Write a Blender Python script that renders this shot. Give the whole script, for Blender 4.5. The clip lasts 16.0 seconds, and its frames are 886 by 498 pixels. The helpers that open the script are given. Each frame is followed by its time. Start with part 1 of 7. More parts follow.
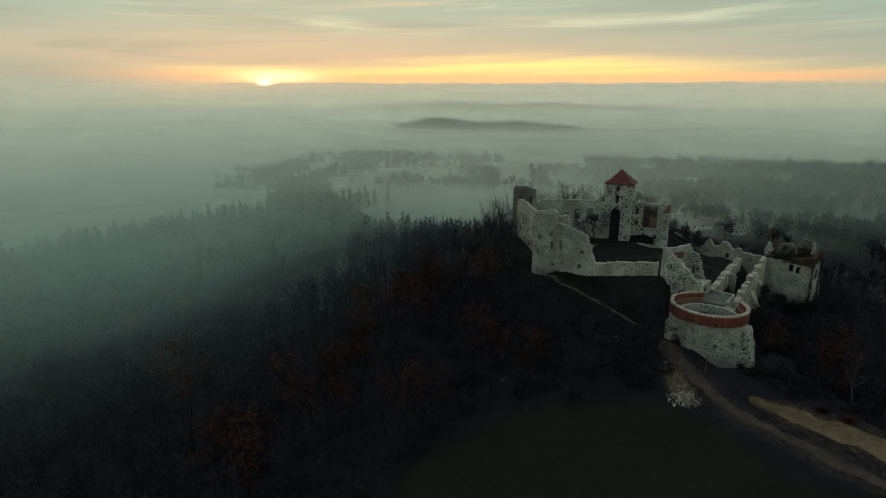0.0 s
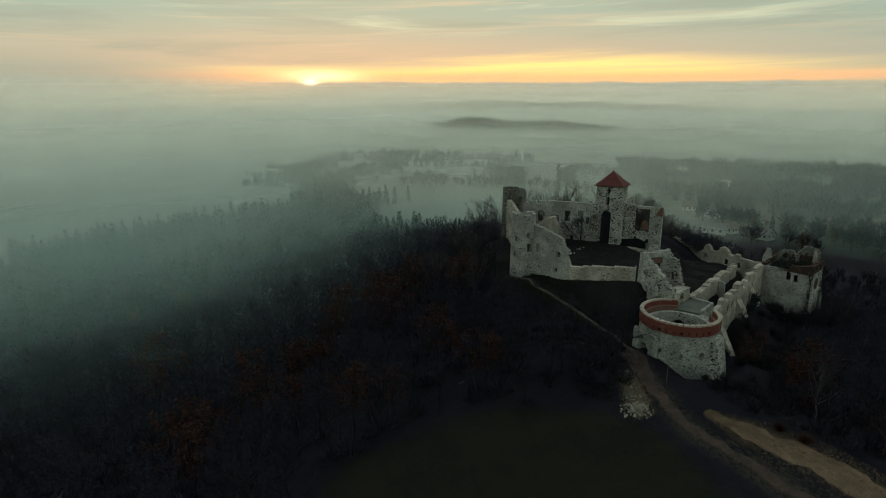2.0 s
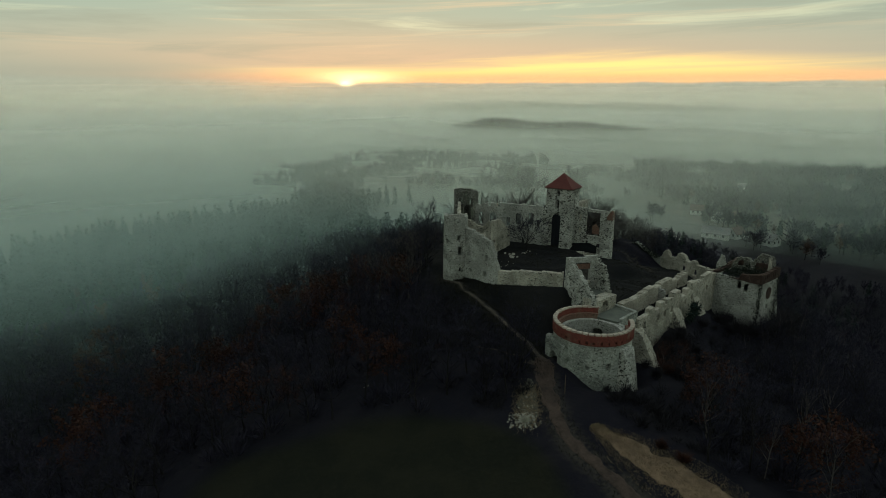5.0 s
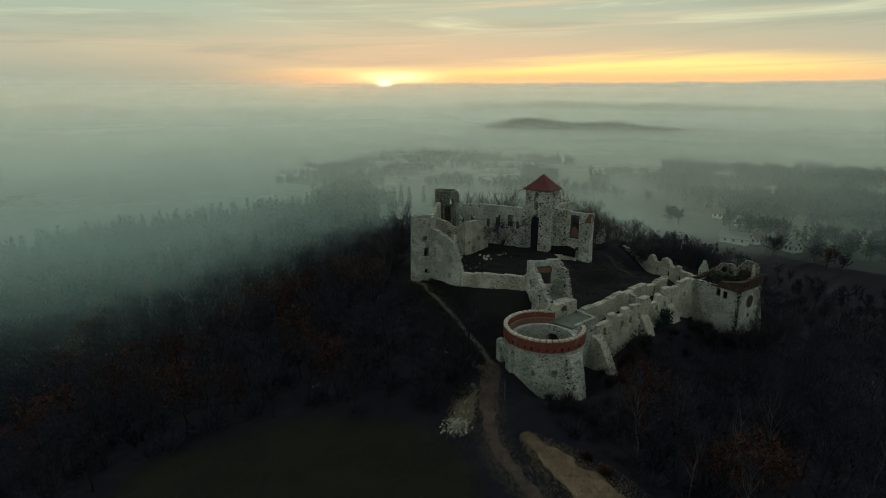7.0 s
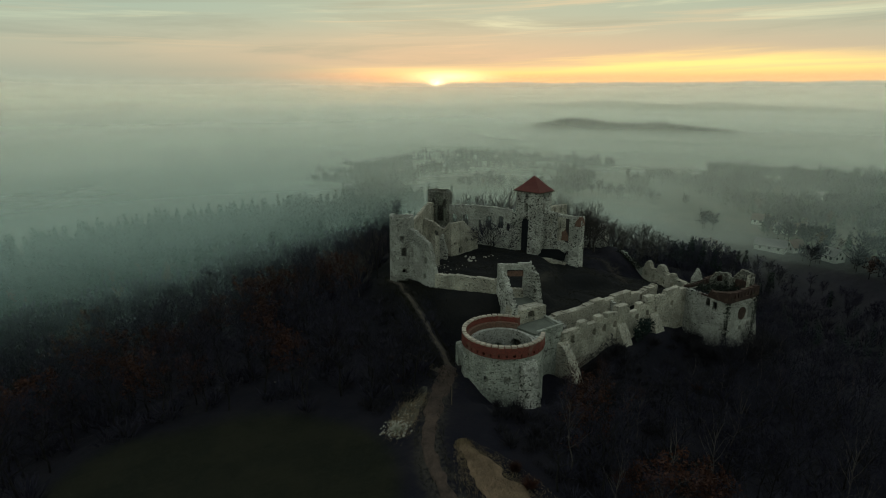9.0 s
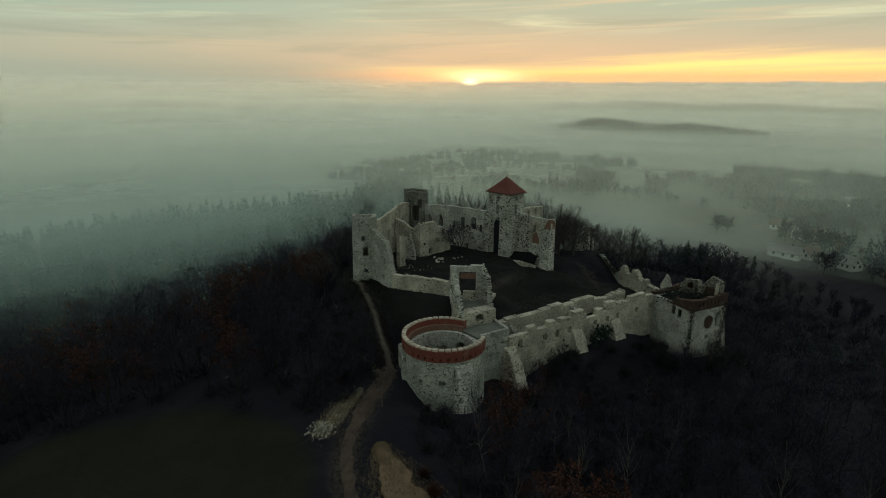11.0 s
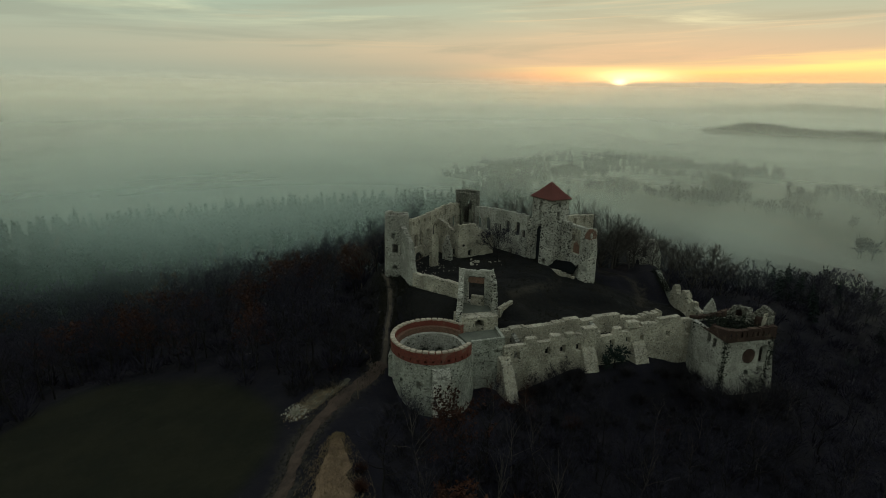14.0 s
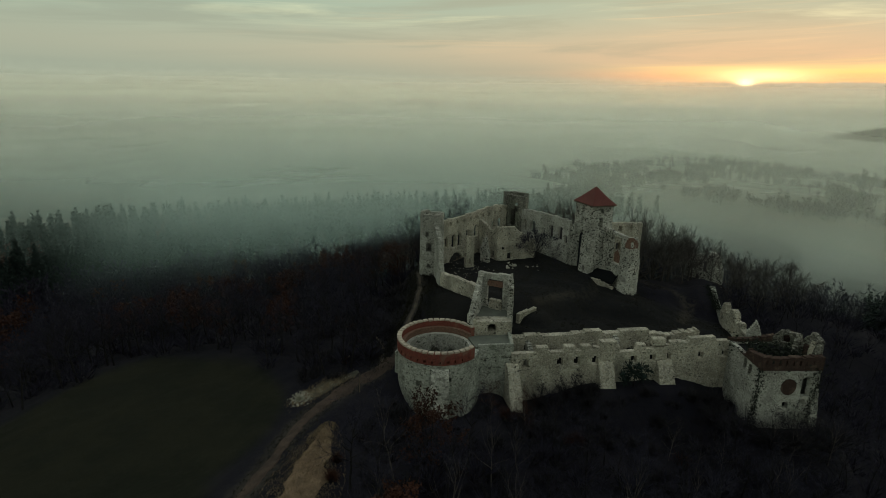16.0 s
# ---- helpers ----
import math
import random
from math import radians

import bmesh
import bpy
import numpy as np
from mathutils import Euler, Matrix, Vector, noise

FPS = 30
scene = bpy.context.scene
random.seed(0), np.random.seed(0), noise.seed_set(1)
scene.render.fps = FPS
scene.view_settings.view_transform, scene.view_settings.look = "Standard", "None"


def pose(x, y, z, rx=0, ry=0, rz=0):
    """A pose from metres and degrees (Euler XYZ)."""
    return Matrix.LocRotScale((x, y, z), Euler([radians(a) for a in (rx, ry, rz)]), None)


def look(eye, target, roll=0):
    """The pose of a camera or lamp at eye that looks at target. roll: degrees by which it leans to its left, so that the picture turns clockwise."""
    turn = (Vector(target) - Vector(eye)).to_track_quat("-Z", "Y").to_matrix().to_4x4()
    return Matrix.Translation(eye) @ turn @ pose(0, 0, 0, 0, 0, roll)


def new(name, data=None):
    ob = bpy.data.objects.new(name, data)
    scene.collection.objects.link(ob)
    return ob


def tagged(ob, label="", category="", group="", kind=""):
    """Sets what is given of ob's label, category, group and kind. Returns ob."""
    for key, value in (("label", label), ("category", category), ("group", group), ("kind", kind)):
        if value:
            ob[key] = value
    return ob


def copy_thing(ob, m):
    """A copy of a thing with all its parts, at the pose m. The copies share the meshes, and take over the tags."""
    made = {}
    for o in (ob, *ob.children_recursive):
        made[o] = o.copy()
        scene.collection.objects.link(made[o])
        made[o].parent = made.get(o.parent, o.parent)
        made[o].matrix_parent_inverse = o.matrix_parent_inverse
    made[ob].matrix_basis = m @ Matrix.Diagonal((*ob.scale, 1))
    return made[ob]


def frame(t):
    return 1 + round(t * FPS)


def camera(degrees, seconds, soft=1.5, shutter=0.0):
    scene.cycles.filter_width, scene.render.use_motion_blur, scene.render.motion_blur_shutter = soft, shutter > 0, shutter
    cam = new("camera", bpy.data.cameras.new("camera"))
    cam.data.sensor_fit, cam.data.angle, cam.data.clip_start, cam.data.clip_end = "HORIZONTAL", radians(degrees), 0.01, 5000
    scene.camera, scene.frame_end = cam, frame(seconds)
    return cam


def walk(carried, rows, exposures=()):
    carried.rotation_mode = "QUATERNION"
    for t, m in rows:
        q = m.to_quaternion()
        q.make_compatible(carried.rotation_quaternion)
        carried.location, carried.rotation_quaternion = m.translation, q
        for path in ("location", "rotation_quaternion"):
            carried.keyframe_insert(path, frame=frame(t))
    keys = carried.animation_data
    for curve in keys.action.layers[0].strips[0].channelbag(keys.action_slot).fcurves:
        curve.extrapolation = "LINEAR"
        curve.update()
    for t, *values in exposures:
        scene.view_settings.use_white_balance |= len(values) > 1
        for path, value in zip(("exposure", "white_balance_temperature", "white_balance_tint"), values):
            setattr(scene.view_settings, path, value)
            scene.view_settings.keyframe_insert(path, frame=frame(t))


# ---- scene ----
cam = camera(77.0, 16.0, 0.6)
METRES, EYE, TILT, LEAN, TURN = 125.0, 51.0, 0.0, 0.0, 37.2
ROWS = [
    (0.0, 0.0, 0.0, 0.0, 0.02, -15.34, -0.09),
    (0.5, 0.0292, 0.0015, 0.0003, 1.5, -15.36, -0.1),
    (1.0, 0.061, 0.0044, 0.0002, 2.63, -15.37, -0.14),
    (1.5, 0.0897, 0.0076, 0.0004, 3.47, -15.4, -0.08),
    (2.0, 0.1214, 0.0116, 0.0005, 4.23, -15.41, -0.06),
    (2.5, 0.151, 0.0164, 0.0006, 4.84, -15.43, -0.09),
    (3.0, 0.1827, 0.0209, 0.001, 5.25, -15.43, -0.05),
    (3.5, 0.2126, 0.026, 0.0011, 5.58, -15.43, -0.03),
    (4.0, 0.2452, 0.0323, 0.0007, 6.17, -15.4, -0.02),
    (6.5, 0.3977, 0.0675, -0.0015, 10.28, -15.32, -0.06),
    (7.0, 0.4294, 0.0756, -0.0011, 11.33, -15.34, -0.02),
    (7.5, 0.4585, 0.0842, -0.0011, 12.5, -15.35, -0.05),
    (8.0, 0.4906, 0.0939, -0.0013, 13.88, -15.35, -0.09),
    (8.5, 0.5192, 0.1035, -0.0013, 15.12, -15.37, -0.08),
    (9.0, 0.5501, 0.1148, -0.0012, 16.46, -15.4, -0.16),
    (11.5, 0.6948, 0.1743, 0.0007, 20.98, -15.51, -0.39),
    (12.0, 0.7245, 0.1878, 0.0015, 22.7, -15.53, -0.39),
    (12.5, 0.7513, 0.2014, 0.0019, 24.89, -15.55, -0.46),
    (13.0, 0.7807, 0.2168, 0.0025, 27.77, -15.56, -0.59),
    (13.5, 0.8064, 0.2323, 0.0033, 30.73, -15.61, -0.68),
    (14.0, 0.8334, 0.25, 0.0039, 33.99, -15.63, -0.81),
    (14.5, 0.8574, 0.2673, 0.0046, 36.94, -15.67, -0.91),
    (15.0, 0.8825, 0.2877, 0.0053, 39.94, -15.72, -0.95),
    (15.5, 0.9041, 0.3066, 0.0058, 42.28, -15.77, -1.02),
    (16.0, 0.9262, 0.3282, 0.0064, 44.59, -15.79, -1.01),
]
EXPOSURES = [(0.0, 0.0, 6430, 10), (8.0, 0.0, 6530, 10), (16.0, 0.0, 6950, 13)]
walk(cam, [(t, pose(0, 0, EYE, TILT, LEAN, TURN) @ pose(METRES * x, METRES * y, METRES * z, 90 + pitch, roll, yaw)) for t, x, y, z, yaw, pitch, roll in ROWS], EXPOSURES)

scene.cycles.transparent_max_bounces = 48

# ---- sky, sun ----
SUN_AZ, SUN_EL = radians(144.4), radians(1.2)
SUN_DIR = Vector((math.cos(SUN_AZ) * math.cos(SUN_EL), math.sin(SUN_AZ) * math.cos(SUN_EL), math.sin(SUN_EL)))


class Graph:
    """Short hand for building a node tree."""

    def __init__(self, tree):
        self.tree = tree
        tree.nodes.clear()

    def add(self, kind, **values):
        node = self.tree.nodes.new(kind)
        for key, value in values.items():
            setattr(node, key, value)
        return node

    def link(self, a, b):
        if isinstance(b.bl_rna.identifier, str) and hasattr(a, "bl_rna"):
            self.tree.links.new(a, b)

    def put(self, socket, value):
        if isinstance(value, (int, float)):
            socket.default_value = value
        elif isinstance(value, (tuple, list)):
            socket.default_value = tuple(value) + ((1.0,) if len(value) == 3 and len(socket.default_value) == 4 else ())
        else:
            self.tree.links.new(value, socket)

    def math(self, op, a, b=0.0, c=None, clamp=False):
        node = self.add("ShaderNodeMath", operation=op, use_clamp=clamp)
        self.put(node.inputs[0], a)
        self.put(node.inputs[1], b)
        if c is not None:
            self.put(node.inputs[2], c)
        return node.outputs[0]

    def smooth(self, value, lo, hi, a=0.0, b=1.0):
        node = self.add("ShaderNodeMapRange", interpolation_type="SMOOTHSTEP")
        for socket, v in zip(node.inputs[:5], (value, lo, hi, a, b)):
            self.put(socket, v)
        return node.outputs[0]

    def mix(self, factor, a, b, blend="MIX"):
        node = self.add("ShaderNodeMix", data_type="RGBA", blend_type=blend)
        self.put(node.inputs[0], factor)
        self.put(node.inputs[6], a)
        self.put(node.inputs[7], b)
        return node.outputs[2]

    def noise(self, vector, scale, detail=4.0, rough=0.55, distortion=0.0):
        node = self.add("ShaderNodeTexNoise")
        self.put(node.inputs["Vector"], vector)
        node.inputs["Scale"].default_value = scale
        node.inputs["Detail"].default_value = detail
        node.inputs["Roughness"].default_value = rough
        node.inputs["Distortion"].default_value = distortion
        return node.outputs[0]

    def vec(self, vector, scale=(1, 1, 1), shift=(0, 0, 0)):
        node = self.add("ShaderNodeMapping")
        self.put(node.inputs[0], vector)
        node.inputs[1].default_value = shift
        node.inputs[3].default_value = scale
        return node.outputs[0]


def build_world():
    world = bpy.data.worlds.new("dawn_sky")
    world.use_nodes = True
    g = Graph(world.node_tree)
    ray = g.add("ShaderNodeTexCoord").outputs["Generated"]
    parts = g.add("ShaderNodeSeparateXYZ")
    g.put(parts.inputs[0], ray)
    x, y, z = parts.outputs
    el = g.math("MULTIPLY", g.math("ARCSINE", z), 180 / math.pi)
    # angle sideways from the sun, in degrees, positive towards the east
    side = g.math("MULTIPLY", g.math("ARCTAN2",
                  g.math("SUBTRACT", g.math("MULTIPLY", x, math.sin(SUN_AZ)), g.math("MULTIPLY", y, math.cos(SUN_AZ))),
                  g.math("ADD", g.math("MULTIPLY", x, math.cos(SUN_AZ)), g.math("MULTIPLY", y, math.sin(SUN_AZ)))), 180 / math.pi)
    flat = g.add("ShaderNodeCombineXYZ")
    g.put(flat.inputs[0], g.math("MULTIPLY", side, 0.022))
    g.put(flat.inputs[1], g.math("MULTIPLY", g.math("SUBTRACT", el, g.math("MULTIPLY", side, 0.025)), 0.3))

    def bell(value, middle, width):
        d = g.math("DIVIDE", g.math("SUBTRACT", value, middle), width)
        return g.math("POWER", 2.718, g.math("MULTIPLY", g.math("MULTIPLY", d, d), -1.0))

    soft = g.noise(flat.outputs[0], 1.5, 6, 0.58, 0.5)
    thin = g.noise(g.vec(flat.outputs[0], (1.2, 2.0, 1), (1.3, 4.7, 0)), 1.5, 5, 0.58, 0.7)
    streak = g.noise(g.vec(flat.outputs[0], (1.3, 1.25, 1), (3.1, 1.7, 0)), 1.7, 5, 0.6, 0.6)
    near = bell(side, 11.0, 37.0)
    # base: grey green far from the sun, peach above it
    wide = g.mix(near, (0.32, 0.355, 0.275), (0.57, 0.415, 0.26))
    top = g.mix(near, (0.285, 0.38, 0.305), (0.38, 0.41, 0.30))
    sky = g.mix(g.smooth(el, 3.0, 8.0), wide, top)
    sky = g.mix(g.smooth(el, 14.0, 60.0), sky, (0.37, 0.455, 0.485))
    # cloud bands: darker undersides, thin bright edges and cream gaps
    sky = g.mix(g.math("MULTIPLY", g.smooth(soft, 0.46, 0.66), 0.66), sky, g.mix(near, (0.255, 0.295, 0.235), (0.345, 0.335, 0.235)))
    sky = g.mix(g.math("MULTIPLY", g.smooth(thin, 0.52, 0.72), g.math("MULTIPLY", near, 0.45)), sky, (0.70, 0.50, 0.29))
    gap = g.math("MULTIPLY", g.smooth(streak, 0.50, 0.78), g.smooth(el, 4.0, 7.5))
    sky = g.mix(g.math("MULTIPLY", gap, 0.78), sky, g.mix(near, (0.46, 0.53, 0.38), (0.68, 0.66, 0.42)))
    sky = g.mix(g.math("MULTIPLY", g.math("ADD", g.smooth(side, -38.0, -72.0), g.smooth(side, 38.0, 66.0)), 0.32), sky, (0.225, 0.275, 0.225))
    # the bright strip over the horizon, rising to the east
    reach = g.math("MULTIPLY", g.smooth(side, -20.0, 4.0), g.smooth(side, 84.0, 34.0))
    wobble = g.math("MULTIPLY", g.math("SUBTRACT", thin, 0.5), 1.6)
    upper = g.math("ADD", g.math("ADD", 2.35, g.math("SUBTRACT", g.math("MULTIPLY", g.smooth(side, 0.0, 28.0), 1.3), g.math("MULTIPLY", g.smooth(side, 26.0, 52.0), 1.1))), wobble)
    strip = g.math("MULTIPLY", g.math("SUBTRACT", 1.0, g.smooth(el, g.math("SUBTRACT", upper, 0.9), g.math("ADD", upper, 1.0))), g.math("MULTIPLY", reach, g.smooth(side, 56.0, 26.0, 0.72, 1.0)))
    strip = g.math("MULTIPLY", strip, g.math("ADD", 0.72, g.math("MULTIPLY", g.smooth(thin, 0.36, 0.56), 0.28)))
    sky = g.mix(strip, sky, g.mix(g.smooth(el, 1.7, 2.7), (0.98, 0.55, 0.20), (1.02, 0.70, 0.235)))
    low = g.math("MULTIPLY", bell(el, 1.6, 0.42), g.math("MULTIPLY", g.smooth(side, -36.0, -8.0), g.smooth(side, 90.0, 45.0)))
    sky = g.mix(g.math("MULTIPLY", low, 0.6), sky, (0.86, 0.43, 0.21))
    # the sun behind thin cloud
    flare = g.math("MULTIPLY", bell(side, 1.2, 3.4), bell(el, 1.75, 0.55))
    sky = g.mix(g.math("MULTIPLY", flare, 0.95), sky, (1.35, 1.02, 0.50))
    disc = g.math("MULTIPLY", bell(side, 0.1, 0.7), bell(el, 1.15, 0.36))
    sky = g.mix(disc, sky, (2.2, 1.75, 0.95))
    # mist bank along the horizon
    edge = g.math("ADD", 1.28, g.math("MULTIPLY", g.math("SUBTRACT", g.noise(g.vec(flat.outputs[0], (9, 0.0, 1)), 1.0, 3), 0.5), 0.5))
    edge = g.math("SUBTRACT", edge, g.math("MULTIPLY", bell(side, 0.1, 0.9), 0.28))
    bank = g.math("SUBTRACT", 1.0, g.smooth(el, g.math("SUBTRACT", edge, 0.16), g.math("ADD", edge, 0.1)))
    faint = g.math("SUBTRACT", 1.0, g.smooth(el, 1.0, g.math("ADD", 2.0, g.math("MULTIPLY", g.math("SUBTRACT", 1.0, reach), 2.0))))
    bank = g.math("MAXIMUM", g.math("MULTIPLY", bank, reach), g.math("MULTIPLY", faint, g.math("SUBTRACT", 1.0, reach)))
    haze = g.mix(near, (0.255, 0.31, 0.25), (0.34, 0.33, 0.24))
    haze = g.mix(g.smooth(el, 0.8, -1.2), haze, g.mix(near, (0.29, 0.345, 0.27), (0.335, 0.365, 0.27)))
    sky = g.mix(bank, sky, haze)
    sky = g.mix(g.smooth(el, -3.0, -12.0), sky, (0.10, 0.11, 0.09))
    nishita = g.add("ShaderNodeTexSky", sky_type="NISHITA", sun_disc=False, sun_elevation=SUN_EL, sun_rotation=math.pi / 2 - SUN_AZ)
    back_a = g.add("ShaderNodeBackground")
    g.put(back_a.inputs[0], sky)
    back_a.inputs[1].default_value = 1.32
    back_b = g.add("ShaderNodeBackground")
    g.put(back_b.inputs[0], nishita.outputs[0])
    back_b.inputs[1].default_value = 0.006
    both = g.add("ShaderNodeAddShader")
    g.tree.links.new(back_a.outputs[0], both.inputs[0])
    g.tree.links.new(back_b.outputs[0], both.inputs[1])
    g.tree.links.new(both.outputs[0], g.add("ShaderNodeOutputWorld").inputs[0])
    scene.world = world


build_world()
sun_data = bpy.data.lights.new("sun", "SUN")
sun_data.energy, sun_data.angle, sun_data.color = 0.9, radians(3.0), (1.0, 0.72, 0.45)
sun = new("sun", sun_data)
sun.matrix_world = look(SUN_DIR * 500, (0, 0, 0))


# ---- materials ----
def material(name, rough=0.9, spec=0.2):
    mat = bpy.data.materials.new(name)
    mat.use_nodes = True
    g = Graph(mat.node_tree)
    out = g.add("ShaderNodeOutputMaterial")
    bsdf = g.add("ShaderNodeBsdfPrincipled")
    bsdf.inputs["Roughness"].default_value = rough
    bsdf.inputs["Specular IOR Level"].default_value = spec
    g.tree.links.new(bsdf.outputs[0], out.inputs[0])
    g.place = g.add("ShaderNodeNewGeometry").outputs["Position"]
    g.bsdf, g.out = bsdf, out
    return mat, g


def finish(g, colour, height=None, strength=0.5, distance=0.1):
    g.put(g.bsdf.inputs["Base Color"], colour)
    if height is not None:
        bump = g.add("ShaderNodeBump")
        bump.inputs["Strength"].default_value = strength
        bump.inputs["Distance"].default_value = distance
        g.put(bump.inputs["Height"], height)
        g.tree.links.new(bump.outputs[0], g.bsdf.inputs["Normal"])


def masonry(name, light, dark, pits=0.5, moss=0.3, scale=2.4, gap=0.57, pit_size=2.0):
    """Limestone rubble with worn plaster, open joints and damp stains."""
    mat, g = material(name, 0.92, 0.15)
    warp = g.add("ShaderNodeVectorMath", operation="ADD")
    g.put(warp.inputs[0], g.place)
    wobble = g.add("ShaderNodeVectorMath", operation="SCALE")
    tex = g.add("ShaderNodeTexNoise")
    g.put(tex.inputs["Vector"], g.place)
    tex.inputs["Scale"].default_value = 1.3
    g.tree.links.new(tex.outputs[1], wobble.inputs[0])
    wobble.inputs["Scale"].default_value = 0.35
    g.tree.links.new(wobble.outputs[0], warp.inputs[1])
    where = g.vec(warp.outputs[0], (1, 1, 1.5))
    cells = g.add("ShaderNodeTexVoronoi", feature="F1")
    g.put(cells.inputs["Vector"], where)
    cells.inputs["Scale"].default_value = scale
    joints = g.add("ShaderNodeTexVoronoi", feature="DISTANCE_TO_EDGE")
    g.put(joints.inputs["Vector"], where)
    joints.inputs["Scale"].default_value = scale
    tint = g.add("ShaderNodeSeparateColor")
    g.tree.links.new(cells.outputs["Color"], tint.inputs[0])
    patch = g.noise(g.place, 0.22, 5, 0.6)
    grain = g.noise(g.place, 3.0, 6, 0.65)
    holes = g.noise(g.vec(g.place, (1, 1, 1.5), (7, 3, 1)), pit_size, 3, 0.6)
    colour = g.mix(g.smooth(patch, 0.38, 0.62), dark, light)
    colour = g.mix(g.math("MULTIPLY", tint.outputs[0], 0.6), colour, g.mix(0.5, dark, (0.16, 0.14, 0.11)))
    colour = g.mix(g.math("MULTIPLY", g.smooth(grain, 0.45, 0.66), 0.5), colour, (0.58, 0.565, 0.515))
    bare = g.smooth(g.noise(g.vec(g.place, (1, 1, 0.8), (2, 9, 4)), 0.33, 4, 0.6), 0.44, 0.58)
    crack = g.math("MULTIPLY", g.smooth(joints.outputs["Distance"], 0.09, 0.02), g.math("ADD", 0.12, g.math("MULTIPLY", bare, 0.5)))
    colour = g.mix(g.math("MULTIPLY", crack, pits), colour, (0.06, 0.055, 0.045))
    spots = g.math("MULTIPLY", g.smooth(holes, gap, gap + 0.05), g.smooth(g.noise(g.vec(g.place, (1, 1, 0.7), (11, 4, 6)), 0.25, 4, 0.6), 0.36, 0.6, 0.35, 1.0))
    colour = g.mix(g.math("MULTIPLY", spots, pits * 1.35, clamp=True), colour, (0.045, 0.042, 0.036))
    damp = g.smooth(g.noise(g.vec(g.place, (1, 1, 0.35), (5, 1, 8)), 0.28, 5, 0.65), 0.5, 0.72)
    colour = g.mix(g.math("MULTIPLY", damp, moss), colour, (0.10, 0.12, 0.085))
    height = g.math("SUBTRACT", g.math("ADD", g.math("MULTIPLY", g.smooth(joints.outputs["Distance"], 0.0, 0.14), 0.6), g.math("MULTIPLY", grain, 0.6)), g.math("MULTIPLY", spots, 0.9))
    finish(g, colour, height, 0.8, 0.16)
    return mat


def plain(name, a, b, scale=2.0, rough=0.9, bump=0.3, spec=0.2, stretch=(1, 1, 1), random_shift=0.0):
    """Two tones mixed by noise at two sizes, with fine relief."""
    mat, g = material(name, rough, spec)
    where = g.vec(g.place, stretch)
    big = g.noise(where, scale * 0.25, 4, 0.6)
    fine = g.noise(where, scale * 2.2, 5, 0.65)
    mixed = g.math("ADD", g.math("MULTIPLY", g.smooth(big, 0.3, 0.7), 0.6), g.math("MULTIPLY", g.smooth(fine, 0.3, 0.7), 0.4))
    colour = g.mix(mixed, a, b)
    if random_shift:
        pick = g.add("ShaderNodeObjectInfo").outputs["Random"]
        isle = g.add("ShaderNodeNewGeometry").outputs["Random Per Island"]
        both = g.math("MULTIPLY", g.math("ADD", pick, isle), 0.5)
        tone = g.add("ShaderNodeCombineColor", mode="HSV")
        g.put(tone.inputs[0], 0.0)
        g.put(tone.inputs[1], 0.0)
        g.put(tone.inputs[2], g.math("ADD", 1.0 - random_shift, g.math("MULTIPLY", both, 2 * random_shift)))
        colour = g.mix(1.0, colour, tone.outputs[0], "MULTIPLY")
    finish(g, colour, fine, bump, 0.08)
    return mat


STONE = masonry("limestone_rubble", (0.54, 0.525, 0.49), (0.29, 0.282, 0.264), 0.85, 0.4, 2.2, 0.585, 2.1)
STONE_ROUGH = masonry("bare_limestone_rubble", (0.63, 0.61, 0.57), (0.315, 0.305, 0.284), 0.98, 0.3, 2.0, 0.545, 1.7)
STONE_PALE = masonry("repaired_limestone", (0.59, 0.53, 0.445), (0.325, 0.29, 0.242), 0.65, 0.28, 2.2, 0.58)
STONE_DARK = masonry("blackened_limestone", (0.24, 0.228, 0.20), (0.075, 0.072, 0.066), 0.9, 0.5, 2.2, 0.54)
STONE_MOSSY = masonry("damp_limestone", (0.47, 0.475, 0.435), (0.23, 0.245, 0.222), 0.68, 0.6, 2.4, 0.575)



def brickwork(name, a, b):
    mat, g = material(name, 0.9, 0.15)
    fine = g.noise(g.place, 5.0, 5, 0.7)
    big = g.noise(g.place, 0.5, 4, 0.6)
    course = g.add("ShaderNodeTexWave", wave_type="BANDS", bands_direction="Z")
    g.put(course.inputs["Vector"], g.place)
    course.inputs["Scale"].default_value = 2.0
    colour = g.mix(g.smooth(fine, 0.35, 0.65), a, b)
    colour = g.mix(g.math("MULTIPLY", g.smooth(big, 0.52, 0.7), 0.5), colour, (0.19, 0.14, 0.11))
    colour = g.mix(g.math("MULTIPLY", g.smooth(g.noise(g.place, 1.6, 4, 0.7), 0.58, 0.68), 0.7), colour, (0.07, 0.045, 0.035))
    finish(g, colour, g.math("ADD", g.math("MULTIPLY", course.outputs[1], 0.4), fine), 0.5, 0.06)
    return mat


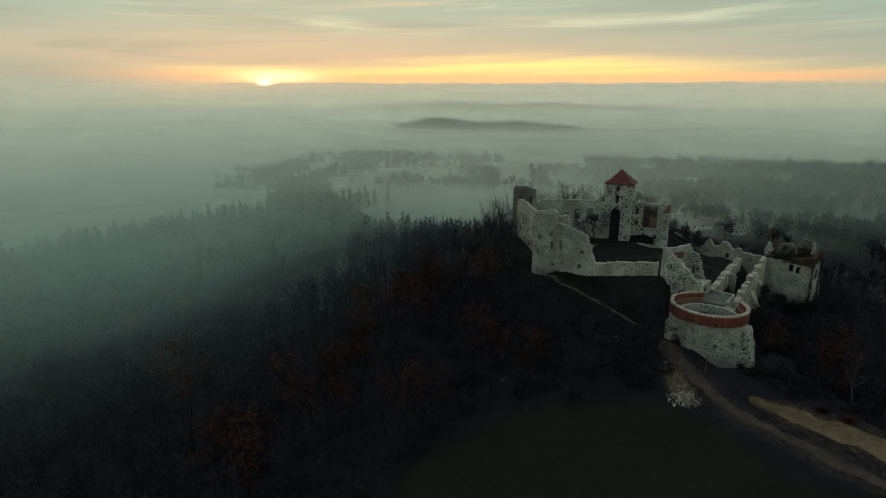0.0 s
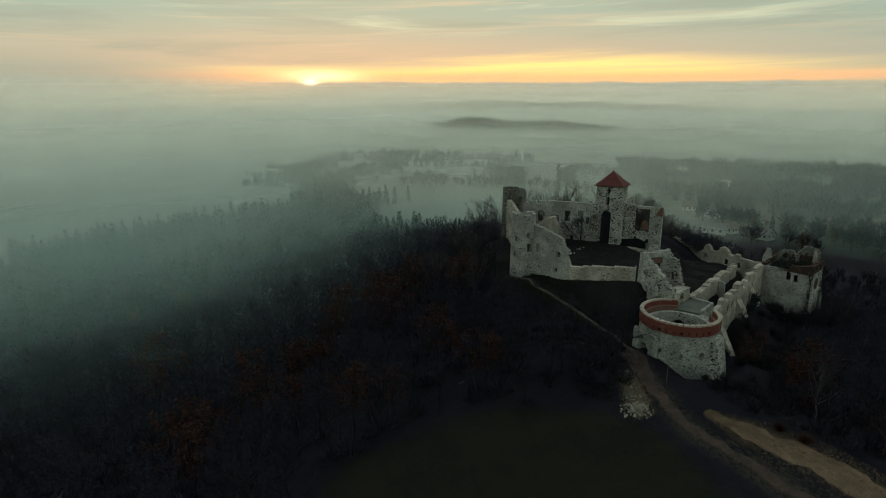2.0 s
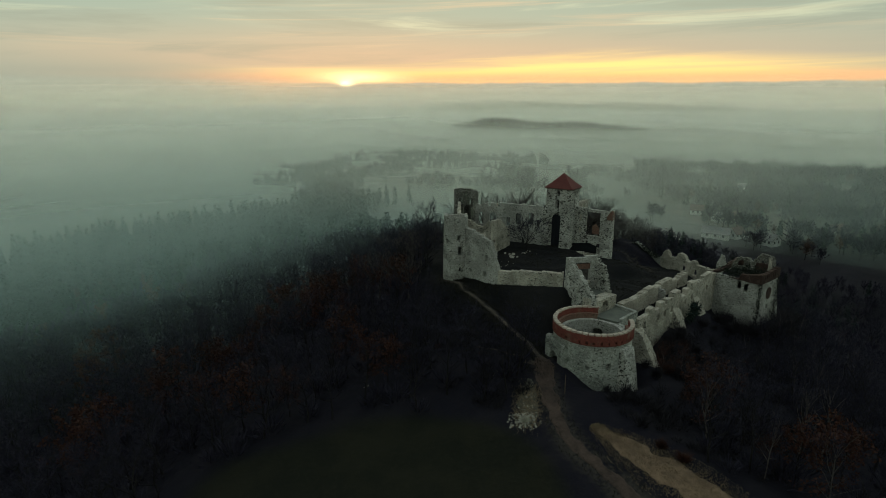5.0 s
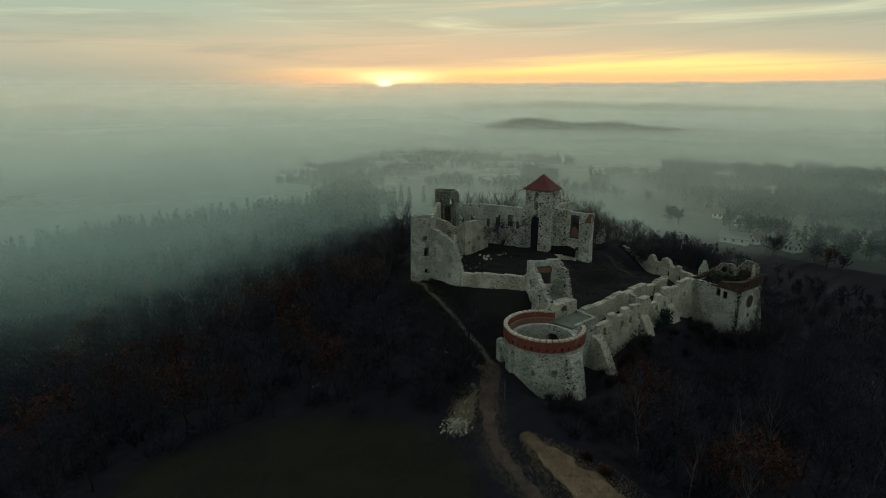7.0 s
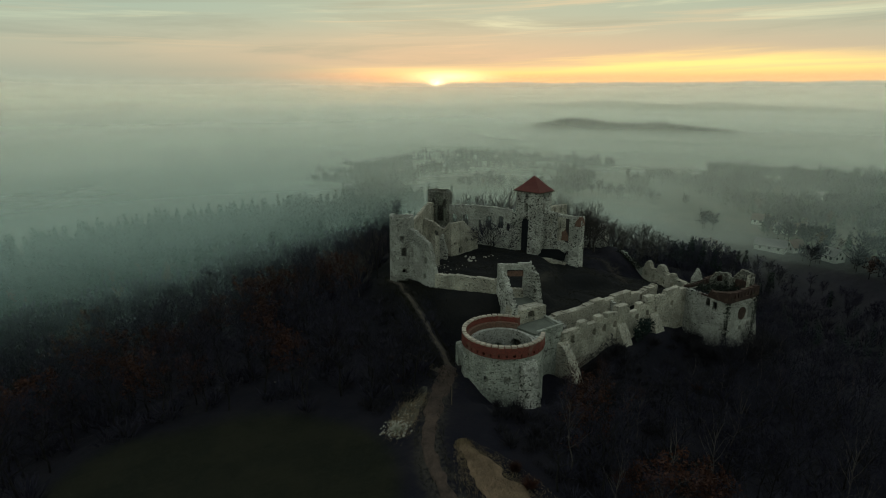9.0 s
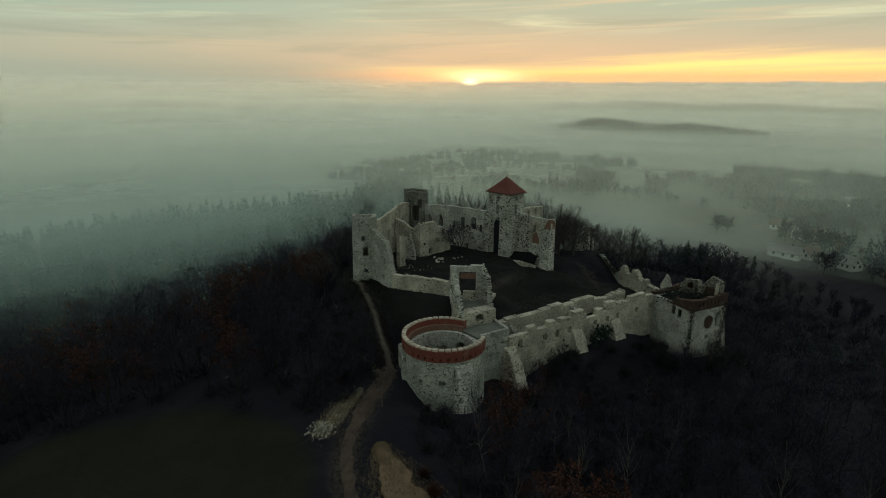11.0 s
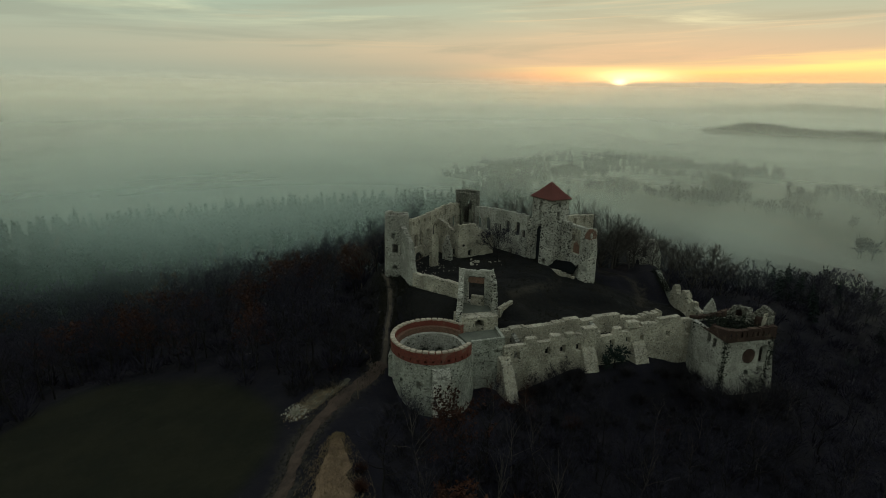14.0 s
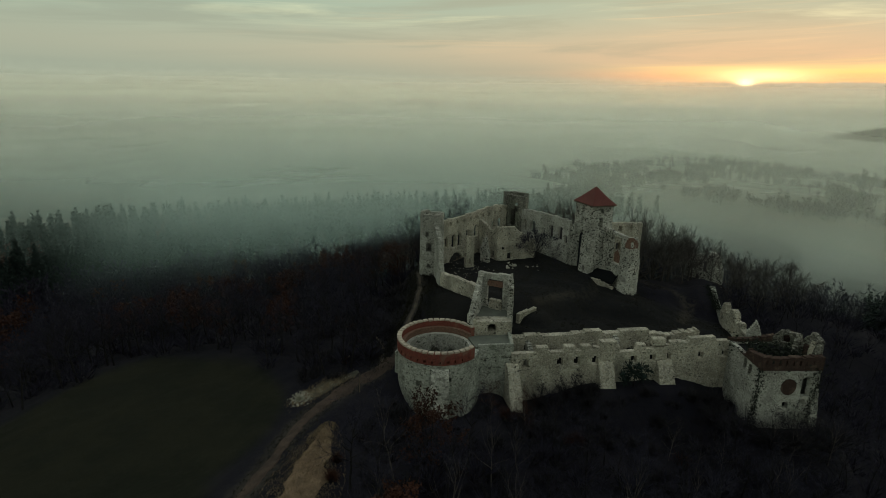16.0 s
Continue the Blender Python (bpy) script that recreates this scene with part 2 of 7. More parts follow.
BRICK = brickwork("red_brick", (0.20, 0.054, 0.041), (0.115, 0.038, 0.031))
LEDGE = brickwork("worn_tan_brick", (0.20, 0.11, 0.083), (0.10, 0.058, 0.046))
BRICK_DARK = brickwork("weathered_brick", (0.062, 0.034, 0.028), (0.030, 0.021, 0.019))
ROOF = plain("red_roof_tiles", (0.085, 0.021, 0.019), (0.115, 0.030, 0.025), 3.0, 0.75, 0.4, 0.25)
TERRACE = plain("terrace_paving", (0.135, 0.14, 0.12), (0.085, 0.09, 0.08), 2.0)
SOIL = plain("pale_bare_soil", (0.225, 0.150, 0.098), (0.085, 0.058, 0.041), 2.6, 0.95, 1.0)
STRAW = plain("straw_grass", (0.26, 0.19, 0.125), (0.13, 0.095, 0.06), 1.0, 0.9, 0.0, 0.1, (1, 1, 1), 0.4)
TRACK = plain("dirt_track", (0.078, 0.052, 0.042), (0.024, 0.0180, 0.0160), 1.3, 0.95, 0.8)
STONY = plain("grassy_bank", (0.095, 0.088, 0.070), (0.038, 0.036, 0.030), 2.2, 0.95, 1.0)
FOOTPATH = plain("worn_footpath", (0.085, 0.068, 0.053), (0.034, 0.028, 0.023), 1.6, 0.95, 0.8)
ROCK = plain("limestone_rubble_stones", (0.38, 0.355, 0.305), (0.16, 0.15, 0.13), 2.0, 0.9, 0.5, 0.2, (1, 1, 1), 0.35)
BARK = plain("dark_bark", (0.020, 0.0175, 0.0175), (0.0125, 0.0115, 0.0125), 3.0, 0.95, 0.4, 0.1, (1, 1, 0.3), 0.3)
BIRCH = plain("pale_birch_bark", (0.105, 0.09, 0.083), (0.05, 0.044, 0.042), 3.0, 0.9, 0.3, 0.1, (1, 1, 0.6), 0.2)
TWIG = plain("bare_twigs", (0.0295, 0.0268, 0.0400), (0.0202, 0.0190, 0.0300), 0.6, 0.95, 0.0, 0.05, (1, 1, 1), 0.35)
DRY_TWIG = plain("grey_brown_twigs", (0.034, 0.0305, 0.0345), (0.0175, 0.0162, 0.0195), 1.2, 0.95, 0.0, 0.05, (1, 1, 1), 0.4)
OLD_TWIG = plain("weathered_twigs", (0.085, 0.074, 0.070), (0.045, 0.040, 0.039), 1.2, 0.95, 0.0, 0.05, (1, 1, 1), 0.4)
RUSSET = plain("russet_leaves", (0.056, 0.0225, 0.0155), (0.026, 0.0130, 0.0112), 0.8, 0.85, 0.0, 0.1, (1, 1, 1), 0.4)
NEEDLE = plain("spruce_needles", (0.017, 0.026, 0.023), (0.011, 0.018, 0.0165), 0.8, 0.85, 0.0, 0.1, (1, 1, 1), 0.3)
IVY = plain("dark_ivy", (0.019, 0.024, 0.017), (0.012, 0.014, 0.0115), 2.0, 0.8, 0.0, 0.15, (1, 1, 1), 0.3)
PALE_TWIG = plain("bleached_twigs", (0.42, 0.40, 0.34), (0.22, 0.205, 0.17), 1.0, 0.9, 0.0, 0.1, (1, 1, 1), 0.4)
GRASS_BLADE = plain("dark_grass", (0.026, 0.024, 0.016), (0.011, 0.0105, 0.009), 0.8, 0.9, 0.0, 0.1, (1, 1, 1), 0.5)
PLASTER = plain("white_render", (0.46, 0.46, 0.43), (0.33, 0.33, 0.31), 1.0)
DARK_ROOF = plain("grey_roof_sheet", (0.10, 0.10, 0.10), (0.15, 0.14, 0.135), 1.0, 0.7)
BROWN_ROOF = plain("brown_roof_tiles", (0.10, 0.06, 0.05), (0.07, 0.048, 0.042), 1.0, 0.8)
GLASS = plain("dark_window_glass", (0.02, 0.024, 0.026), (0.03, 0.034, 0.036), 1.0, 0.15, 0.0, 0.5)
TIMBER = plain("weathered_timber", (0.10, 0.078, 0.06), (0.065, 0.05, 0.04), 2.0, 0.85, 0.4, 0.2, (1, 1, 0.3))


def ground_material():
    mat, g = material("hill_ground", 0.96, 0.1)
    big = g.noise(g.place, 0.012, 5, 0.6)
    mid = g.noise(g.place, 0.15, 6, 0.65)
    fine = g.noise(g.place, 1.4, 6, 0.7)
    floor = g.mix(g.smooth(mid, 0.4, 0.62), (0.0086, 0.0080, 0.0134), (0.0124, 0.0112, 0.0158))
    floor = g.mix(g.math("MULTIPLY", g.smooth(fine, 0.5, 0.72), 0.5), floor, (0.019, 0.0155, 0.0135))
    meadow = g.mix(g.smooth(mid, 0.38, 0.62), (0.0095, 0.0105, 0.0070), (0.014, 0.0140, 0.0088))
    meadow = g.mix(g.math("MULTIPLY", g.smooth(fine, 0.48, 0.7), 0.5), meadow, (0.022, 0.021, 0.014))
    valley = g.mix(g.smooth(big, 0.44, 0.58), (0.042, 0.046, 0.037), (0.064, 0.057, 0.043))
    a = g.add("ShaderNodeAttribute", attribute_name="meadow").outputs["Fac"]
    b = g.add("ShaderNodeAttribute", attribute_name="valley").outputs["Fac"]
    c = g.add("ShaderNodeAttribute", attribute_name="worn").outputs["Fac"]
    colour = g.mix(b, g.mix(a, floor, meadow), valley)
    colour = g.mix(g.math("MULTIPLY", c, g.smooth(g.math("ADD", fine, g.math("MULTIPLY", mid, 0.6)), 0.62, 0.9)), colour, (0.07, 0.06, 0.047))
    finish(g, colour, g.math("ADD", g.math("MULTIPLY", mid, 2.0), fine), 0.7, 0.25)
    return mat


GROUND = ground_material()


def droplets(g, dense, lit_from, tint=(0.85, 0.885, 0.79)):
    """Scatters the light that comes from the sky half, on both sides of the sheet."""
    up = g.add("ShaderNodeCombineXYZ")
    down = g.add("ShaderNodeCombineXYZ")
    for k in range(3):
        up.inputs[k].default_value = lit_from[k]
        down.inputs[k].default_value = -lit_from[k]
    front = g.add("ShaderNodeBsdfDiffuse")
    back = g.add("ShaderNodeBsdfTranslucent")
    for node, way in ((front, up), (back, down)):
        g.put(node.inputs[0], tint)
        g.tree.links.new(way.outputs[0], node.inputs["Normal"])
    scatter = g.add("ShaderNodeAddShader")
    g.tree.links.new(front.outputs[0], scatter.inputs[0])
    g.tree.links.new(back.outputs[0], scatter.inputs[1])
    mixed = g.add("ShaderNodeMixShader")
    g.put(mixed.inputs[0], dense)
    g.tree.links.new(g.add("ShaderNodeBsdfTransparent").outputs[0], mixed.inputs[1])
    g.tree.links.new(scatter.outputs[0], mixed.inputs[2])
    g.tree.links.new(mixed.outputs[0], g.add("ShaderNodeOutputMaterial").inputs[0])


SKY_SIDE = (Vector((0, 0, 1)) + 0.18 * SUN_DIR).normalized()


def mist_material(name, amount, centre, near, far, scale, seed, tint=(0.85, 0.885, 0.79)):
    """A lying sheet of mist; the amount follows the place in the valley."""
    mat = bpy.data.materials.new(name)
    mat.use_nodes = True
    g = Graph(mat.node_tree)
    place = g.add("ShaderNodeNewGeometry").outputs["Position"]
    parts = g.add("ShaderNodeSeparateXYZ")
    g.put(parts.inputs[0], place)
    dx = g.math("SUBTRACT", parts.outputs[0], centre[0])
    dy = g.math("SUBTRACT", parts.outputs[1], centre[1])
    away = g.math("SQRT", g.math("ADD", g.math("MULTIPLY", dx, dx), g.math("MULTIPLY", dy, dy)))
    wisps = g.noise(g.vec(place, (1.0, 0.8, 1.0), (seed * 13.7, seed * 5.1, seed * 3.3)), scale, 0.5, 0.4, 0.3)
    dense = g.smooth(g.math("ADD", away, g.math("MULTIPLY", g.math("SUBTRACT", wisps, 0.5), (far - near) * 1.3)), near, far)
    droplets(g, g.math("MULTIPLY", g.math("MULTIPLY", dense, amount), g.math("ADD", 0.5, wisps), clamp=True), (0, 0, 1), tint)
    return mat


def bank_material(name, low, veil, scale, seed, low_top, veil_top, centre, sides, soft, tint, brown=0.0):
    """A standing bank of mist: thick and patchy near the ground, a thin veil above, thicker on the west side."""
    mat = bpy.data.materials.new(name)
    mat.use_nodes = True
    g = Graph(mat.node_tree)
    place = g.add("ShaderNodeNewGeometry").outputs["Position"]
    parts = g.add("ShaderNodeSeparateXYZ")
    g.put(parts.inputs[0], place)
    z = parts.outputs[2]
    wisps = g.noise(g.vec(place, (1.0, 1.0, 2.0), (seed * 13.7, seed * 5.1, seed * 3.3)), scale, 3, 0.5, 0.5)
    swell = g.math("MULTIPLY", g.math("SUBTRACT", wisps, 0.5), 30.0)
    radius = centre[2]
    turn = g.math("ADD", g.math("MULTIPLY", g.math("SUBTRACT", parts.outputs[0], centre[0]), -0.985 / radius), g.math("MULTIPLY", g.math("SUBTRACT", parts.outputs[1], centre[1]), 0.17 / radius))
    side = g.smooth(g.math("ADD", turn, g.math("MULTIPLY", g.math("SUBTRACT", wisps, 0.5), 0.35)), 0.66, 1.0, sides[0], sides[1])
    thick = g.math("MULTIPLY", g.smooth(g.math("SUBTRACT", z, swell), low_top + soft, low_top - soft), low)
    thin = g.math("MULTIPLY", g.smooth(g.math("SUBTRACT", z, swell), veil_top, veil_top * 0.3 - 14.0), g.math("MULTIPLY", side, veil))
    # sun's warm glow put into the tint; east means sunward, brown its strength
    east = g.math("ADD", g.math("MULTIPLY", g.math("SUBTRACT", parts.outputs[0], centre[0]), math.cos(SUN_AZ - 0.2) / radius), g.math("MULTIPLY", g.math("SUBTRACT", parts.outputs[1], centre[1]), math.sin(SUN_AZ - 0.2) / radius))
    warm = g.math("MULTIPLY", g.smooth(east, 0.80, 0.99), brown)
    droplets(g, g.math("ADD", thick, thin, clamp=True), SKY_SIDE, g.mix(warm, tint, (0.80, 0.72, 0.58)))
    return mat


# ---- mesh helpers ----
def mesh_from(name, verts, faces, mat, smooth=False):
    data = bpy.data.meshes.new(name)
    data.from_pydata([tuple(v) for v in verts], [], faces)
    data.materials.append(mat)
    if smooth:
        data.polygons.foreach_set("use_smooth", [True] * len(data.polygons))
    data.update()
    return data


def mesh_tris(name, verts, tris, mats, slots=None):
    """A mesh of triangles from number arrays."""
    data = bpy.data.meshes.new(name)
    verts, tris = np.asarray(verts, np.float32), np.asarray(tris, np.int32)
    data.vertices.add(len(verts))
    data.vertices.foreach_set("co", verts.ravel())
    data.loops.add(len(tris) * 3)
    data.loops.foreach_set("vertex_index", tris.ravel())
    data.polygons.add(len(tris))
    data.polygons.foreach_set("loop_start", np.arange(0, len(tris) * 3, 3, dtype=np.int32))
    for m in mats:
        data.materials.append(m)
    if slots is not None:
        data.polygons.foreach_set("material_index", np.asarray(slots, np.int32))
    data.update(calc_edges=True)
    return data


def thing(name, label, category, at=(0, 0, 0), group=""):
    ob = new(name)
    ob.location = at
    ob.empty_display_size = 0.5
    return tagged(ob, label, category, group)


def part(name, data, parent, label=""):
    """A mesh, given in world places, as a part of a thing."""
    ob = new(name, data)
    ob.parent = parent
    base = Vector(parent.location)
    up = parent.parent
    while up is not None:
        base += up.location
        up = up.parent
    ob.location = -base
    if label:
        ob["label"] = label
    return ob


def box_mesh(name, lo, hi, mat, turn=0.0, bevel=0.05, taper=1.0, jitter=0.0):
    """A bevelled block from lo to hi, turned about its middle; taper shrinks its top."""
    bm = bmesh.new()
    bmesh.ops.create_cube(bm, size=1.0)
    centre = [(a + b) / 2 for a, b in zip(lo, hi)]
    for v in bm.verts:
        k = taper if v.co.z > 0 else 1.0
        v.co = Vector((v.co.x * (hi[0] - lo[0]) * k, v.co.y * (hi[1] - lo[1]) * k, v.co.z * (hi[2] - lo[2])))
        if jitter:
            v.co += Vector([random.uniform(-jitter, jitter) for _ in range(3)])
    if bevel:
        bmesh.ops.bevel(bm, geom=bm.edges[:], offset=bevel, segments=1, affect="EDGES")
    bmesh.ops.rotate(bm, verts=bm.verts, cent=(0, 0, 0), matrix=Matrix.Rotation(radians(turn), 3, "Z"))
    bmesh.ops.translate(bm, verts=bm.verts, vec=centre)
    data = bpy.data.meshes.new(name)
    bm.to_mesh(data)
    bm.free()
    data.materials.append(mat)
    return data


def offset_line(points, closed, amount):
    """The line moved sideways (to its left) with mitred corners."""
    pts = [Vector(p[:2]) for p in points]
    n = len(pts)
    moved = []
    for i, p in enumerate(pts):
        a = pts[(i - 1) % n] if closed or i > 0 else None
        b = pts[(i + 1) % n] if closed or i < n - 1 else None
        d1 = (p - a).normalized() if a is not None else (b - p).normalized()
        d2 = (b - p).normalized() if b is not None else d1
        n1, n2 = Vector((-d1.y, d1.x)), Vector((-d2.y, d2.x))
        m = (n1 + n2).normalized()
        moved.append(p + m * (amount / max(0.4, m.dot(n1))))
    return moved


def inside_opening(s, z, opening):
    so, z0, w, h, kind = opening
    ds, dz = abs(s - so), z - z0
    if kind == "round":
        return ds ** 2 / (w / 2) ** 2 + (dz - h / 2) ** 2 / (h / 2) ** 2 < 1
    if ds > w / 2 or dz < 0 or dz > h:
        return False
    if kind == "arch" and dz > h - w / 2:
        return ds ** 2 + (dz - (h - w / 2)) ** 2 < (w / 2) ** 2
    return True


def wall_mesh(name, points, thick, base, profile, openings=(), closed=False, mat=None, cell=0.4, rag=0.4, batter=0.0, seed=1, rough=0.05, base_in=None):
    """Masonry along a line on the ground: outer face on the line, its body to the left. The top follows the profile
    (metres along, height), broken off unevenly; openings go right through."""
    outer = [Vector(p[:2]) for p in points]
    inner = offset_line(points, closed, thick)
    spread = [a - b for a, b in zip(outer, inner)]
    n = len(outer)
    columns, along = [], 0.0
    for k in range(n if closed else n - 1):
        a, b, c, d = outer[k], outer[(k + 1) % n], inner[k], inner[(k + 1) % n]
        length = (b - a).length
        m = max(1, round(length / cell))
        for i in range(m):
            f = i / m
            columns.append((along + f * length, a.lerp(b, f), c.lerp(d, f)))
        along += length
    columns.append((along, outer[0] if closed else outer[-1], inner[0] if closed else inner[-1]))
    ns = len(columns) - 1
    ps, pz = [p[0] for p in profile], [p[1] for p in profile]
    tops = []
    for i in range(ns):
        s = (columns[i][0] + columns[i + 1][0]) / 2
        step = noise.noise((s * 0.55, seed * 3.17, 0.3)) + 0.6 * noise.noise((s * 1.7, seed * 7.7, 4.1))
        tops.append(float(np.interp(s, ps, pz)) + rag * step)
    nz = max(1, math.ceil((max(tops) - base) / cell))
    filled = np.zeros((ns, nz), bool)
    for i in range(ns):
        s = (columns[i][0] + columns[i + 1][0]) / 2
        for j in range(nz):
            z = base + (j + 0.5) * cell
            filled[i, j] = z < tops[i] + 0.5 * cell * 0 and not any(inside_opening(s, z, o) for o in openings)
    highest = max(tops)
    verts, index, faces = [], {}, []

    def corner(i, j, side):
        if closed and i == ns:
            i = 0
        key = (i, j, side)
        if key not in index:
            s, po, pi = columns[i]
            z = base + j * cell
            p = po if side == 0 else pi
            way = (po - pi).normalized()
            shift = rough * noise.noise((i * 0.9 + seed * 11, j * 0.9, side * 9.0)) * 2.0
            if side == 0:
                shift += batter * (highest - z)
            p = p + way * shift
            wob = rough * 1.2
            verts.append((p.x + wob * noise.noise((i, j, seed + 5.0)) * 0.8, p.y + wob * noise.noise((j, i, seed + 9.0)) * 0.8, z + wob * 1.4 * noise.noise((i * 1.3, seed, j * 1.3))))
            index[key] = len(verts) - 1
        return index[key]

    for i in range(ns):
        for j in range(nz):
            if not filled[i, j]:
                continue
            faces.append((corner(i, j, 0), corner(i + 1, j, 0), corner(i + 1, j + 1, 0), corner(i, j + 1, 0)))
            faces.append((corner(i + 1, j, 1), corner(i, j, 1), corner(i, j + 1, 1), corner(i + 1, j + 1, 1)))
            if j + 1 >= nz or not filled[i, j + 1]:
                faces.append((corner(i, j + 1, 0), corner(i + 1, j + 1, 0), corner(i + 1, j + 1, 1), corner(i, j + 1, 1)))
            if j > 0 and not filled[i, j - 1]:
                faces.append((corner(i, j, 1), corner(i + 1, j, 1), corner(i + 1, j, 0), corner(i, j, 0)))
            left = filled[(i - 1) % ns, j] if (closed or i > 0) else False
            right = filled[(i + 1) % ns, j] if (closed or i < ns - 1) else False
            if not left:
                faces.append((corner(i, j, 1), corner(i, j, 0), corner(i, j + 1, 0), corner(i, j + 1, 1)))
            if not right:
                faces.append((corner(i + 1, j, 0), corner(i + 1, j, 1), corner(i + 1, j + 1, 1), corner(i + 1, j + 1, 0)))
    return mesh_from(name, verts, faces, mat)


# ---- terrain ----
VALLEY = -33.0


def lerp_line(x, y, line):
    """Distance to a broken line with heights, and the height at the nearest place."""
    best = np.full(np.shape(x), 1e9)
    high = np.zeros(np.shape(x))
    for (ax, ay, az), (bx, by, bz) in zip(line, line[1:]):
        dx, dy = bx - ax, by - ay
        f = np.clip(((x - ax) * dx + (y - ay) * dy) / (dx * dx + dy * dy), 0, 1)
        d = np.hypot(x - ax - f * dx, y - ay - f * dy)
        z = az + f * (bz - az)
        high = np.where(d < best, z, high)
        best = np.minimum(best, d)
    return best, high


def step(v, lo, hi):
    t = np.clip((v - lo) / (hi - lo), 0, 1)
    return t * t * (3 - 2 * t)


SPINE = [(-110, 165, -10.0), (-78, 145, 2.0), (-45, 120, 3.4), (-24, 106, 3.0), (-14, 94, 2.8), (6, 89, 2.6), (40, 70, -2), (110, 40, -18)]
ROAD = [(-26.4, 108.4, 0), (-25.0, 106.3, 0), (-22.6, 103.3, 0), (-20.1, 100.7, 0), (-17.5, 97.9, 0), (-14.9, 95.5, 0), (-12.4, 93.5, 0), (-9.8, 92.0, 0), (-6.4, 90.8, 0), (-2.7, 89.6, 0), (4.2, 86.6, 0), (14, 84, 0), (30, 78, 0), (60, 66, 0)]
HILLS = [(-835, 1072, 28, 92, 70, 30), (-665, 1145, 18, 105, 62, 28), (-535, 1205, 6, 75, 46, 30),
         (-2350, 2900, 60, 600, 160, 20), (-1500, 3350, 54, 500, 160, 25), (-3900, 620, 84, 260, 150, 80),
         (-230, 300, 3, 110, 60, 35), (-420, 400, 4, 170, 60, 30), (40, 620, 13, 130, 90, 10), (-190, 620, 7, 150, 60, 10)]
NORTH_RIDGE = [(-66, 196, -1.5), (-59, 218, -4.0), (-60, 251, -14.0), (-78, 288, -24.0)]


def height(x, y):
    x, y = np.asarray(x, float), np.asarray(y, float)
    d, h = lerp_line(x, y, SPINE)
    swell = 3.5 * np.sin(x * 0.011 + 1.3) * np.sin(y * 0.013 + 0.4)
    fall = np.exp(-(np.maximum(0, d - 9.0) / 95.0) ** 1.3)
    z = VALLEY + swell * (1 - fall) + (h - VALLEY) * fall
    # the meadow beside the track lies flatter
    fm = step(42 - np.hypot((x + 20) * 0.8, (y - 62)), 0, 26)
    z = z * (1 - fm) + fm * (-3.5 + (y - 62) * 0.12)
    # castle knoll and bailey
    knoll = np.hypot((x + 58) / 1.12, y - 137)
    z = z + (11.3 - z) * step(31 - knoll, 0, 13)
    bd, bh = lerp_line(x, y, [(-38, 126, 9.0), (-32, 140, 8.0), (-30, 168, 5.0)])
    md, mh = lerp_line(x, y, [(-38, 127, 9.8), (-32.5, 135.5, 9.7)])
    z = z + (np.maximum(mh, z) - z) * step(7 - md, 0, 5)
    sd, sh = lerp_line(x, y, [(-48, 158, 9.6), (-42, 160.5, 9.2), (-40.5, 166, 7.0), (-35, 175, 3.6)])
    kd, kh = lerp_line(x, y, [(-50, 168, 8.6), (-50, 178, 7.2), (-57, 186, 5.8), (-64, 193, 4.4), (-70, 202, -1.0)])
    z = z + (np.maximum(kh, z) - z) * step(13 - kd, 0, 9)
    ed, eh = lerp_line(x, y, [(-50, 184, 8.5), (-46, 182.6, 8.3), (-41, 180.6, 6.6), (-36.5, 178.4, 3.9)])
    z = z + (np.maximum(eh, z) - z) * step(5.5 - ed, 0, 3.5)
    z = z + (np.maximum(sh, z) - z) * step(15 - sd, 0, 9)
    z = z + (np.maximum(bh, z) - z) * step(13.5 - bd, 0, 7)
    fd, fh = lerp_line(x, y, [(-63, 116.8, 9.3), (-54, 116.8, 10.0), (-46.3, 118.2, 10.7), (-33.6, 124.8, 11.9)])
    z = z + (fh - z) * step(4.4 - fd, 0, 3.6)
    # in front of the low wall the scarp falls to the trail
    cd, ch = lerp_line(x, y, [(-25, 107.5, 4.0), (-33, 109.5, 5.4), (-43.5, 113.2, 7.2), (-52, 115.5, 8.6)])
    z = z + (ch - z) * step(3.2 - cd, 0, 2.2)
    rd, _ = lerp_line(x, y, ROAD)
    bd, _ = lerp_line(x, y, [(-17.5, 132, 0), (-17.5, 170, 0)])
    z = z + (-0.8 + 2.8 * step(y, 130, 143) - 0.12 * np.maximum(0, x + 15) - z) * step(9.0 - bd, 0, 6) * step(x, -21, -18.5)
    bb = np.hypot(x + 20.75, y - 115.5)
    z = z + (-0.9 + 4.7 * step(-x, 14, 25) + 1.5 * step(112.5 - y, 0, 5) * step(x, -25, -19) - z) * step(12 - bb, 0, 4)
    cb = np.hypot(x + 9, y - 173)
    z = z + (-2.3 - 0.2 * np.maximum(0, x + 6) - z) * step(17 - cb, 0, 9) * step(x, -20, -16)
    # the ridge goes on northward behind the castle
    nd, nh = lerp_line(x, y, NORTH_RIDGE)
    z = z + np.maximum(0.0, nh - z) * step(30 - nd, 0, 26)
    for hx, hy, hz, ra, rb, turn in HILLS:
        c, s = math.cos(radians(turn)), math.sin(radians(turn))
        u, v = (x - hx) * c + (y - hy) * s, -(x - hx) * s + (y - hy) * c
        z = z + hz * np.exp(-(u / ra) ** 2 - (v / rb) ** 2)
    return z


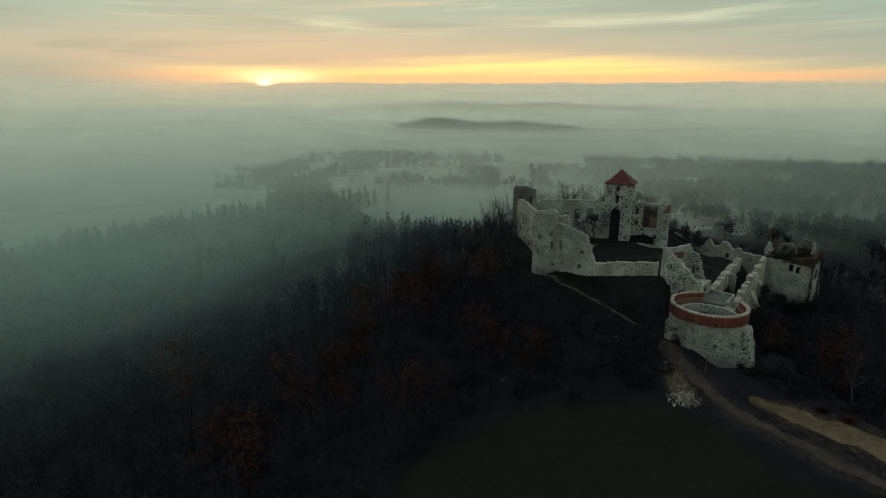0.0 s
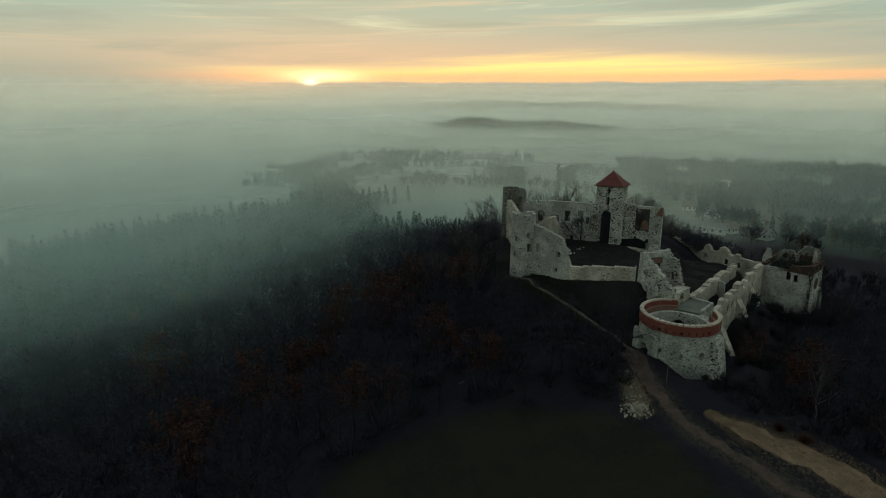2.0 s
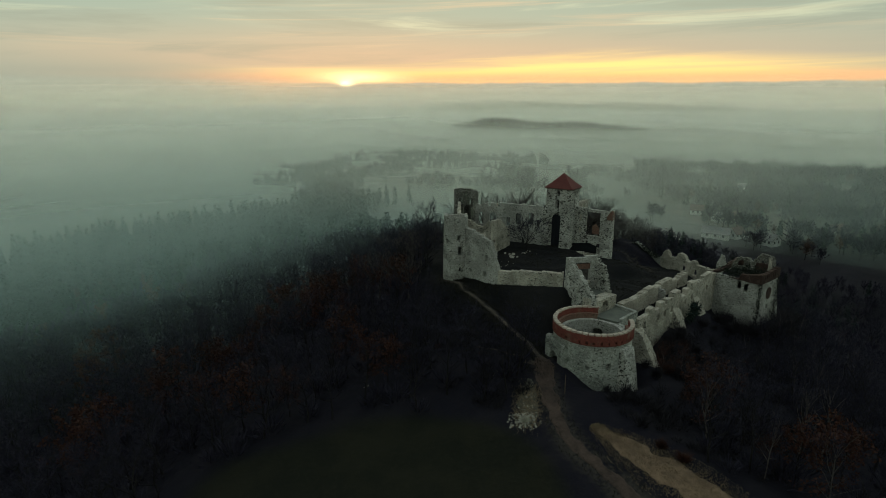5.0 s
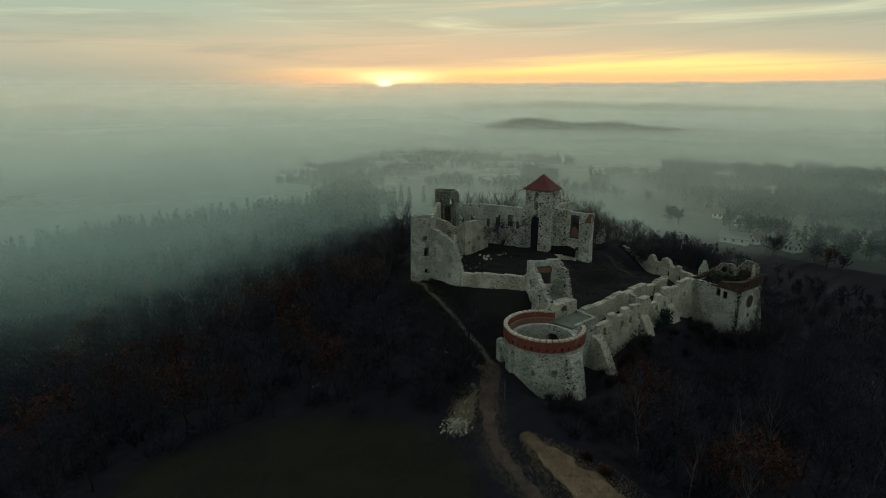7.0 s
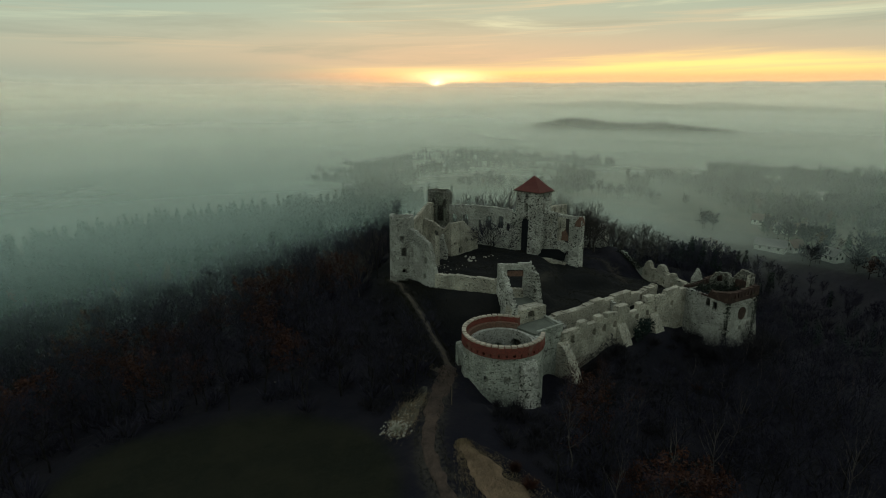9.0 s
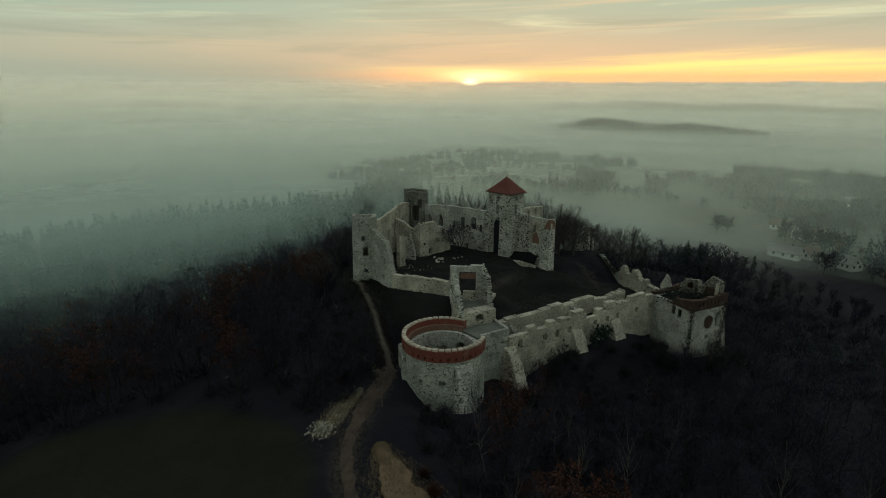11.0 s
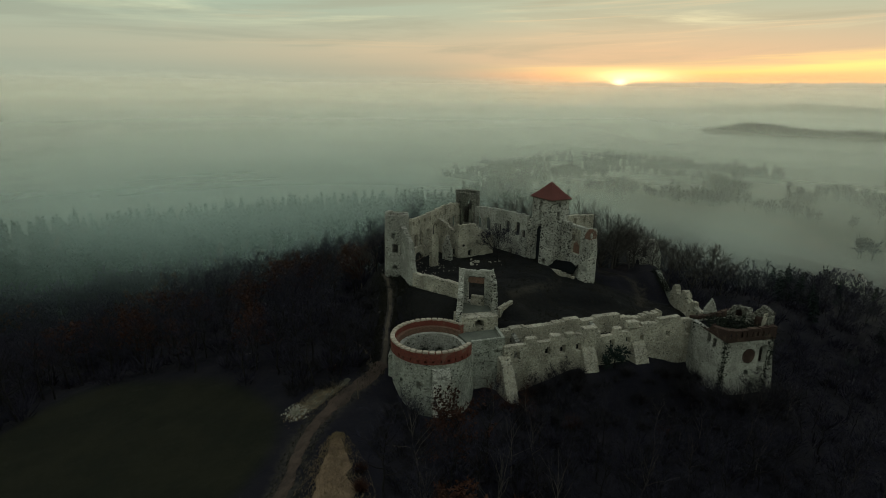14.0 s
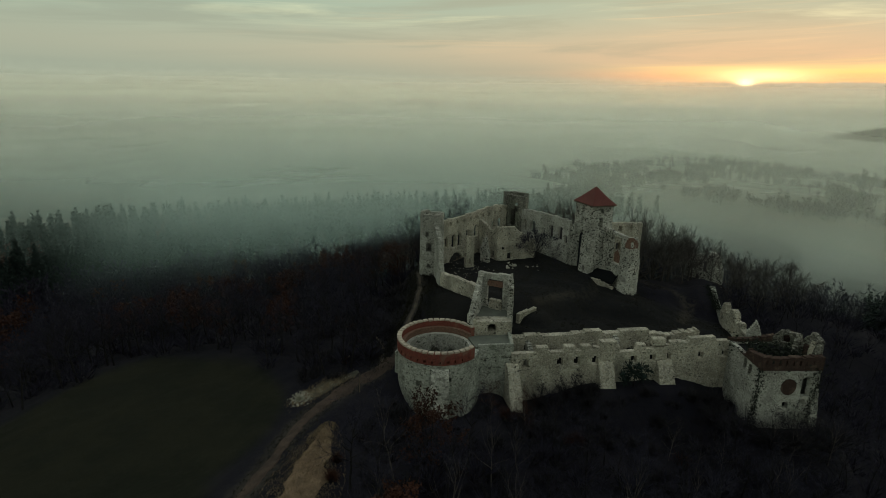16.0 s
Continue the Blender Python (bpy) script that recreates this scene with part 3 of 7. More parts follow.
def bumps(x, y):
    return 0.25 * np.sin(x * 0.9 + 2 * np.sin(y * 0.31)) * np.sin(y * 0.8 + 1.7 * np.sin(x * 0.23)) + 0.12 * np.sin(x * 2.3 + y * 1.1) * np.sin(y * 1.9 - x * 0.6)


def ground_z(x, y):
    return float(height(x, y) + bumps(np.asarray(x, float), np.asarray(y, float)) * 0.6)


def graded(lo, hi, fine, reach, count):
    middle = np.arange(lo, hi + fine, fine)
    out = np.cumsum(np.geomspace(fine, reach * 0.12, count))
    out = out / out[-1] * reach
    out = np.maximum.accumulate(np.maximum(out, np.arange(1, count + 1) * fine))
    return np.concatenate([lo - out[::-1], middle, middle[-1] + out])


def build_ground():
    gx, gy = graded(-96, 40, 0.9, 4700, 75), graded(38, 200, 0.9, 4700, 75)
    gx, gy = np.unique(np.concatenate([gx, np.linspace(-1040, -380, 34)])), np.unique(np.concatenate([gy, np.linspace(960, 1330, 24)]))
    xx, yy = np.meshgrid(gx, gy, indexing="ij")
    zz = height(xx, yy) + 0.6 * bumps(xx, yy)
    verts = np.stack([xx, yy, zz], -1).reshape(-1, 3)
    nx, ny = len(gx), len(gy)
    idx = np.arange(nx * ny).reshape(nx, ny)
    a, b, c, d = idx[:-1, :-1].ravel(), idx[1:, :-1].ravel(), idx[1:, 1:].ravel(), idx[:-1, 1:].ravel()
    tris = np.concatenate([np.stack([a, b, c], 1), np.stack([a, c, d], 1)])
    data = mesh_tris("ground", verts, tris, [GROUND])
    data.polygons.foreach_set("use_smooth", np.ones(len(tris), bool))
    field = meadow_mask(xx, yy)
    yard = step(30 - np.hypot((xx + 52) / 1.3, yy - 140), 0, 6)
    bd, _ = lerp_line(xx, yy, [(-38, 126, 9.0), (-30, 168, 5.0)])
    yard = np.maximum(yard, step(14 - bd, 0, 5))
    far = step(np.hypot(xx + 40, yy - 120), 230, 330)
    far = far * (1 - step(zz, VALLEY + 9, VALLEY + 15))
    trail, _ = lerp_line(xx, yy, TRAIL)
    inner, _ = lerp_line(xx, yy, [(-36, 138, 0), (-40, 150, 0), (-47, 156, 0)])
    inner2, _ = lerp_line(xx, yy, [(-35, 170, 0), (-43, 177, 0), (-50, 172, 0), (-53, 166, 0)])
    worn = np.maximum(np.maximum(0.6 * step(1.7 - trail, 0, 1.4), 0.35 * step(1.6 - inner, 0, 1.2)), 0.5 * step(1.8 - inner2, 0, 1.4))
    track, _ = lerp_line(xx, yy, ROAD)
    worn = np.maximum(worn, 0.5 * step(3.0 - track, 0, 1.7))
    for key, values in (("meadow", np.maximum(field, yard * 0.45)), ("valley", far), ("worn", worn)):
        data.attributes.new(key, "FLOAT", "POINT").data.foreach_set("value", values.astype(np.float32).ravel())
    return tagged(new("ground", data), "dark grassy hill falling to a misty valley", "ground", kind="structure")


TRAIL = [(-25.5, 107.5, 0), (-30.0, 109.2, 0), (-36.0, 110.8, 0), (-43.5, 113.4, 0), (-52.0, 115.4, 0), (-60.0, 115.8, 0)]


def meadow_mask(x, y):
    wob = 3.0 * np.sin(x * 0.16 + 1.0) + 2.5 * np.sin(y * 0.21)
    d = np.hypot((x + 20) * 0.97, (y - 60)) + wob * 0.6
    d2 = np.hypot((x - 14) * 0.6, (y - 60)) + wob * 0.6
    return np.maximum(step(29 - d, 0, 4), step(25 - d2, 0, 4))


ground = build_ground()


def ribbon(name, line, widths, mat, label, lift=0.07, edge=0.35, closed_ends=True, seed=3):
    """A worn strip that follows the ground, with uneven edges that sink into it."""
    pts = [Vector((p[0], p[1])) for p in line]
    lengths = [0.0]
    for a, b in zip(pts, pts[1:]):
        lengths.append(lengths[-1] + (b - a).length)
    count = int(lengths[-1] / 0.35)
    across = 9
    verts, faces = [], []
    for i in range(count + 1):
        s = lengths[-1] * i / count
        x, y = np.interp(s, lengths, [p.x for p in pts]), np.interp(s, lengths, [p.y for p in pts])
        xb, yb = np.interp(s + 1.5, lengths, [p.x for p in pts]), np.interp(s + 1.5, lengths, [p.y for p in pts])
        xa, ya = np.interp(s - 1.5, lengths, [p.x for p in pts]), np.interp(s - 1.5, lengths, [p.y for p in pts])
        way = Vector((xb - xa, yb - ya)).normalized()
        side = Vector((-way.y, way.x))
        w = np.interp(s, lengths, widths)
        for k in range(across):
            f = k / (across - 1) * 2 - 1
            reach = w / 2 * f * (1 + edge * noise.noise((s * 0.35, seed + (5 if f > 0 else 0), 0)) + 0.3 * edge * noise.noise((s * 0.9, seed, 5 if f > 0 else 0)) + 0.14 * edge * noise.noise((s * 2.3, seed + 2, 8 if f > 0 else 0)))
            px, py = x + side.x * reach, y + side.y * reach
            sink = -0.25 if abs(f) > 0.95 else 0.0
            if i in (0, count):
                sink = -0.25
            verts.append((px, py, ground_z(px, py) + lift + sink))
    for i in range(count):
        for k in range(across - 1):
            a = i * across + k
            faces.append((a, a + across, a + across + 1, a + 1))
    return tagged(new(name, mesh_from(name, verts, faces, mat, True)), label, name.replace("_", " "), kind="structure")


ribbon("road", ROAD, [2.4, 4.8, 3.9, 3.2, 3.1, 2.8, 2.3, 2.0, 2.1, 2.3, 2.0, 1.8, 1.6, 1.6], TRACK, "brown dirt track climbing to the round bastion", 0.07, 0.55)
ribbon("side_trail", [(-23.2, 105.6), (-27.0, 105.4), (-31.0, 106.1), (-34.0, 106.3), (-37.0, 105.3), (-40.0, 104.4)], [2.6, 1.5, 1.0, 0.8, 0.6, 0.4], FOOTPATH, "faint footpath leaving the dirt track", 0.05, 0.5, seed=6)
ribbon("trail", TRAIL, [1.8, 1.0, 0.8, 0.8, 0.9, 0.8], FOOTPATH, "narrow worn footpath below the low castle wall", 0.05, 0.5)
ribbon("bare_ground", [(-9.4, 97.0), (-8.2, 96.8), (-2.5, 95.6), (3.2, 94.7), (8.5, 93.4), (18, 89.6), (28, 86)], [0.6, 1.5, 4.6, 5.8, 6.2, 6.6, 5.0], SOIL, "pale bare earth strip beside the track", 0.09, 0.4)
ribbon("gravel_bank", [(-24.6, 101.6), (-22.6, 98.4), (-20.2, 95.2), (-18.2, 92.2), (-17.2, 90.6)], [0.6, 3.2, 3.8, 3.4, 1.2], STONY, "pale stony bank beside the dirt track", 0.1, 0.4, seed=8)


# ---- castle ----
def flat_mesh(name, outline, z, mat, thick=0.3):
    bm = bmesh.new()
    low = [bm.verts.new((x, y, z - thick)) for x, y in outline]
    top = [bm.verts.new((x, y, z)) for x, y in outline]
    bm.faces.new(top)
    bm.faces.new(low[::-1])
    n = len(outline)
    for i in range(n):
        bm.faces.new((low[i], low[(i + 1) % n], top[(i + 1) % n], top[i]))
    bmesh.ops.recalc_face_normals(bm, faces=bm.faces)
    data = bpy.data.meshes.new(name)
    bm.to_mesh(data)
    bm.free()
    data.materials.append(mat)
    return data


def buttress_mesh(name, foot, head, width, mat, base, top, seed=0, top_depth=0.25, rag=0.12):
    """A sloping masonry prop: foot is its outer toe, head the place on the wall where it ends."""
    foot, head = Vector(foot), Vector(head)
    out = (foot - head)
    reach = out.length
    out.normalize()
    side = Vector((-out.y, out.x))
    rng = random.Random(seed)
    rows, cols = 12, 5
    verts, faces = [], []
    for i in range(rows + 1):
        f = i / rows
        depth = reach * (1 - f) ** 0.75 + top_depth * f
        w = width * (1 - 0.12 * f)
        for k in range(cols + 1):
            g = k / cols - 0.5
            p = head + out * (depth + rng.uniform(-rag, rag)) + side * (w * g)
            verts.append((p.x, p.y, base + (top - base) * f + rng.uniform(-rag, rag) * (0 < i)))
        for g in (0.5, -0.5):
            p = head - out * 0.6 + side * (w * g)
            verts.append((p.x, p.y, base + (top - base) * f))
    m = cols + 3
    for i in range(rows):
        a, b = i * m, (i + 1) * m
        for k in range(cols + 2):
            faces.append((a + k, a + k + 1, b + k + 1, b + k))
        faces.append((a + cols + 2, a, b, b + cols + 2))
    faces.append(tuple(range(rows * m, rows * m + m)))
    return mesh_from(name, verts, faces, mat)


def circle(cx, cy, r, n, start=0.0, end=360.0, closed=True):
    k = n if closed else n - 1
    return [(cx + r * math.cos(radians(start + (end - start) * i / k)), cy + r * math.sin(radians(start + (end - start) * i / k))) for i in range(n)]


BX, BY, BR = -20.75, 115.5, 7.1


def build_round_bastion():
    root = thing("round_bastion", "round pale stone bastion with a red brick parapet", "tower", (BX, BY, 1.0))
    full = 2 * math.pi * BR

    def at(angle):
        return full * (angle % 360) / 360

    holes = [(at(-35), 4.6, 0.9, 1.2, "arch"), (at(5), 5.6, 0.9, 1.1, "rect"), (at(-65), 4.4, 0.9, 1.0, "arch"), (at(-95), 4.8, 0.7, 0.9, "rect"),
             (at(108), 3.4, 2.8, 4.0, "arch"), (at(-122), 3.2, 2.6, 3.0, "arch")]
    part("wall", wall_mesh("wall", circle(BX, BY, BR, 64), 0.9, -3.6, [(0, 9.15), (full, 9.15)], holes, True, STONE_MOSSY, 0.3, 0.0, 0.02, 4, 0.05), root)
    ring = part("brick_parapet", wall_mesh("brick_parapet", circle(BX, BY, 7.32, 56, 112, 406, False), 0.75, 8.95, [(0, 10.95), (60, 10.95)], [(0.9 + 1.3 * k, 9.3, 0.3, 0.3, "rect") for k in range(28)], False, BRICK, 0.25, 0.0, 0.0, 5, 0.03), root, "red brick parapet ring")
    stone = None
    for i in range(34):
        a = 112 + 294 * (i + 0.5) / 34
        p = Vector((BX + 6.95 * math.cos(radians(a)), BY + 6.95 * math.sin(radians(a)), 11.03))
        if stone is None:
            stone = box_mesh("coping_stone", (-0.4, -0.5, -0.16), (0.4, 0.5, 0.16), COPING, 0, 0.05, 0.94, 0.03)
        ob = new("coping_stone", stone)
        ob.parent = ring
        ob.matrix_basis = Matrix.Translation(p) @ Matrix.Rotation(radians(a + 90), 4, "Z") @ Matrix.Diagonal((random.uniform(1.08, 1.2), random.uniform(0.74, 0.84), random.uniform(0.85, 1.15), 1.0))
        if i % 5 == 0:
            ob["label"] = "pale coping stone"
    part("floor", flat_mesh("floor", circle(BX, BY, 6.2, 32), 3.3, TERRACE, 0.4), root)
    part("brick_ledge", wall_mesh("brick_ledge", circle(BX, BY, 6.58, 56, 112, 406, False), 0.6, 8.2, [(0, 9.9), (60, 9.9)], [], False, LEDGE, 0.25, 0.12, 0.0, 7, 0.03), root, "worn brick ledge inside the parapet")
    # brick lining of the inner niches
    part("inner_ledge", wall_mesh("inner_ledge", circle(BX, BY, 6.15, 56), 0.9, 3.0, [(0, 8.95), (60, 8.95)],
         [(38.64 * (k + 0.5) / 11, 3.6, 1.9, 2.7, "arch") for k in range(11)] + [(38.64 * 108 / 360, 3.4, 2.8, 4.0, "arch")], True, STONE, 0.27, 0.1, 0.0, 6, 0.03), root, "inner wall with arched niches")
    out = Vector((math.cos(radians(-7)), math.sin(radians(-7))))
    c = Vector((BX, BY))
    part("buttress", buttress_mesh("buttress", c + out * 10.0, c + out * 7.0, 3.3, STONE_ROUGH, -4.4, 8.2, 3, 0.7), root, "broad tapering stone buttress")
    # gate block with its drawbridge recess
    part("gate_block", wall_mesh("gate_block", [(-27.7, 111.8), (-27.3, 110.0), (-21.9, 107.8), (-21.2, 109.4)], 0.8, 2.0, [(0, 7.4), (1.8, 7.6), (7.6, 7.8), (10, 7.6)],
         [(4.6, 3.0, 2.3, 2.7, "arch"), (4.0, 6.2, 0.4, 1.0, "rect")], False, STONE_MOSSY, 0.3, 0.25, 0.0, 9, 0.04), root, "square gate block with arched doorway")
    part("gate_roof", flat_mesh("gate_roof", [(-27.1, 111.6), (-26.8, 110.3), (-22.2, 108.4), (-21.8, 109.6), (-24, 111.2)], 7.45, STONE_MOSSY, 0.5), root)
    return root


COPING = plain("pale_coping", (0.46, 0.39, 0.325), (0.27, 0.225, 0.19), 2.0, 0.9, 0.4, 0.2, (1, 1, 1), 0.2)
build_round_bastion()


def build_gatehouse():
    root = thing("gatehouse", "ruined roofless gatehouse of pale limestone with broken walls", "ruin", (-28, 126, 6))
    A, B, C, D = (-24.3, 121.2), (-23.4, 129.1), (-29.4, 130.6), (-33.3, 125.1)
    part("side_wall", wall_mesh("side_wall", [D, A], 0.9, 2.0, [(0, 18.4), (1.0, 18.3), (3.2, 17.3), (5.4, 15.8), (7.6, 14.2), (9.8, 13.0)],
         [(2.3, 13.6, 1.0, 1.6, "rect"), (5.2, 12.2, 1.0, 1.5, "arch"), (6.4, 8.2, 1.3, 2.4, "arch"), (2.6, 9.2, 0.9, 1.4, "rect")], False, STONE_ROUGH, 0.26, 0.35, 0.02, 11, 0.08), root, "broken side wall with window holes")
    part("back_wall", wall_mesh("back_wall", [C, D], 0.9, 5.0, [(0, 18.9), (3, 18.7), (6.8, 18.4)], [(3.2, 12.4, 3.2, 4.9, "rect")], False, STONE, 0.27, 0.12, 0.0, 12, 0.06), root)
    part("side_wall", wall_mesh("side_wall", [(-24.8, 129.6), (-27.4, 130.3), C], 1.0, 5.0, [(0, 12.0), (0.6, 13.6), (1.2, 15.5), (2.0, 16.9), (2.9, 17.6), (4.2, 18.2), (5.2, 18.9)],
         [(2.7, 12.4, 1.0, 2.0, "arch"), (3.0, 9.0, 1.2, 2.0, "rect")], False, STONE_ROUGH, 0.26, 0.6, 0.0, 13, 0.1), root, "jagged broken wall end")
    part("front_block", wall_mesh("front_block", [A, B], 2.4, 4.0, [(0, 12.4), (2.0, 11.9), (8, 11.75)], [(4.4, 9.9, 1.5, 1.5, "arch")], False, STONE_PALE, 0.27, 0.1, 0.0, 14, 0.05), root)
    part("brick_lintel", wall_mesh("brick_lintel", [(-29.9, 129.4), (-32.3, 125.9)], 0.35, 16.0, [(0, 16.9), (2, 17.2), (5, 16.8)], [], False, LEDGE, 0.22, 0.2, 0.0, 18, 0.04), root, "worn red brick over the wide opening")
    part("upper_floor", flat_mesh("upper_floor", [(-25.2, 122.2), (-24.6, 128.9), (-29.2, 129.8), (-32.4, 125.3)], 11.7, TERRACE, 0.6), root, "grey paved floor open to the sky")
    part("parapet_block", box_mesh("parapet_block", (-30.6, 126.4, 11.6), (-29.8, 129.0, 13.6), STONE_PALE, -38, 0.08, 0.95, 0.06), root)
    part("terrace_wall", wall_mesh("terrace_wall", [(-18.35, 122.0), (-18.2, 128.2), (-23.2, 128.9)], 0.55, -0.6, [(0, 9.9), (20, 9.9)],
         [(1.2, 6.6, 0.6, 1.0, "rect"), (4.6, 7.0, 0.6, 0.9, "rect"), (5.2, 4.0, 0.6, 1.0, "rect")], False, STONE_MOSSY, 0.35, 0.05, 0.015, 15, 0.04), root)
    part("terrace_floor", flat_mesh("terrace_floor", [(-23.6, 121.0), (-18.8, 121.6), (-18.6, 127.9), (-23.2, 128.5)], 9.35, TERRACE, 0.5), root)
    spur = thing("ramp_wall", "short sloping stone ramp wall beside the gatehouse", "wall", (-29, 133.5, 7))
    part("wall", wall_mesh("wall", [(-29.6, 132.4), (-33.4, 137.0)], 0.8, 6.5, [(0, 10.6), (4, 10.4), (7.2, 10.1)], [], False, STONE_PALE, 0.27, 0.08, 0.0, 17, 0.05), spur)


build_gatehouse()


def merlon_row(root, spots, mat):
    for x, y, turn, length, width, z in spots:
        part("merlon", box_mesh("merlon", (x - width / 2, y - length / 2, z - 1.3), (x + width / 2, y + length / 2, z), mat, turn, 0.08, 0.97, 0.08), root)


def build_curtain_walls():
    outer = thing("curtain_wall", "long pale limestone curtain wall with stepped battlements", "castle wall", (-18, 148, 1))
    windows = [(s - 127.8, 5.6, 1.15, 1.6, "arch") for s in (130.4, 136.5, 139.7, 143.0)] + [(s - 127.8, 5.7, 1.05, 1.3, "rect") for s in (150.3, 153.8, 157.1, 163.3, 168.2)]
    top = [(0, 8.3), (4.0, 8.3), (4.2, 8.4), (8, 8.5), (14.8, 8.5), (15.0, 8.9), (19.6, 8.9), (19.8, 7.7), (21.3, 7.7), (21.5, 7.9), (24.0, 8.0), (28.5, 8.4), (28.8, 8.7), (32.3, 9.1), (36.6, 9.4), (42, 8.6)]
    part("wall", wall_mesh("wall", [(-17.5, 127.8), (-17.3, 148), (-17.6, 169.5)], 1.0, -2.0, top, windows, False, STONE_PALE, 0.28, 0.12, 0.012, 21, 0.06), outer)
    merlon_row(outer, [(-17.98, 133.2, 0, 2.2, 1.2, 9.4), (-17.98, 138.2, 0, 2.0, 1.2, 9.3), (-17.98, 141.2, 0, 1.7, 1.2, 9.25), (-17.95, 145.2, 0, 3.2, 1.35, 9.9),
                       (-18.0, 151.6, 0, 1.7, 1.2, 8.95), (-18.0, 154.9, 0, 2.4, 1.4, 9.85), (-18.08, 158.4, 0, 2.6, 1.2, 9.1), (-18.08, 163.4, 0, 5.2, 1.2, 9.75)], STONE_PALE)
    for y, reach, base, high, w in ((127.9, 4.3, -0.6, 6.4, 2.3), (144.9, 2.9, 0.4, 6.1, 3.0), (156.1, 2.9, 0.4, 5.7, 3.1)):
        part("buttress", buttress_mesh("buttress", (-17.3 + reach, y), (-17.6, y), w, STONE_PALE, base, high, int(y), 0.3), outer, "sloping stone buttress")
    inner = thing("inner_curtain_wall", "inner pale limestone curtain wall with worn top", "castle wall", (-24, 148, 5))
    part("wall", wall_mesh("wall", [(-23.0, 129.2), (-23.0, 147.5), (-23.4, 166.6)], 1.4, 1.0, [(0, 8.9), (8, 8.9), (15.0, 9.1), (20, 8.9), (26, 8.6), (29, 8.0), (31.5, 7.6), (33, 8.1), (37.5, 8.4)],
         [(3.0, 5.6, 1.1, 1.7, "rect"), (22.0, 7.1, 0.5, 0.5, "rect"), (31.0, 5.0, 1.2, 2.4, "arch")], False, STONE_PALE, 0.27, 0.22, 0.0, 22, 0.07), inner)
    merlon_row(inner, [(-23.7, 144.8, 0, 3.4, 1.5, 9.45), (-23.8, 153.0, 0, 6.0, 1.5, 9.2)], STONE_PALE)
    part("cross_wall", wall_mesh("cross_wall", [(-23.2, 148.6), (-21.5, 148.6)], 0.8, 2.0, [(0, 8.6), (1.7, 7.9)], [], False, STONE, 0.27, 0.2, 0.0, 23, 0.06), inner)
    part("cross_wall", wall_mesh("cross_wall", [(-23.2, 131.8), (-21.0, 131.8)], 0.8, 2.0, [(0, 8.2), (2.2, 7.4)], [], False, STONE, 0.27, 0.2, 0.0, 24, 0.06), inner)


build_curtain_walls()


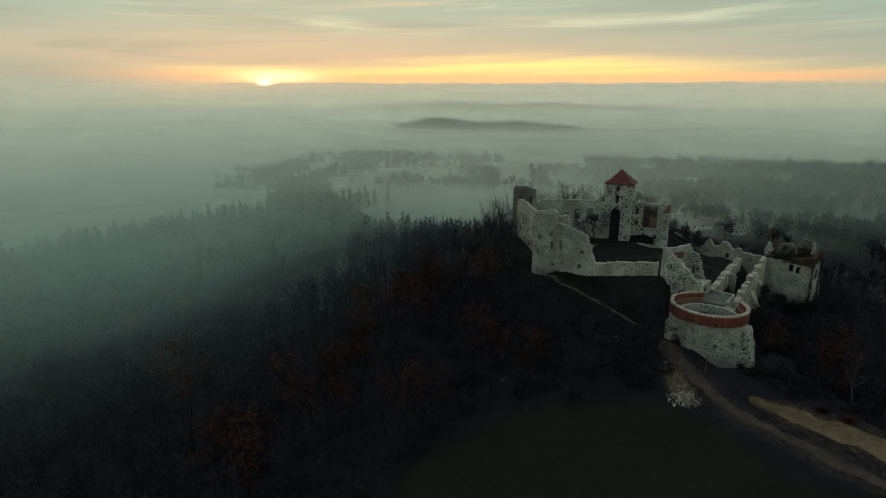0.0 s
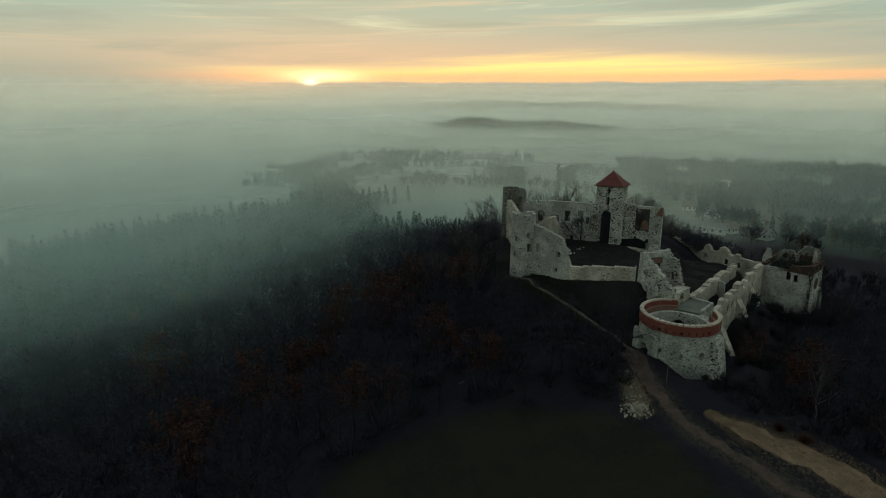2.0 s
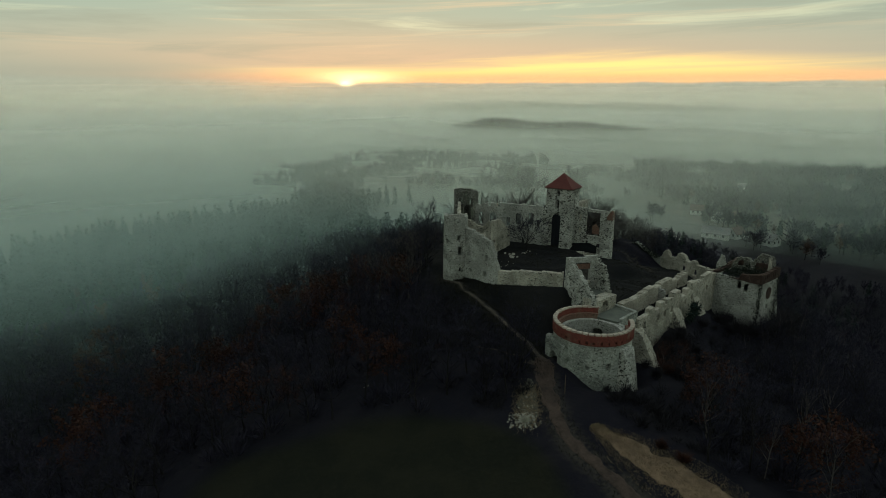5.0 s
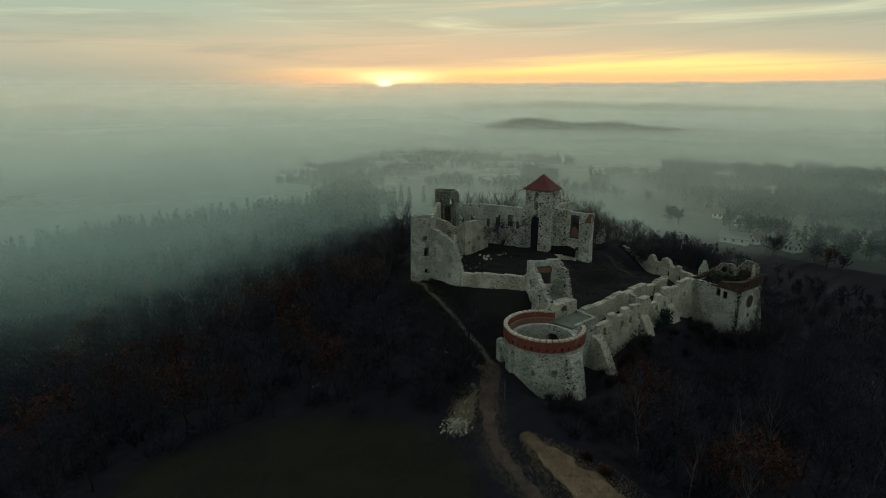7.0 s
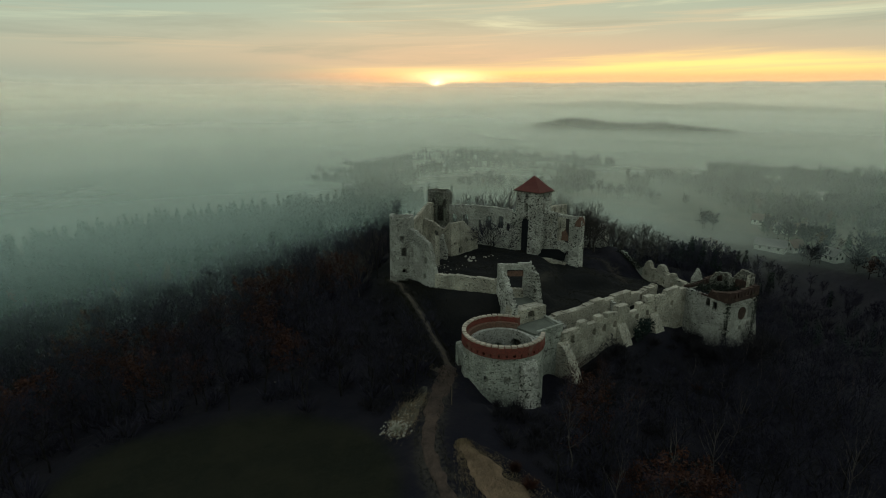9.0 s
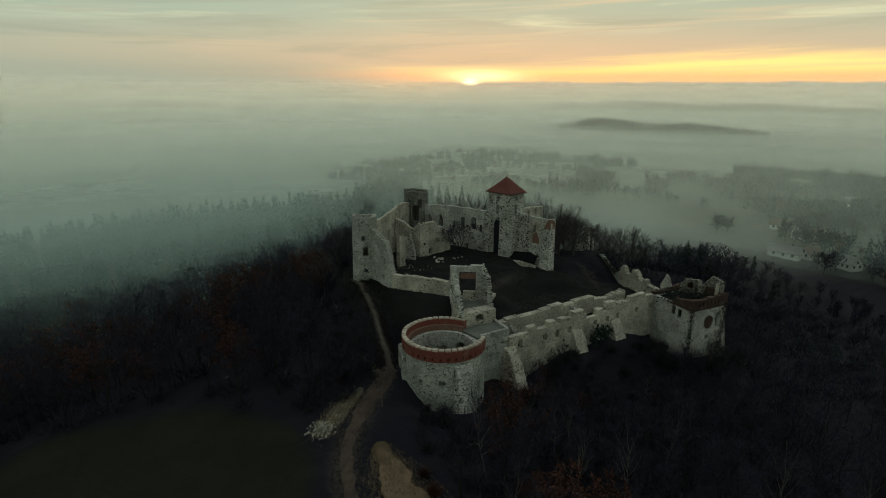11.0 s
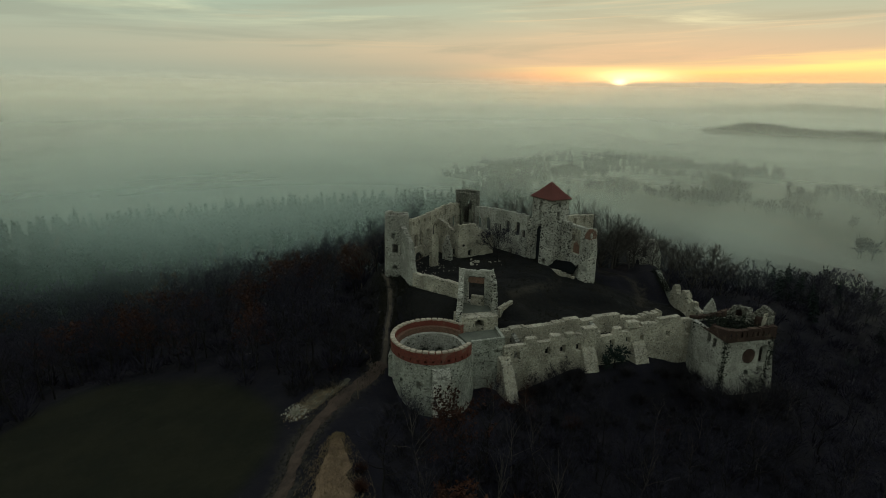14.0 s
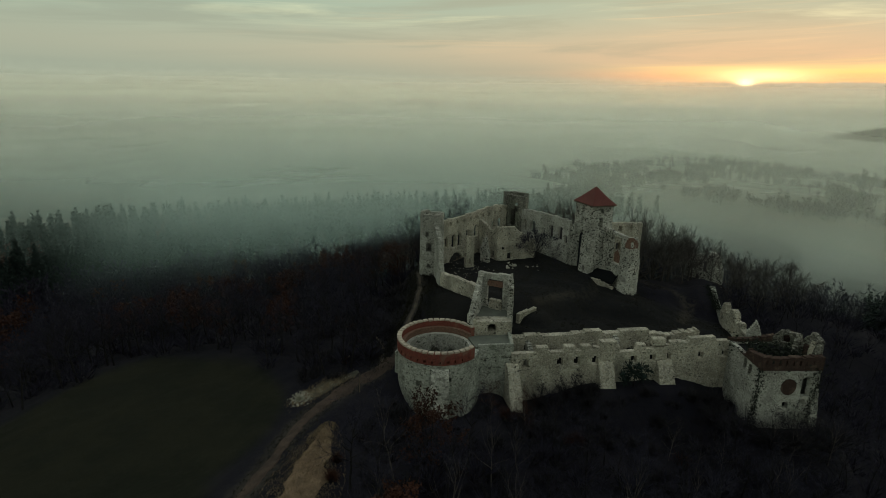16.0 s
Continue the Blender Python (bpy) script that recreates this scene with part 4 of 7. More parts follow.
def build_corner_bastion():
    root = thing("corner_bastion", "square corner bastion with dark weathered brick battlements", "tower", (-12, 173, -2))
    P = [(-18.2, 169.0), (-7.0, 167.2), (-5.83, 177.3), (-16.8, 181.0)]
    l1 = (Vector(P[1]) - Vector(P[0])).length
    l2 = (Vector(P[2]) - Vector(P[1])).length
    holes = [(6.5, 6.3, 1.0, 1.9, "rect"), (8.3, 6.1, 1.0, 1.9, "rect"), (l1 + 8.15, 3.7, 1.9, 3.7, "arch"), (l1 + 7.9, 1.9, 1.1, 1.3, "arch"), (l1 + 5.0, 1.6, 0.9, 1.2, "arch"), (l1 + l2 + 4, 5, 1.2, 2, "arch")]
    part("wall", wall_mesh("wall", P, 0.8, -4.5, [(0, 8.7), (100, 8.7)], holes, True, STONE, 0.24, 0.0, 0.02, 31, 0.06), root)
    low, high = 8.5, 11.2
    crown = [(0, 8.6), (l1 * 0.55, 8.6), (l1 * 0.62, 10.0), (l1, 10.8), (l1 + l2, 10.9), (l1 + l2 + 11.6, 10.4), (l1 + l2 + 24, 9.2)]
    part("brick_parapet", wall_mesh("brick_parapet", [(p[0] + dx, p[1] + dy) for p, (dx, dy) in zip(P, ((-0.12, -0.12), (0.12, -0.12), (0.12, 0.12), (-0.12, 0.12)))], 0.9, low, crown,
         [(l1 + 0.9 + 1.15 * k, 9.3, 0.3, 1.0, "rect") for k in range(8)], True, BRICK_DARK, 0.2, 0.3, 0.0, 32, 0.05), root, "dark red brick parapet with broken battlements")
    n = (Vector(P[2]) - Vector(P[1])).normalized()
    c = Vector(P[1]) + n * 5.05
    plug = []
    for i in range(18):
        a = 2 * math.pi * i / 18
        plug.append((c.x + n.x * 1.3 * math.cos(a), c.y + n.y * 1.3 * math.cos(a), 5.5 + 1.45 * math.sin(a)))
    side = Vector((n.y, -n.x, 0))
    front = [Vector(p) + side * 0.2 for p in plug]
    back = [Vector(p) - side * 0.3 for p in plug]
    faces = [tuple(range(18))] + [(i, i + 18, (i + 1) % 18 + 18, (i + 1) % 18) for i in range(18)]
    part("brick_plug", mesh_from("brick_plug", front + back, faces, BRICK_DARK), root, "bricked-up round opening")
    part("rubble_spike", wall_mesh("rubble_spike", [(-18.3, 172.6), (-17.2, 174.6)], 0.9, 8.4, [(0, 9.8), (0.7, 11.0), (1.2, 12.2), (1.6, 11.8), (2.3, 9.6)], [], False, STONE, 0.22, 0.4, 0.0, 33, 0.1), root, "broken stump of wall")
    part("wall_stump", wall_mesh("wall_stump", [(-16.2, 176.2), (-13.6, 178.6), (-12.0, 176.6)], 0.8, 8.4, [(0, 9.6), (1.0, 11.2), (2.6, 11.7), (4.4, 11.6), (5.2, 11.0), (6.2, 9.4)], [(2.0, 9.3, 1.3, 1.6, "arch"), (4.6, 9.2, 1.0, 1.7, "arch")], False, STONE_DARK, 0.22, 0.5, 0.0, 35, 0.1), root)
    part("wall_stump", wall_mesh("wall_stump", [(-12.6, 177.6), (-11.0, 178.9), (-7.9, 177.6), (-7.5, 176.4)], 0.8, 8.2, [(0, 9.6), (1.0, 11.4), (2.2, 12.9), (4.2, 13.2), (5.6, 13.0), (6.4, 11.6), (7.2, 10.2)], [(3.0, 9.8, 1.1, 1.6, "arch")], False, STONE_DARK, 0.22, 0.45, 0.0, 34, 0.1), root)
    part("pale_corner", wall_mesh("pale_corner", [(-7.4, 176.2), (-7.9, 177.4)], 0.6, 9.4, [(0, 11.4), (0.7, 13.0), (1.5, 11.8)], [], False, STONE_PALE, 0.2, 0.4, 0.0, 39, 0.08), root, "pale broken corner of the stump")
    e = Vector(P[2])
    part("buttress", buttress_mesh("buttress", (e.x + 1.0, e.y - 0.3), (e.x - 0.6, e.y - 0.2), 1.3, STONE, -2.6, 5.4, 38, 0.3), root, "slender stone buttress at the corner")
    part("floor", flat_mesh("floor", [(-18.0, 169.2), (-7.2, 167.5), (-6.1, 177.1), (-16.7, 180.8)], 8.3, GROUND, 0.3), root, "overgrown platform")
    back_wall = thing("rear_curtain_wall", "low ruined curtain wall with arched openings", "castle wall", (-27, 177, 3))
    part("wall", wall_mesh("wall", [(-36.4, 179.9), (-28.2, 177.5), (-18.8, 174.6)], 1.2, -0.5, [(0, 7.0), (0.5, 7.5), (0.9, 8.6), (1.5, 9.1), (2.2, 8.9), (2.9, 7.8), (3.6, 7.6), (5.0, 8.0), (5.6, 9.1), (6.6, 9.4), (7.6, 9.0), (8.4, 7.9), (9.6, 7.7), (10.2, 8.5), (11.2, 8.4), (11.6, 7.5), (15.0, 7.3), (18.4, 7.5)],
         [(1.3, 4.9, 0.9, 1.6, "arch"), (4.3, 4.9, 0.7, 1.5, "rect"), (7.6, 4.3, 1.5, 2.1, "arch"), (11.2, 4.3, 1.5, 1.9, "arch"), (14.2, 4.8, 0.8, 1.2, "rect")], False, STONE_PALE, 0.22, 0.2, 0.0, 36, 0.08), back_wall)
    part("wall", wall_mesh("wall", [(-47.4, 183.9), (-41.5, 181.6), (-36.6, 180.0)], 1.0, -1.0, [(0, 8.3), (1.2, 8.9), (3.0, 8.5), (5.0, 7.7), (7.5, 7.0), (9.5, 6.6), (12, 6.3)], [], False, STONE_MOSSY, 0.3, 0.5, 0.0, 37, 0.08), back_wall, "overgrown collapsed stretch")


build_corner_bastion()


# near-black material standing in for the shade inside the keep
SHADE_DARK = plain("tarred_boards", (0.020, 0.021, 0.026), (0.011, 0.012, 0.016), 2.0, 0.9, 0.4, 0.1, (1, 1, 0.2))


def build_keep():
    root = thing("keep_tower", "tall square stone tower with a red pyramid roof", "tower", (-55.2, 156.9, 10))
    L, F, R, K = Vector((-58.3, 153.6)), Vector((-51.6, 155.0)), Vector((-52.2, 160.3)), Vector((-58.9, 158.9))
    w = (F - L).length
    d = (R - F).length
    holes = [(3.35, 25.0, 0.9, 1.5, "rect"), (3.2, 21.6, 1.1, 2.6, "arch"), (3.05, 9.0, 3.3, 11.3, "arch"),
             (w + 2.5, 25.2, 0.75, 1.3, "rect"), (w + 2.5, 21.8, 0.95, 2.6, "rect"), (w + 3.8, 17.4, 1.2, 2.4, "arch"), (w + 4.0, 13.8, 1.15, 2.3, "rect"), (w + 0.6, 13.0, 0.9, 1.8, "rect"),
             (w - 0.9, 12.4, 0.7, 1.6, "rect"), (w + d + 3, 22, 0.9, 1.6, "arch")]
    part("wall", wall_mesh("wall", [L, F, R, K], 1.1, 7.5, [(0, 27.4), (60, 27.4)], holes, True, STONE_ROUGH, 0.24, 0.0, 0.008, 41, 0.06), root)
    # added dark panel and floor give the tall arch its deep shade
    part("gate_leaf", box_mesh("gate_leaf", (-57.43, 154.72, 7.6), (-53.43, 154.92, 20.6), SHADE_DARK, 11.8, 0.04), root, "dark panel standing for the shade inside the tall arch")
    part("floor", flat_mesh("floor", [(-57.2, 155.0), (-52.8, 155.9), (-53.4, 159.2), (-57.8, 158.2)], 20.9, SHADE_DARK, 0.4), root, "added dark floor that shades the inside of the tower")
    # projecting buttress beside the tall arch
    part("corner_pier", wall_mesh("corner_pier", [(-59.6, 152.9), (-57.2, 153.3), (-57.3, 154.4)], 1.4, 8.5, [(0, 20.6), (2, 21.6), (4, 22.2)], [], False, STONE_ROUGH, 0.26, 0.4, 0.02, 42, 0.09), root)
    part("corner_pier", wall_mesh("corner_pier", [(-53.6, 153.8), (-51.2, 154.3), (-51.3, 156.2)], 1.5, 8.5, [(0, 20.0), (2, 20.6), (5, 21.4)], [(1.6, 11.5, 0.6, 1.3, "rect")], False, STONE_ROUGH, 0.26, 0.4, 0.03, 43, 0.09), root)
    centre = (L + F + R + K) / 4
    verts, faces = [], []
    for z, grow in ((27.15, 1.14), (27.35, 1.14), (28.6, 0.72), (31.1, 0.012)):
        for c in (L, F, R, K):
            p = centre + (c - centre) * grow
            verts.append((p.x, p.y, z))
    for r in range(3):
        for i in range(4):
            a, b = r * 4 + i, r * 4 + (i + 1) % 4
            faces.append((a, b, b + 4, a + 4))
    faces += [(3, 2, 1, 0), (12, 13, 14, 15)]
    part("roof", mesh_from("roof", verts, faces, ROOF), root, "red tiled pyramid roof")
    part("finial", mesh_from("finial", [(centre.x - 0.07, centre.y, 31.0), (centre.x + 0.05, centre.y - 0.06, 31.0), (centre.x + 0.05, centre.y + 0.06, 31.0), (centre.x, centre.y, 32.0)],
         [(0, 1, 3), (1, 2, 3), (2, 0, 3), (2, 1, 0)], DARK_ROOF), root)
    for i in range(4):
        a, b = (L, F, R, K)[i], (F, R, K, L)[i]
        p0, p1 = centre + (a - centre) * 1.143, centre + (b - centre) * 1.143
        mid, way = (p0 + p1) / 2, p1 - p0
        part("eaves_board", box_mesh("eaves_board", (mid.x - way.length / 2, mid.y - 0.05, 27.02), (mid.x + way.length / 2, mid.y + 0.05, 27.22), TIMBER, math.degrees(math.atan2(way.y, way.x)), 0.01), root)


build_keep()


TARP = plain("dark_tarpaulin", (0.007, 0.008, 0.009), (0.011, 0.012, 0.013), 1.0, 1.0, 0.3, 0.0)


def post_tube(px, py, low, high, r=0.07):
    ring = [(px + r * math.cos(k * math.pi / 3), py + r * math.sin(k * math.pi / 3)) for k in range(6)]
    verts = [(a, b, low) for a, b in ring] + [(a, b, high) for a, b in ring]
    tris = []
    for k in range(6):
        m = (k + 1) % 6
        tris += [(k, m, m + 6), (k, m + 6, k + 6)]
    return verts, tris


def build_upper_castle():
    tower = thing("corner_tower", "round pale limestone corner tower with a broken top", "tower", (-59.0, 118.9, 8))
    tx, ty, tr = -59.2, 118.9, 2.75
    turn = 2 * math.pi * tr / 360
    part("wall", wall_mesh("wall", circle(tx, ty, tr, 40), 0.7, 6.5, [(0, 24.4), (3, 24.7), (8, 24.2), (12, 24.8), (17.3, 24.4)],
         [(turn * (360 + a), z, w, h, "rect") for a, z, w, h in ((-33, 19.3, 0.95, 1.1), (-24, 15.7, 1.25, 2.1), (-24, 11.8, 0.8, 1.0), (-92, 18.2, 0.7, 1.3), (-96, 14.4, 0.7, 1.3), (-50, 22.5, 0.4, 0.5), (-10, 22.6, 0.4, 0.5))],
         True, STONE, 0.24, 0.35, 0.012, 51, 0.06), tower)
    south = thing("palace_wall", "ruined palace wall stepping down, pale limestone", "ruin", (-50, 118, 9))
    part("wall", wall_mesh("wall", [(-56.6, 119.1), (-46.7, 119.1)], 1.0, 6.5, [(0, 22.1), (2.6, 21.6), (5.4, 20.7), (7.0, 20.1), (7.8, 19.6), (8.3, 18.2), (8.8, 17.8), (9.1, 15.8), (9.5, 15.2), (9.9, 14.0)],
         [(1.4, 15.7, 0.9, 2.1, "rect"), (6.7, 15.4, 1.0, 1.4, "rect"), (6.3, 11.8, 0.9, 1.2, "rect"), (2.0, 11.9, 0.6, 0.9, "rect")] + [(1.4 + 1.25 * k, 19.5 - 0.22 * k, 0.35, 0.35, "rect") for k in range(5)], False, STONE, 0.24, 0.3, 0.012, 52, 0.08), south)
    part("wall_pillar", wall_mesh("wall_pillar", [(-57.4, 127.0), (-58.4, 129.0), (-60.2, 128.2)], 0.9, 8.0, [(0, 19.3), (2.2, 18.4), (4.2, 14.0)], [(1.0, 12.0, 0.6, 1.2, "rect")], False, STONE_PALE, 0.27, 0.4, 0.0, 54, 0.09), south)
    west = thing("palace_wall", "long roofless palace wall with arched windows", "ruin", (-70, 132, 9))
    wl = math.hypot(19.4, 20.8)
    part("wall", wall_mesh("wall", [(-79.6, 142.4), (-60.2, 121.6)], -0.75, 7.0, [(0, 21.8), (5, 22.7), (10, 22.8), (14, 22.4), (20, 22.1), (wl, 22.2)],
         [(3.4, 15.8, 1.8, 3.4, "arch"), (6.6, 16.2, 1.4, 2.8, "arch"), (10.4, 16.0, 1.7, 3.0, "arch"), (14.6, 16.0, 1.7, 3.0, "arch"), (18.2, 15.4, 1.6, 3.0, "arch"), (21.7, 14.8, 1.7, 3.4, "arch"), (24.0, 14.8, 1.7, 3.4, "arch"), (26.9, 15.4, 1.0, 2.4, "arch"), (22.9, 8.4, 5.8, 4.9, "arch")]
         + [(0.6 + 2.75 * k, 20.5, 0.85, 0.85, "round") for k in range(10)], False, STONE_PALE, 0.24, 0.18, 0.0, 55, 0.06), west)
    for k in range(9):
        a, b = Vector((-79.6, 142.4)).lerp(Vector((-60.2, 121.6)), k / 9), Vector((-79.6, 142.4)).lerp(Vector((-60.2, 121.6)), (k + 0.985) / 9)
        part("string_course", wall_mesh("string_course", [a, b], -1.0, 19.6 + 0.03 * (k % 3), [(0, 20.05), (4, 20.05)], [], False, STONE_PALE, 0.3, 0.08, 0.0, 500 + k, 0.06), west)
    bars = thing("timber_gate", "dark timber gate standing in a stone arch", "gate", (-64.6, 126.2, 8.4))
    way = Vector((19.4, -20.8)).normalized()
    for k in range(4):
        c = Vector((-64.7, 126.4)) + way * (k - 1.5) * 1.25
        part("post", box_mesh("post", (c.x - 0.12, c.y - 0.12, 8.2), (c.x + 0.12, c.y + 0.12, 12.2 if k in (1, 2) else 11.2), TIMBER, 0, 0.02), bars)
    for k in range(3):
        c = Vector((-64.7, 126.4))
        part("rail", box_mesh("rail", (c.x - 2.1, c.y - 0.08, 9.0 + k * 1.05), (c.x + 2.1, c.y + 0.08, 9.3 + k * 1.05), TIMBER, -47, 0.02), bars)
    north = thing("palace_wall", "tall roofless palace wall with windows and round loopholes", "ruin", (-68, 150, 9))
    nl = math.hypot(19.0, 7.0)
    part("wall", wall_mesh("wall", [(-77.4, 146.5), (-58.8, 153.2)], -0.8, 7.0, [(0, 21.3), (8, 22.1), (14, 22.3), (nl, 22.2)],
         [(1.8, 15.6, 1.8, 3.4, "arch"), (5.4, 15.8, 2.0, 3.5, "arch"), (9.9, 15.9, 1.2, 2.4, "rect"), (13.0, 16.4, 1.7, 3.2, "rect"), (16.6, 16.7, 1.7, 3.2, "rect"), (18.7, 16.2, 1.0, 2.0, "rect"),
          (9.0, 11.4, 1.0, 1.7, "rect"), (14.4, 11.2, 1.0, 1.6, "arch"), (17.6, 9.6, 1.0, 1.9, "arch")] + [(1.7 + 2.63 * k, 20.95, 0.85, 0.85, "round") for k in range(3)],
         False, STONE, 0.24, 0.14, 0.0, 56, 0.06), north)
    ntower = thing("stair_tower", "grey stone stair tower with broken top", "tower", (-80, 145, 9))
    part("wall", wall_mesh("wall", [(-81.6, 141.7), (-77.4, 142.6), (-76.9, 146.8), (-80.4, 148.6), (-83.6, 146.0)], 1.0, 7.0, [(0, 25.3), (3, 25.0), (6, 25.1), (9, 24.6), (14, 25.0), (20, 25.2)],
         [(2.3, 21.0, 0.9, 2.0, "arch"), (6.0, 20.6, 1.2, 2.4, "arch"), (4.4, 16.8, 2.6, 4.6, "arch"), (13.2, 20.6, 1.6, 2.4, "arch"), (16.6, 21.0, 1.4, 2.2, "arch")], True, STONE_DARK, 0.25, 0.35, 0.0, 57, 0.07), ntower)
    inner = thing("partition_wall", "ruined inner partition wall with small windows", "ruin", (-65, 136, 10))
    part("wall", wall_mesh("wall", [(-70.2, 132.6), (-62.7, 135.7), (-62.9, 139.8), (-64.4, 146.0)], 0.9, 8.5, [(0, 20.3), (3.0, 19.6), (6.0, 18.2), (8.0, 19.8), (12.2, 19.9), (14, 18.4), (18.6, 15.6)],
         [(3.6, 15.6, 1.2, 2.0, "arch"), (6.3, 11.6, 1.0, 1.8, "rect"), (9.6, 13.8, 0.8, 1.0, "rect"), (11.4, 11.4, 1.0, 1.8, "rect"), (13.4, 14.4, 0.8, 1.1, "rect")], False, STONE_PALE, 0.27, 0.4, 0.0, 58, 0.08), inner)
    part("wall_stump", wall_mesh("wall_stump", [(-63.2, 131.6), (-61.0, 133.0)], 0.9, 8.5, [(0, 15.0), (1.4, 17.8), (2.6, 13.6)], [], False, STONE_ROUGH, 0.26, 0.5, 0.0, 59, 0.09), inner)
    low = thing("low_wall", "low rebuilt stone wall at the edge of the castle yard", "wall", (-40, 121.5, 10))
    part("wall", wall_mesh("wall", [(-46.8, 119.3), (-33.9, 125.3)], 1.1, 5.5, [(0, 13.8), (6, 14.3), (14.2, 14.9)], [], False, STONE_PALE, 0.27, 0.12, 0.05, 60, 0.06), low)
    wing = thing("palace_wing", "ruined palace wing with a great empty window", "ruin", (-47, 161, 9))
    part("wall", wall_mesh("wall", [(-52.0, 158.4), (-42.2, 160.1)], 0.9, 7.0, [(0, 22.1), (5, 21.9), (8.0, 21.8), (10.3, 21.9)],
         [(5.1, 14.8, 3.7, 6.3, "rect"), (1.5, 18.2, 1.1, 2.2, "arch"), (1.4, 15.0, 0.9, 1.6, "rect"), (3.6, 12.0, 0.8, 1.2, "rect"), (6.8, 11.6, 0.8, 1.2, "rect")], False, STONE_ROUGH, 0.24, 0.2, 0.0, 61, 0.07), wing)
    part("pier", wall_mesh("pier", [(-44.2, 159.3), (-41.9, 160.0), (-42.4, 162.2), (-44.5, 161.7)], 0.9, 3.0, [(0, 21.6), (2, 22.2), (4, 22.0), (7, 20.6), (9, 20.8)], [(1.0, 18.2, 0.9, 1.8, "arch")], True, STONE_ROUGH, 0.24, 0.3, 0.015, 62, 0.09), wing, "tall broken corner pier")
    part("brick_arch", wall_mesh("brick_arch", [(-43.1, 159.48), (-41.78, 159.9), (-42.3, 162.1)], 0.4, 19.6, [(0, 20.6), (0.8, 21.7), (2.4, 21.9), (3.6, 20.6)], [(2.0, 19.9, 0.9, 1.3, "arch")], False, LEDGE, 0.2, 0.4, 0.0, 65, 0.05), wing, "fragment of a worn red brick arch")
    part("brick_patch", wall_mesh("brick_patch", [(-46.9, 159.05), (-45.1, 159.36)], 0.2, 15.4, [(0, 17.6), (0.9, 18.4), (2, 16.8)], [], False, LEDGE, 0.2, 0.4, 0.0, 68, 0.05), wing, "patch of red brick beside the great window")
    part("end_wall", wall_mesh("end_wall", [(-42.5, 162.0), (-44.6, 164.2)], 0.9, 5.0, [(0, 19.8), (1.5, 18.6), (3.1, 16.4)], [(1.6, 13.4, 0.9, 1.8, "arch")], False, STONE, 0.26, 0.4, 0.0, 63, 0.08), wing)
    part("back_wall", wall_mesh("back_wall", [(-52.6, 160.6), (-54.5, 169.2)], 0.9, 6.0, [(0, 23.0), (3.0, 22.8), (6, 22.5), (8.8, 22.2)], [(2.4, 20.7, 0.8, 1.4, "rect"), (5.6, 20.6, 0.8, 1.4, "rect"), (2.2, 16.0, 1.1, 2.0, "rect"), (5.6, 15.6, 1.1, 2.2, "arch")], False, STONE_PALE, 0.24, 0.15, 0.0, 64, 0.06), wing)
    part("sill_wall", wall_mesh("sill_wall", [(-50.6, 153.6), (-44.2, 158.0)], 0.7, 6.5, [(0, 11.1), (4, 10.6), (8, 10.0)], [], False, STONE_PALE, 0.27, 0.2, 0.0, 66, 0.06), wing)
    cover = thing("canopy", "dark tarpaulin canopy over the ruined wing", "canopy", (-47, 156.5, 11))
    verts, faces = [], []
    for i in range(9):
        for j in range(7):
            u, v = i / 8, j / 6
            px = -51.7 + 6.9 * u - 1.3 * v * (1 - 0.3 * u)
            py = 154.2 + 4.0 * u + (2.7 - 0.9 * u) * v
            verts.append((px, py, 11.0 - 0.5 * u + (1.0 + 1.5 * u - 1.4 * max(0.0, u - 0.75) * 2) * v ** 0.8 - 0.1 * math.sin(u * 9) * (1 - v)))
    for i in range(8):
        for j in range(6):
            a = i * 7 + j
            faces.append((a, a + 7, a + 8, a + 1))
    sheet = mesh_from("sheet", verts, faces, TARP, True)
    ob = part("sheet", sheet, cover)
    solid = ob.modifiers.new("thickness", "SOLIDIFY")
    solid.thickness = 0.06
    for px, py in ((-50.6, 154.5), (-47.7, 156.3), (-45.0, 157.9)):
        part("pole", mesh_tris("pole", *[np.asarray(q) for q in post_tube(px, py, 8.2, 10.5)], [TIMBER]), cover)
    far = thing("gate_ruin", "overgrown fragment of a ruined gate beyond the yard", "ruin", (-63.5, 192.5, 2))
    part("wall", wall_mesh("wall", [(-66.9, 190.3), (-59.4, 193.0), (-59.9, 196.6)], 1.3, -3.0, [(0, 8.6), (1.2, 10.4), (3.0, 11.0), (4.6, 11.3), (5.6, 10.6), (6.8, 12.3), (8.0, 12.6), (9.4, 12.0), (10.6, 9.6), (11.6, 7.4)],
         [(1.6, 7.0, 0.8, 1.3, "rect"), (5.3, 6.6, 1.4, 3.4, "arch"), (3.4, 4.2, 1.2, 1.8, "arch"), (9.6, 8.2, 0.9, 1.8, "arch")], False, STONE_ROUGH, 0.3, 0.7, 0.0, 67, 0.1), far)


build_upper_castle()


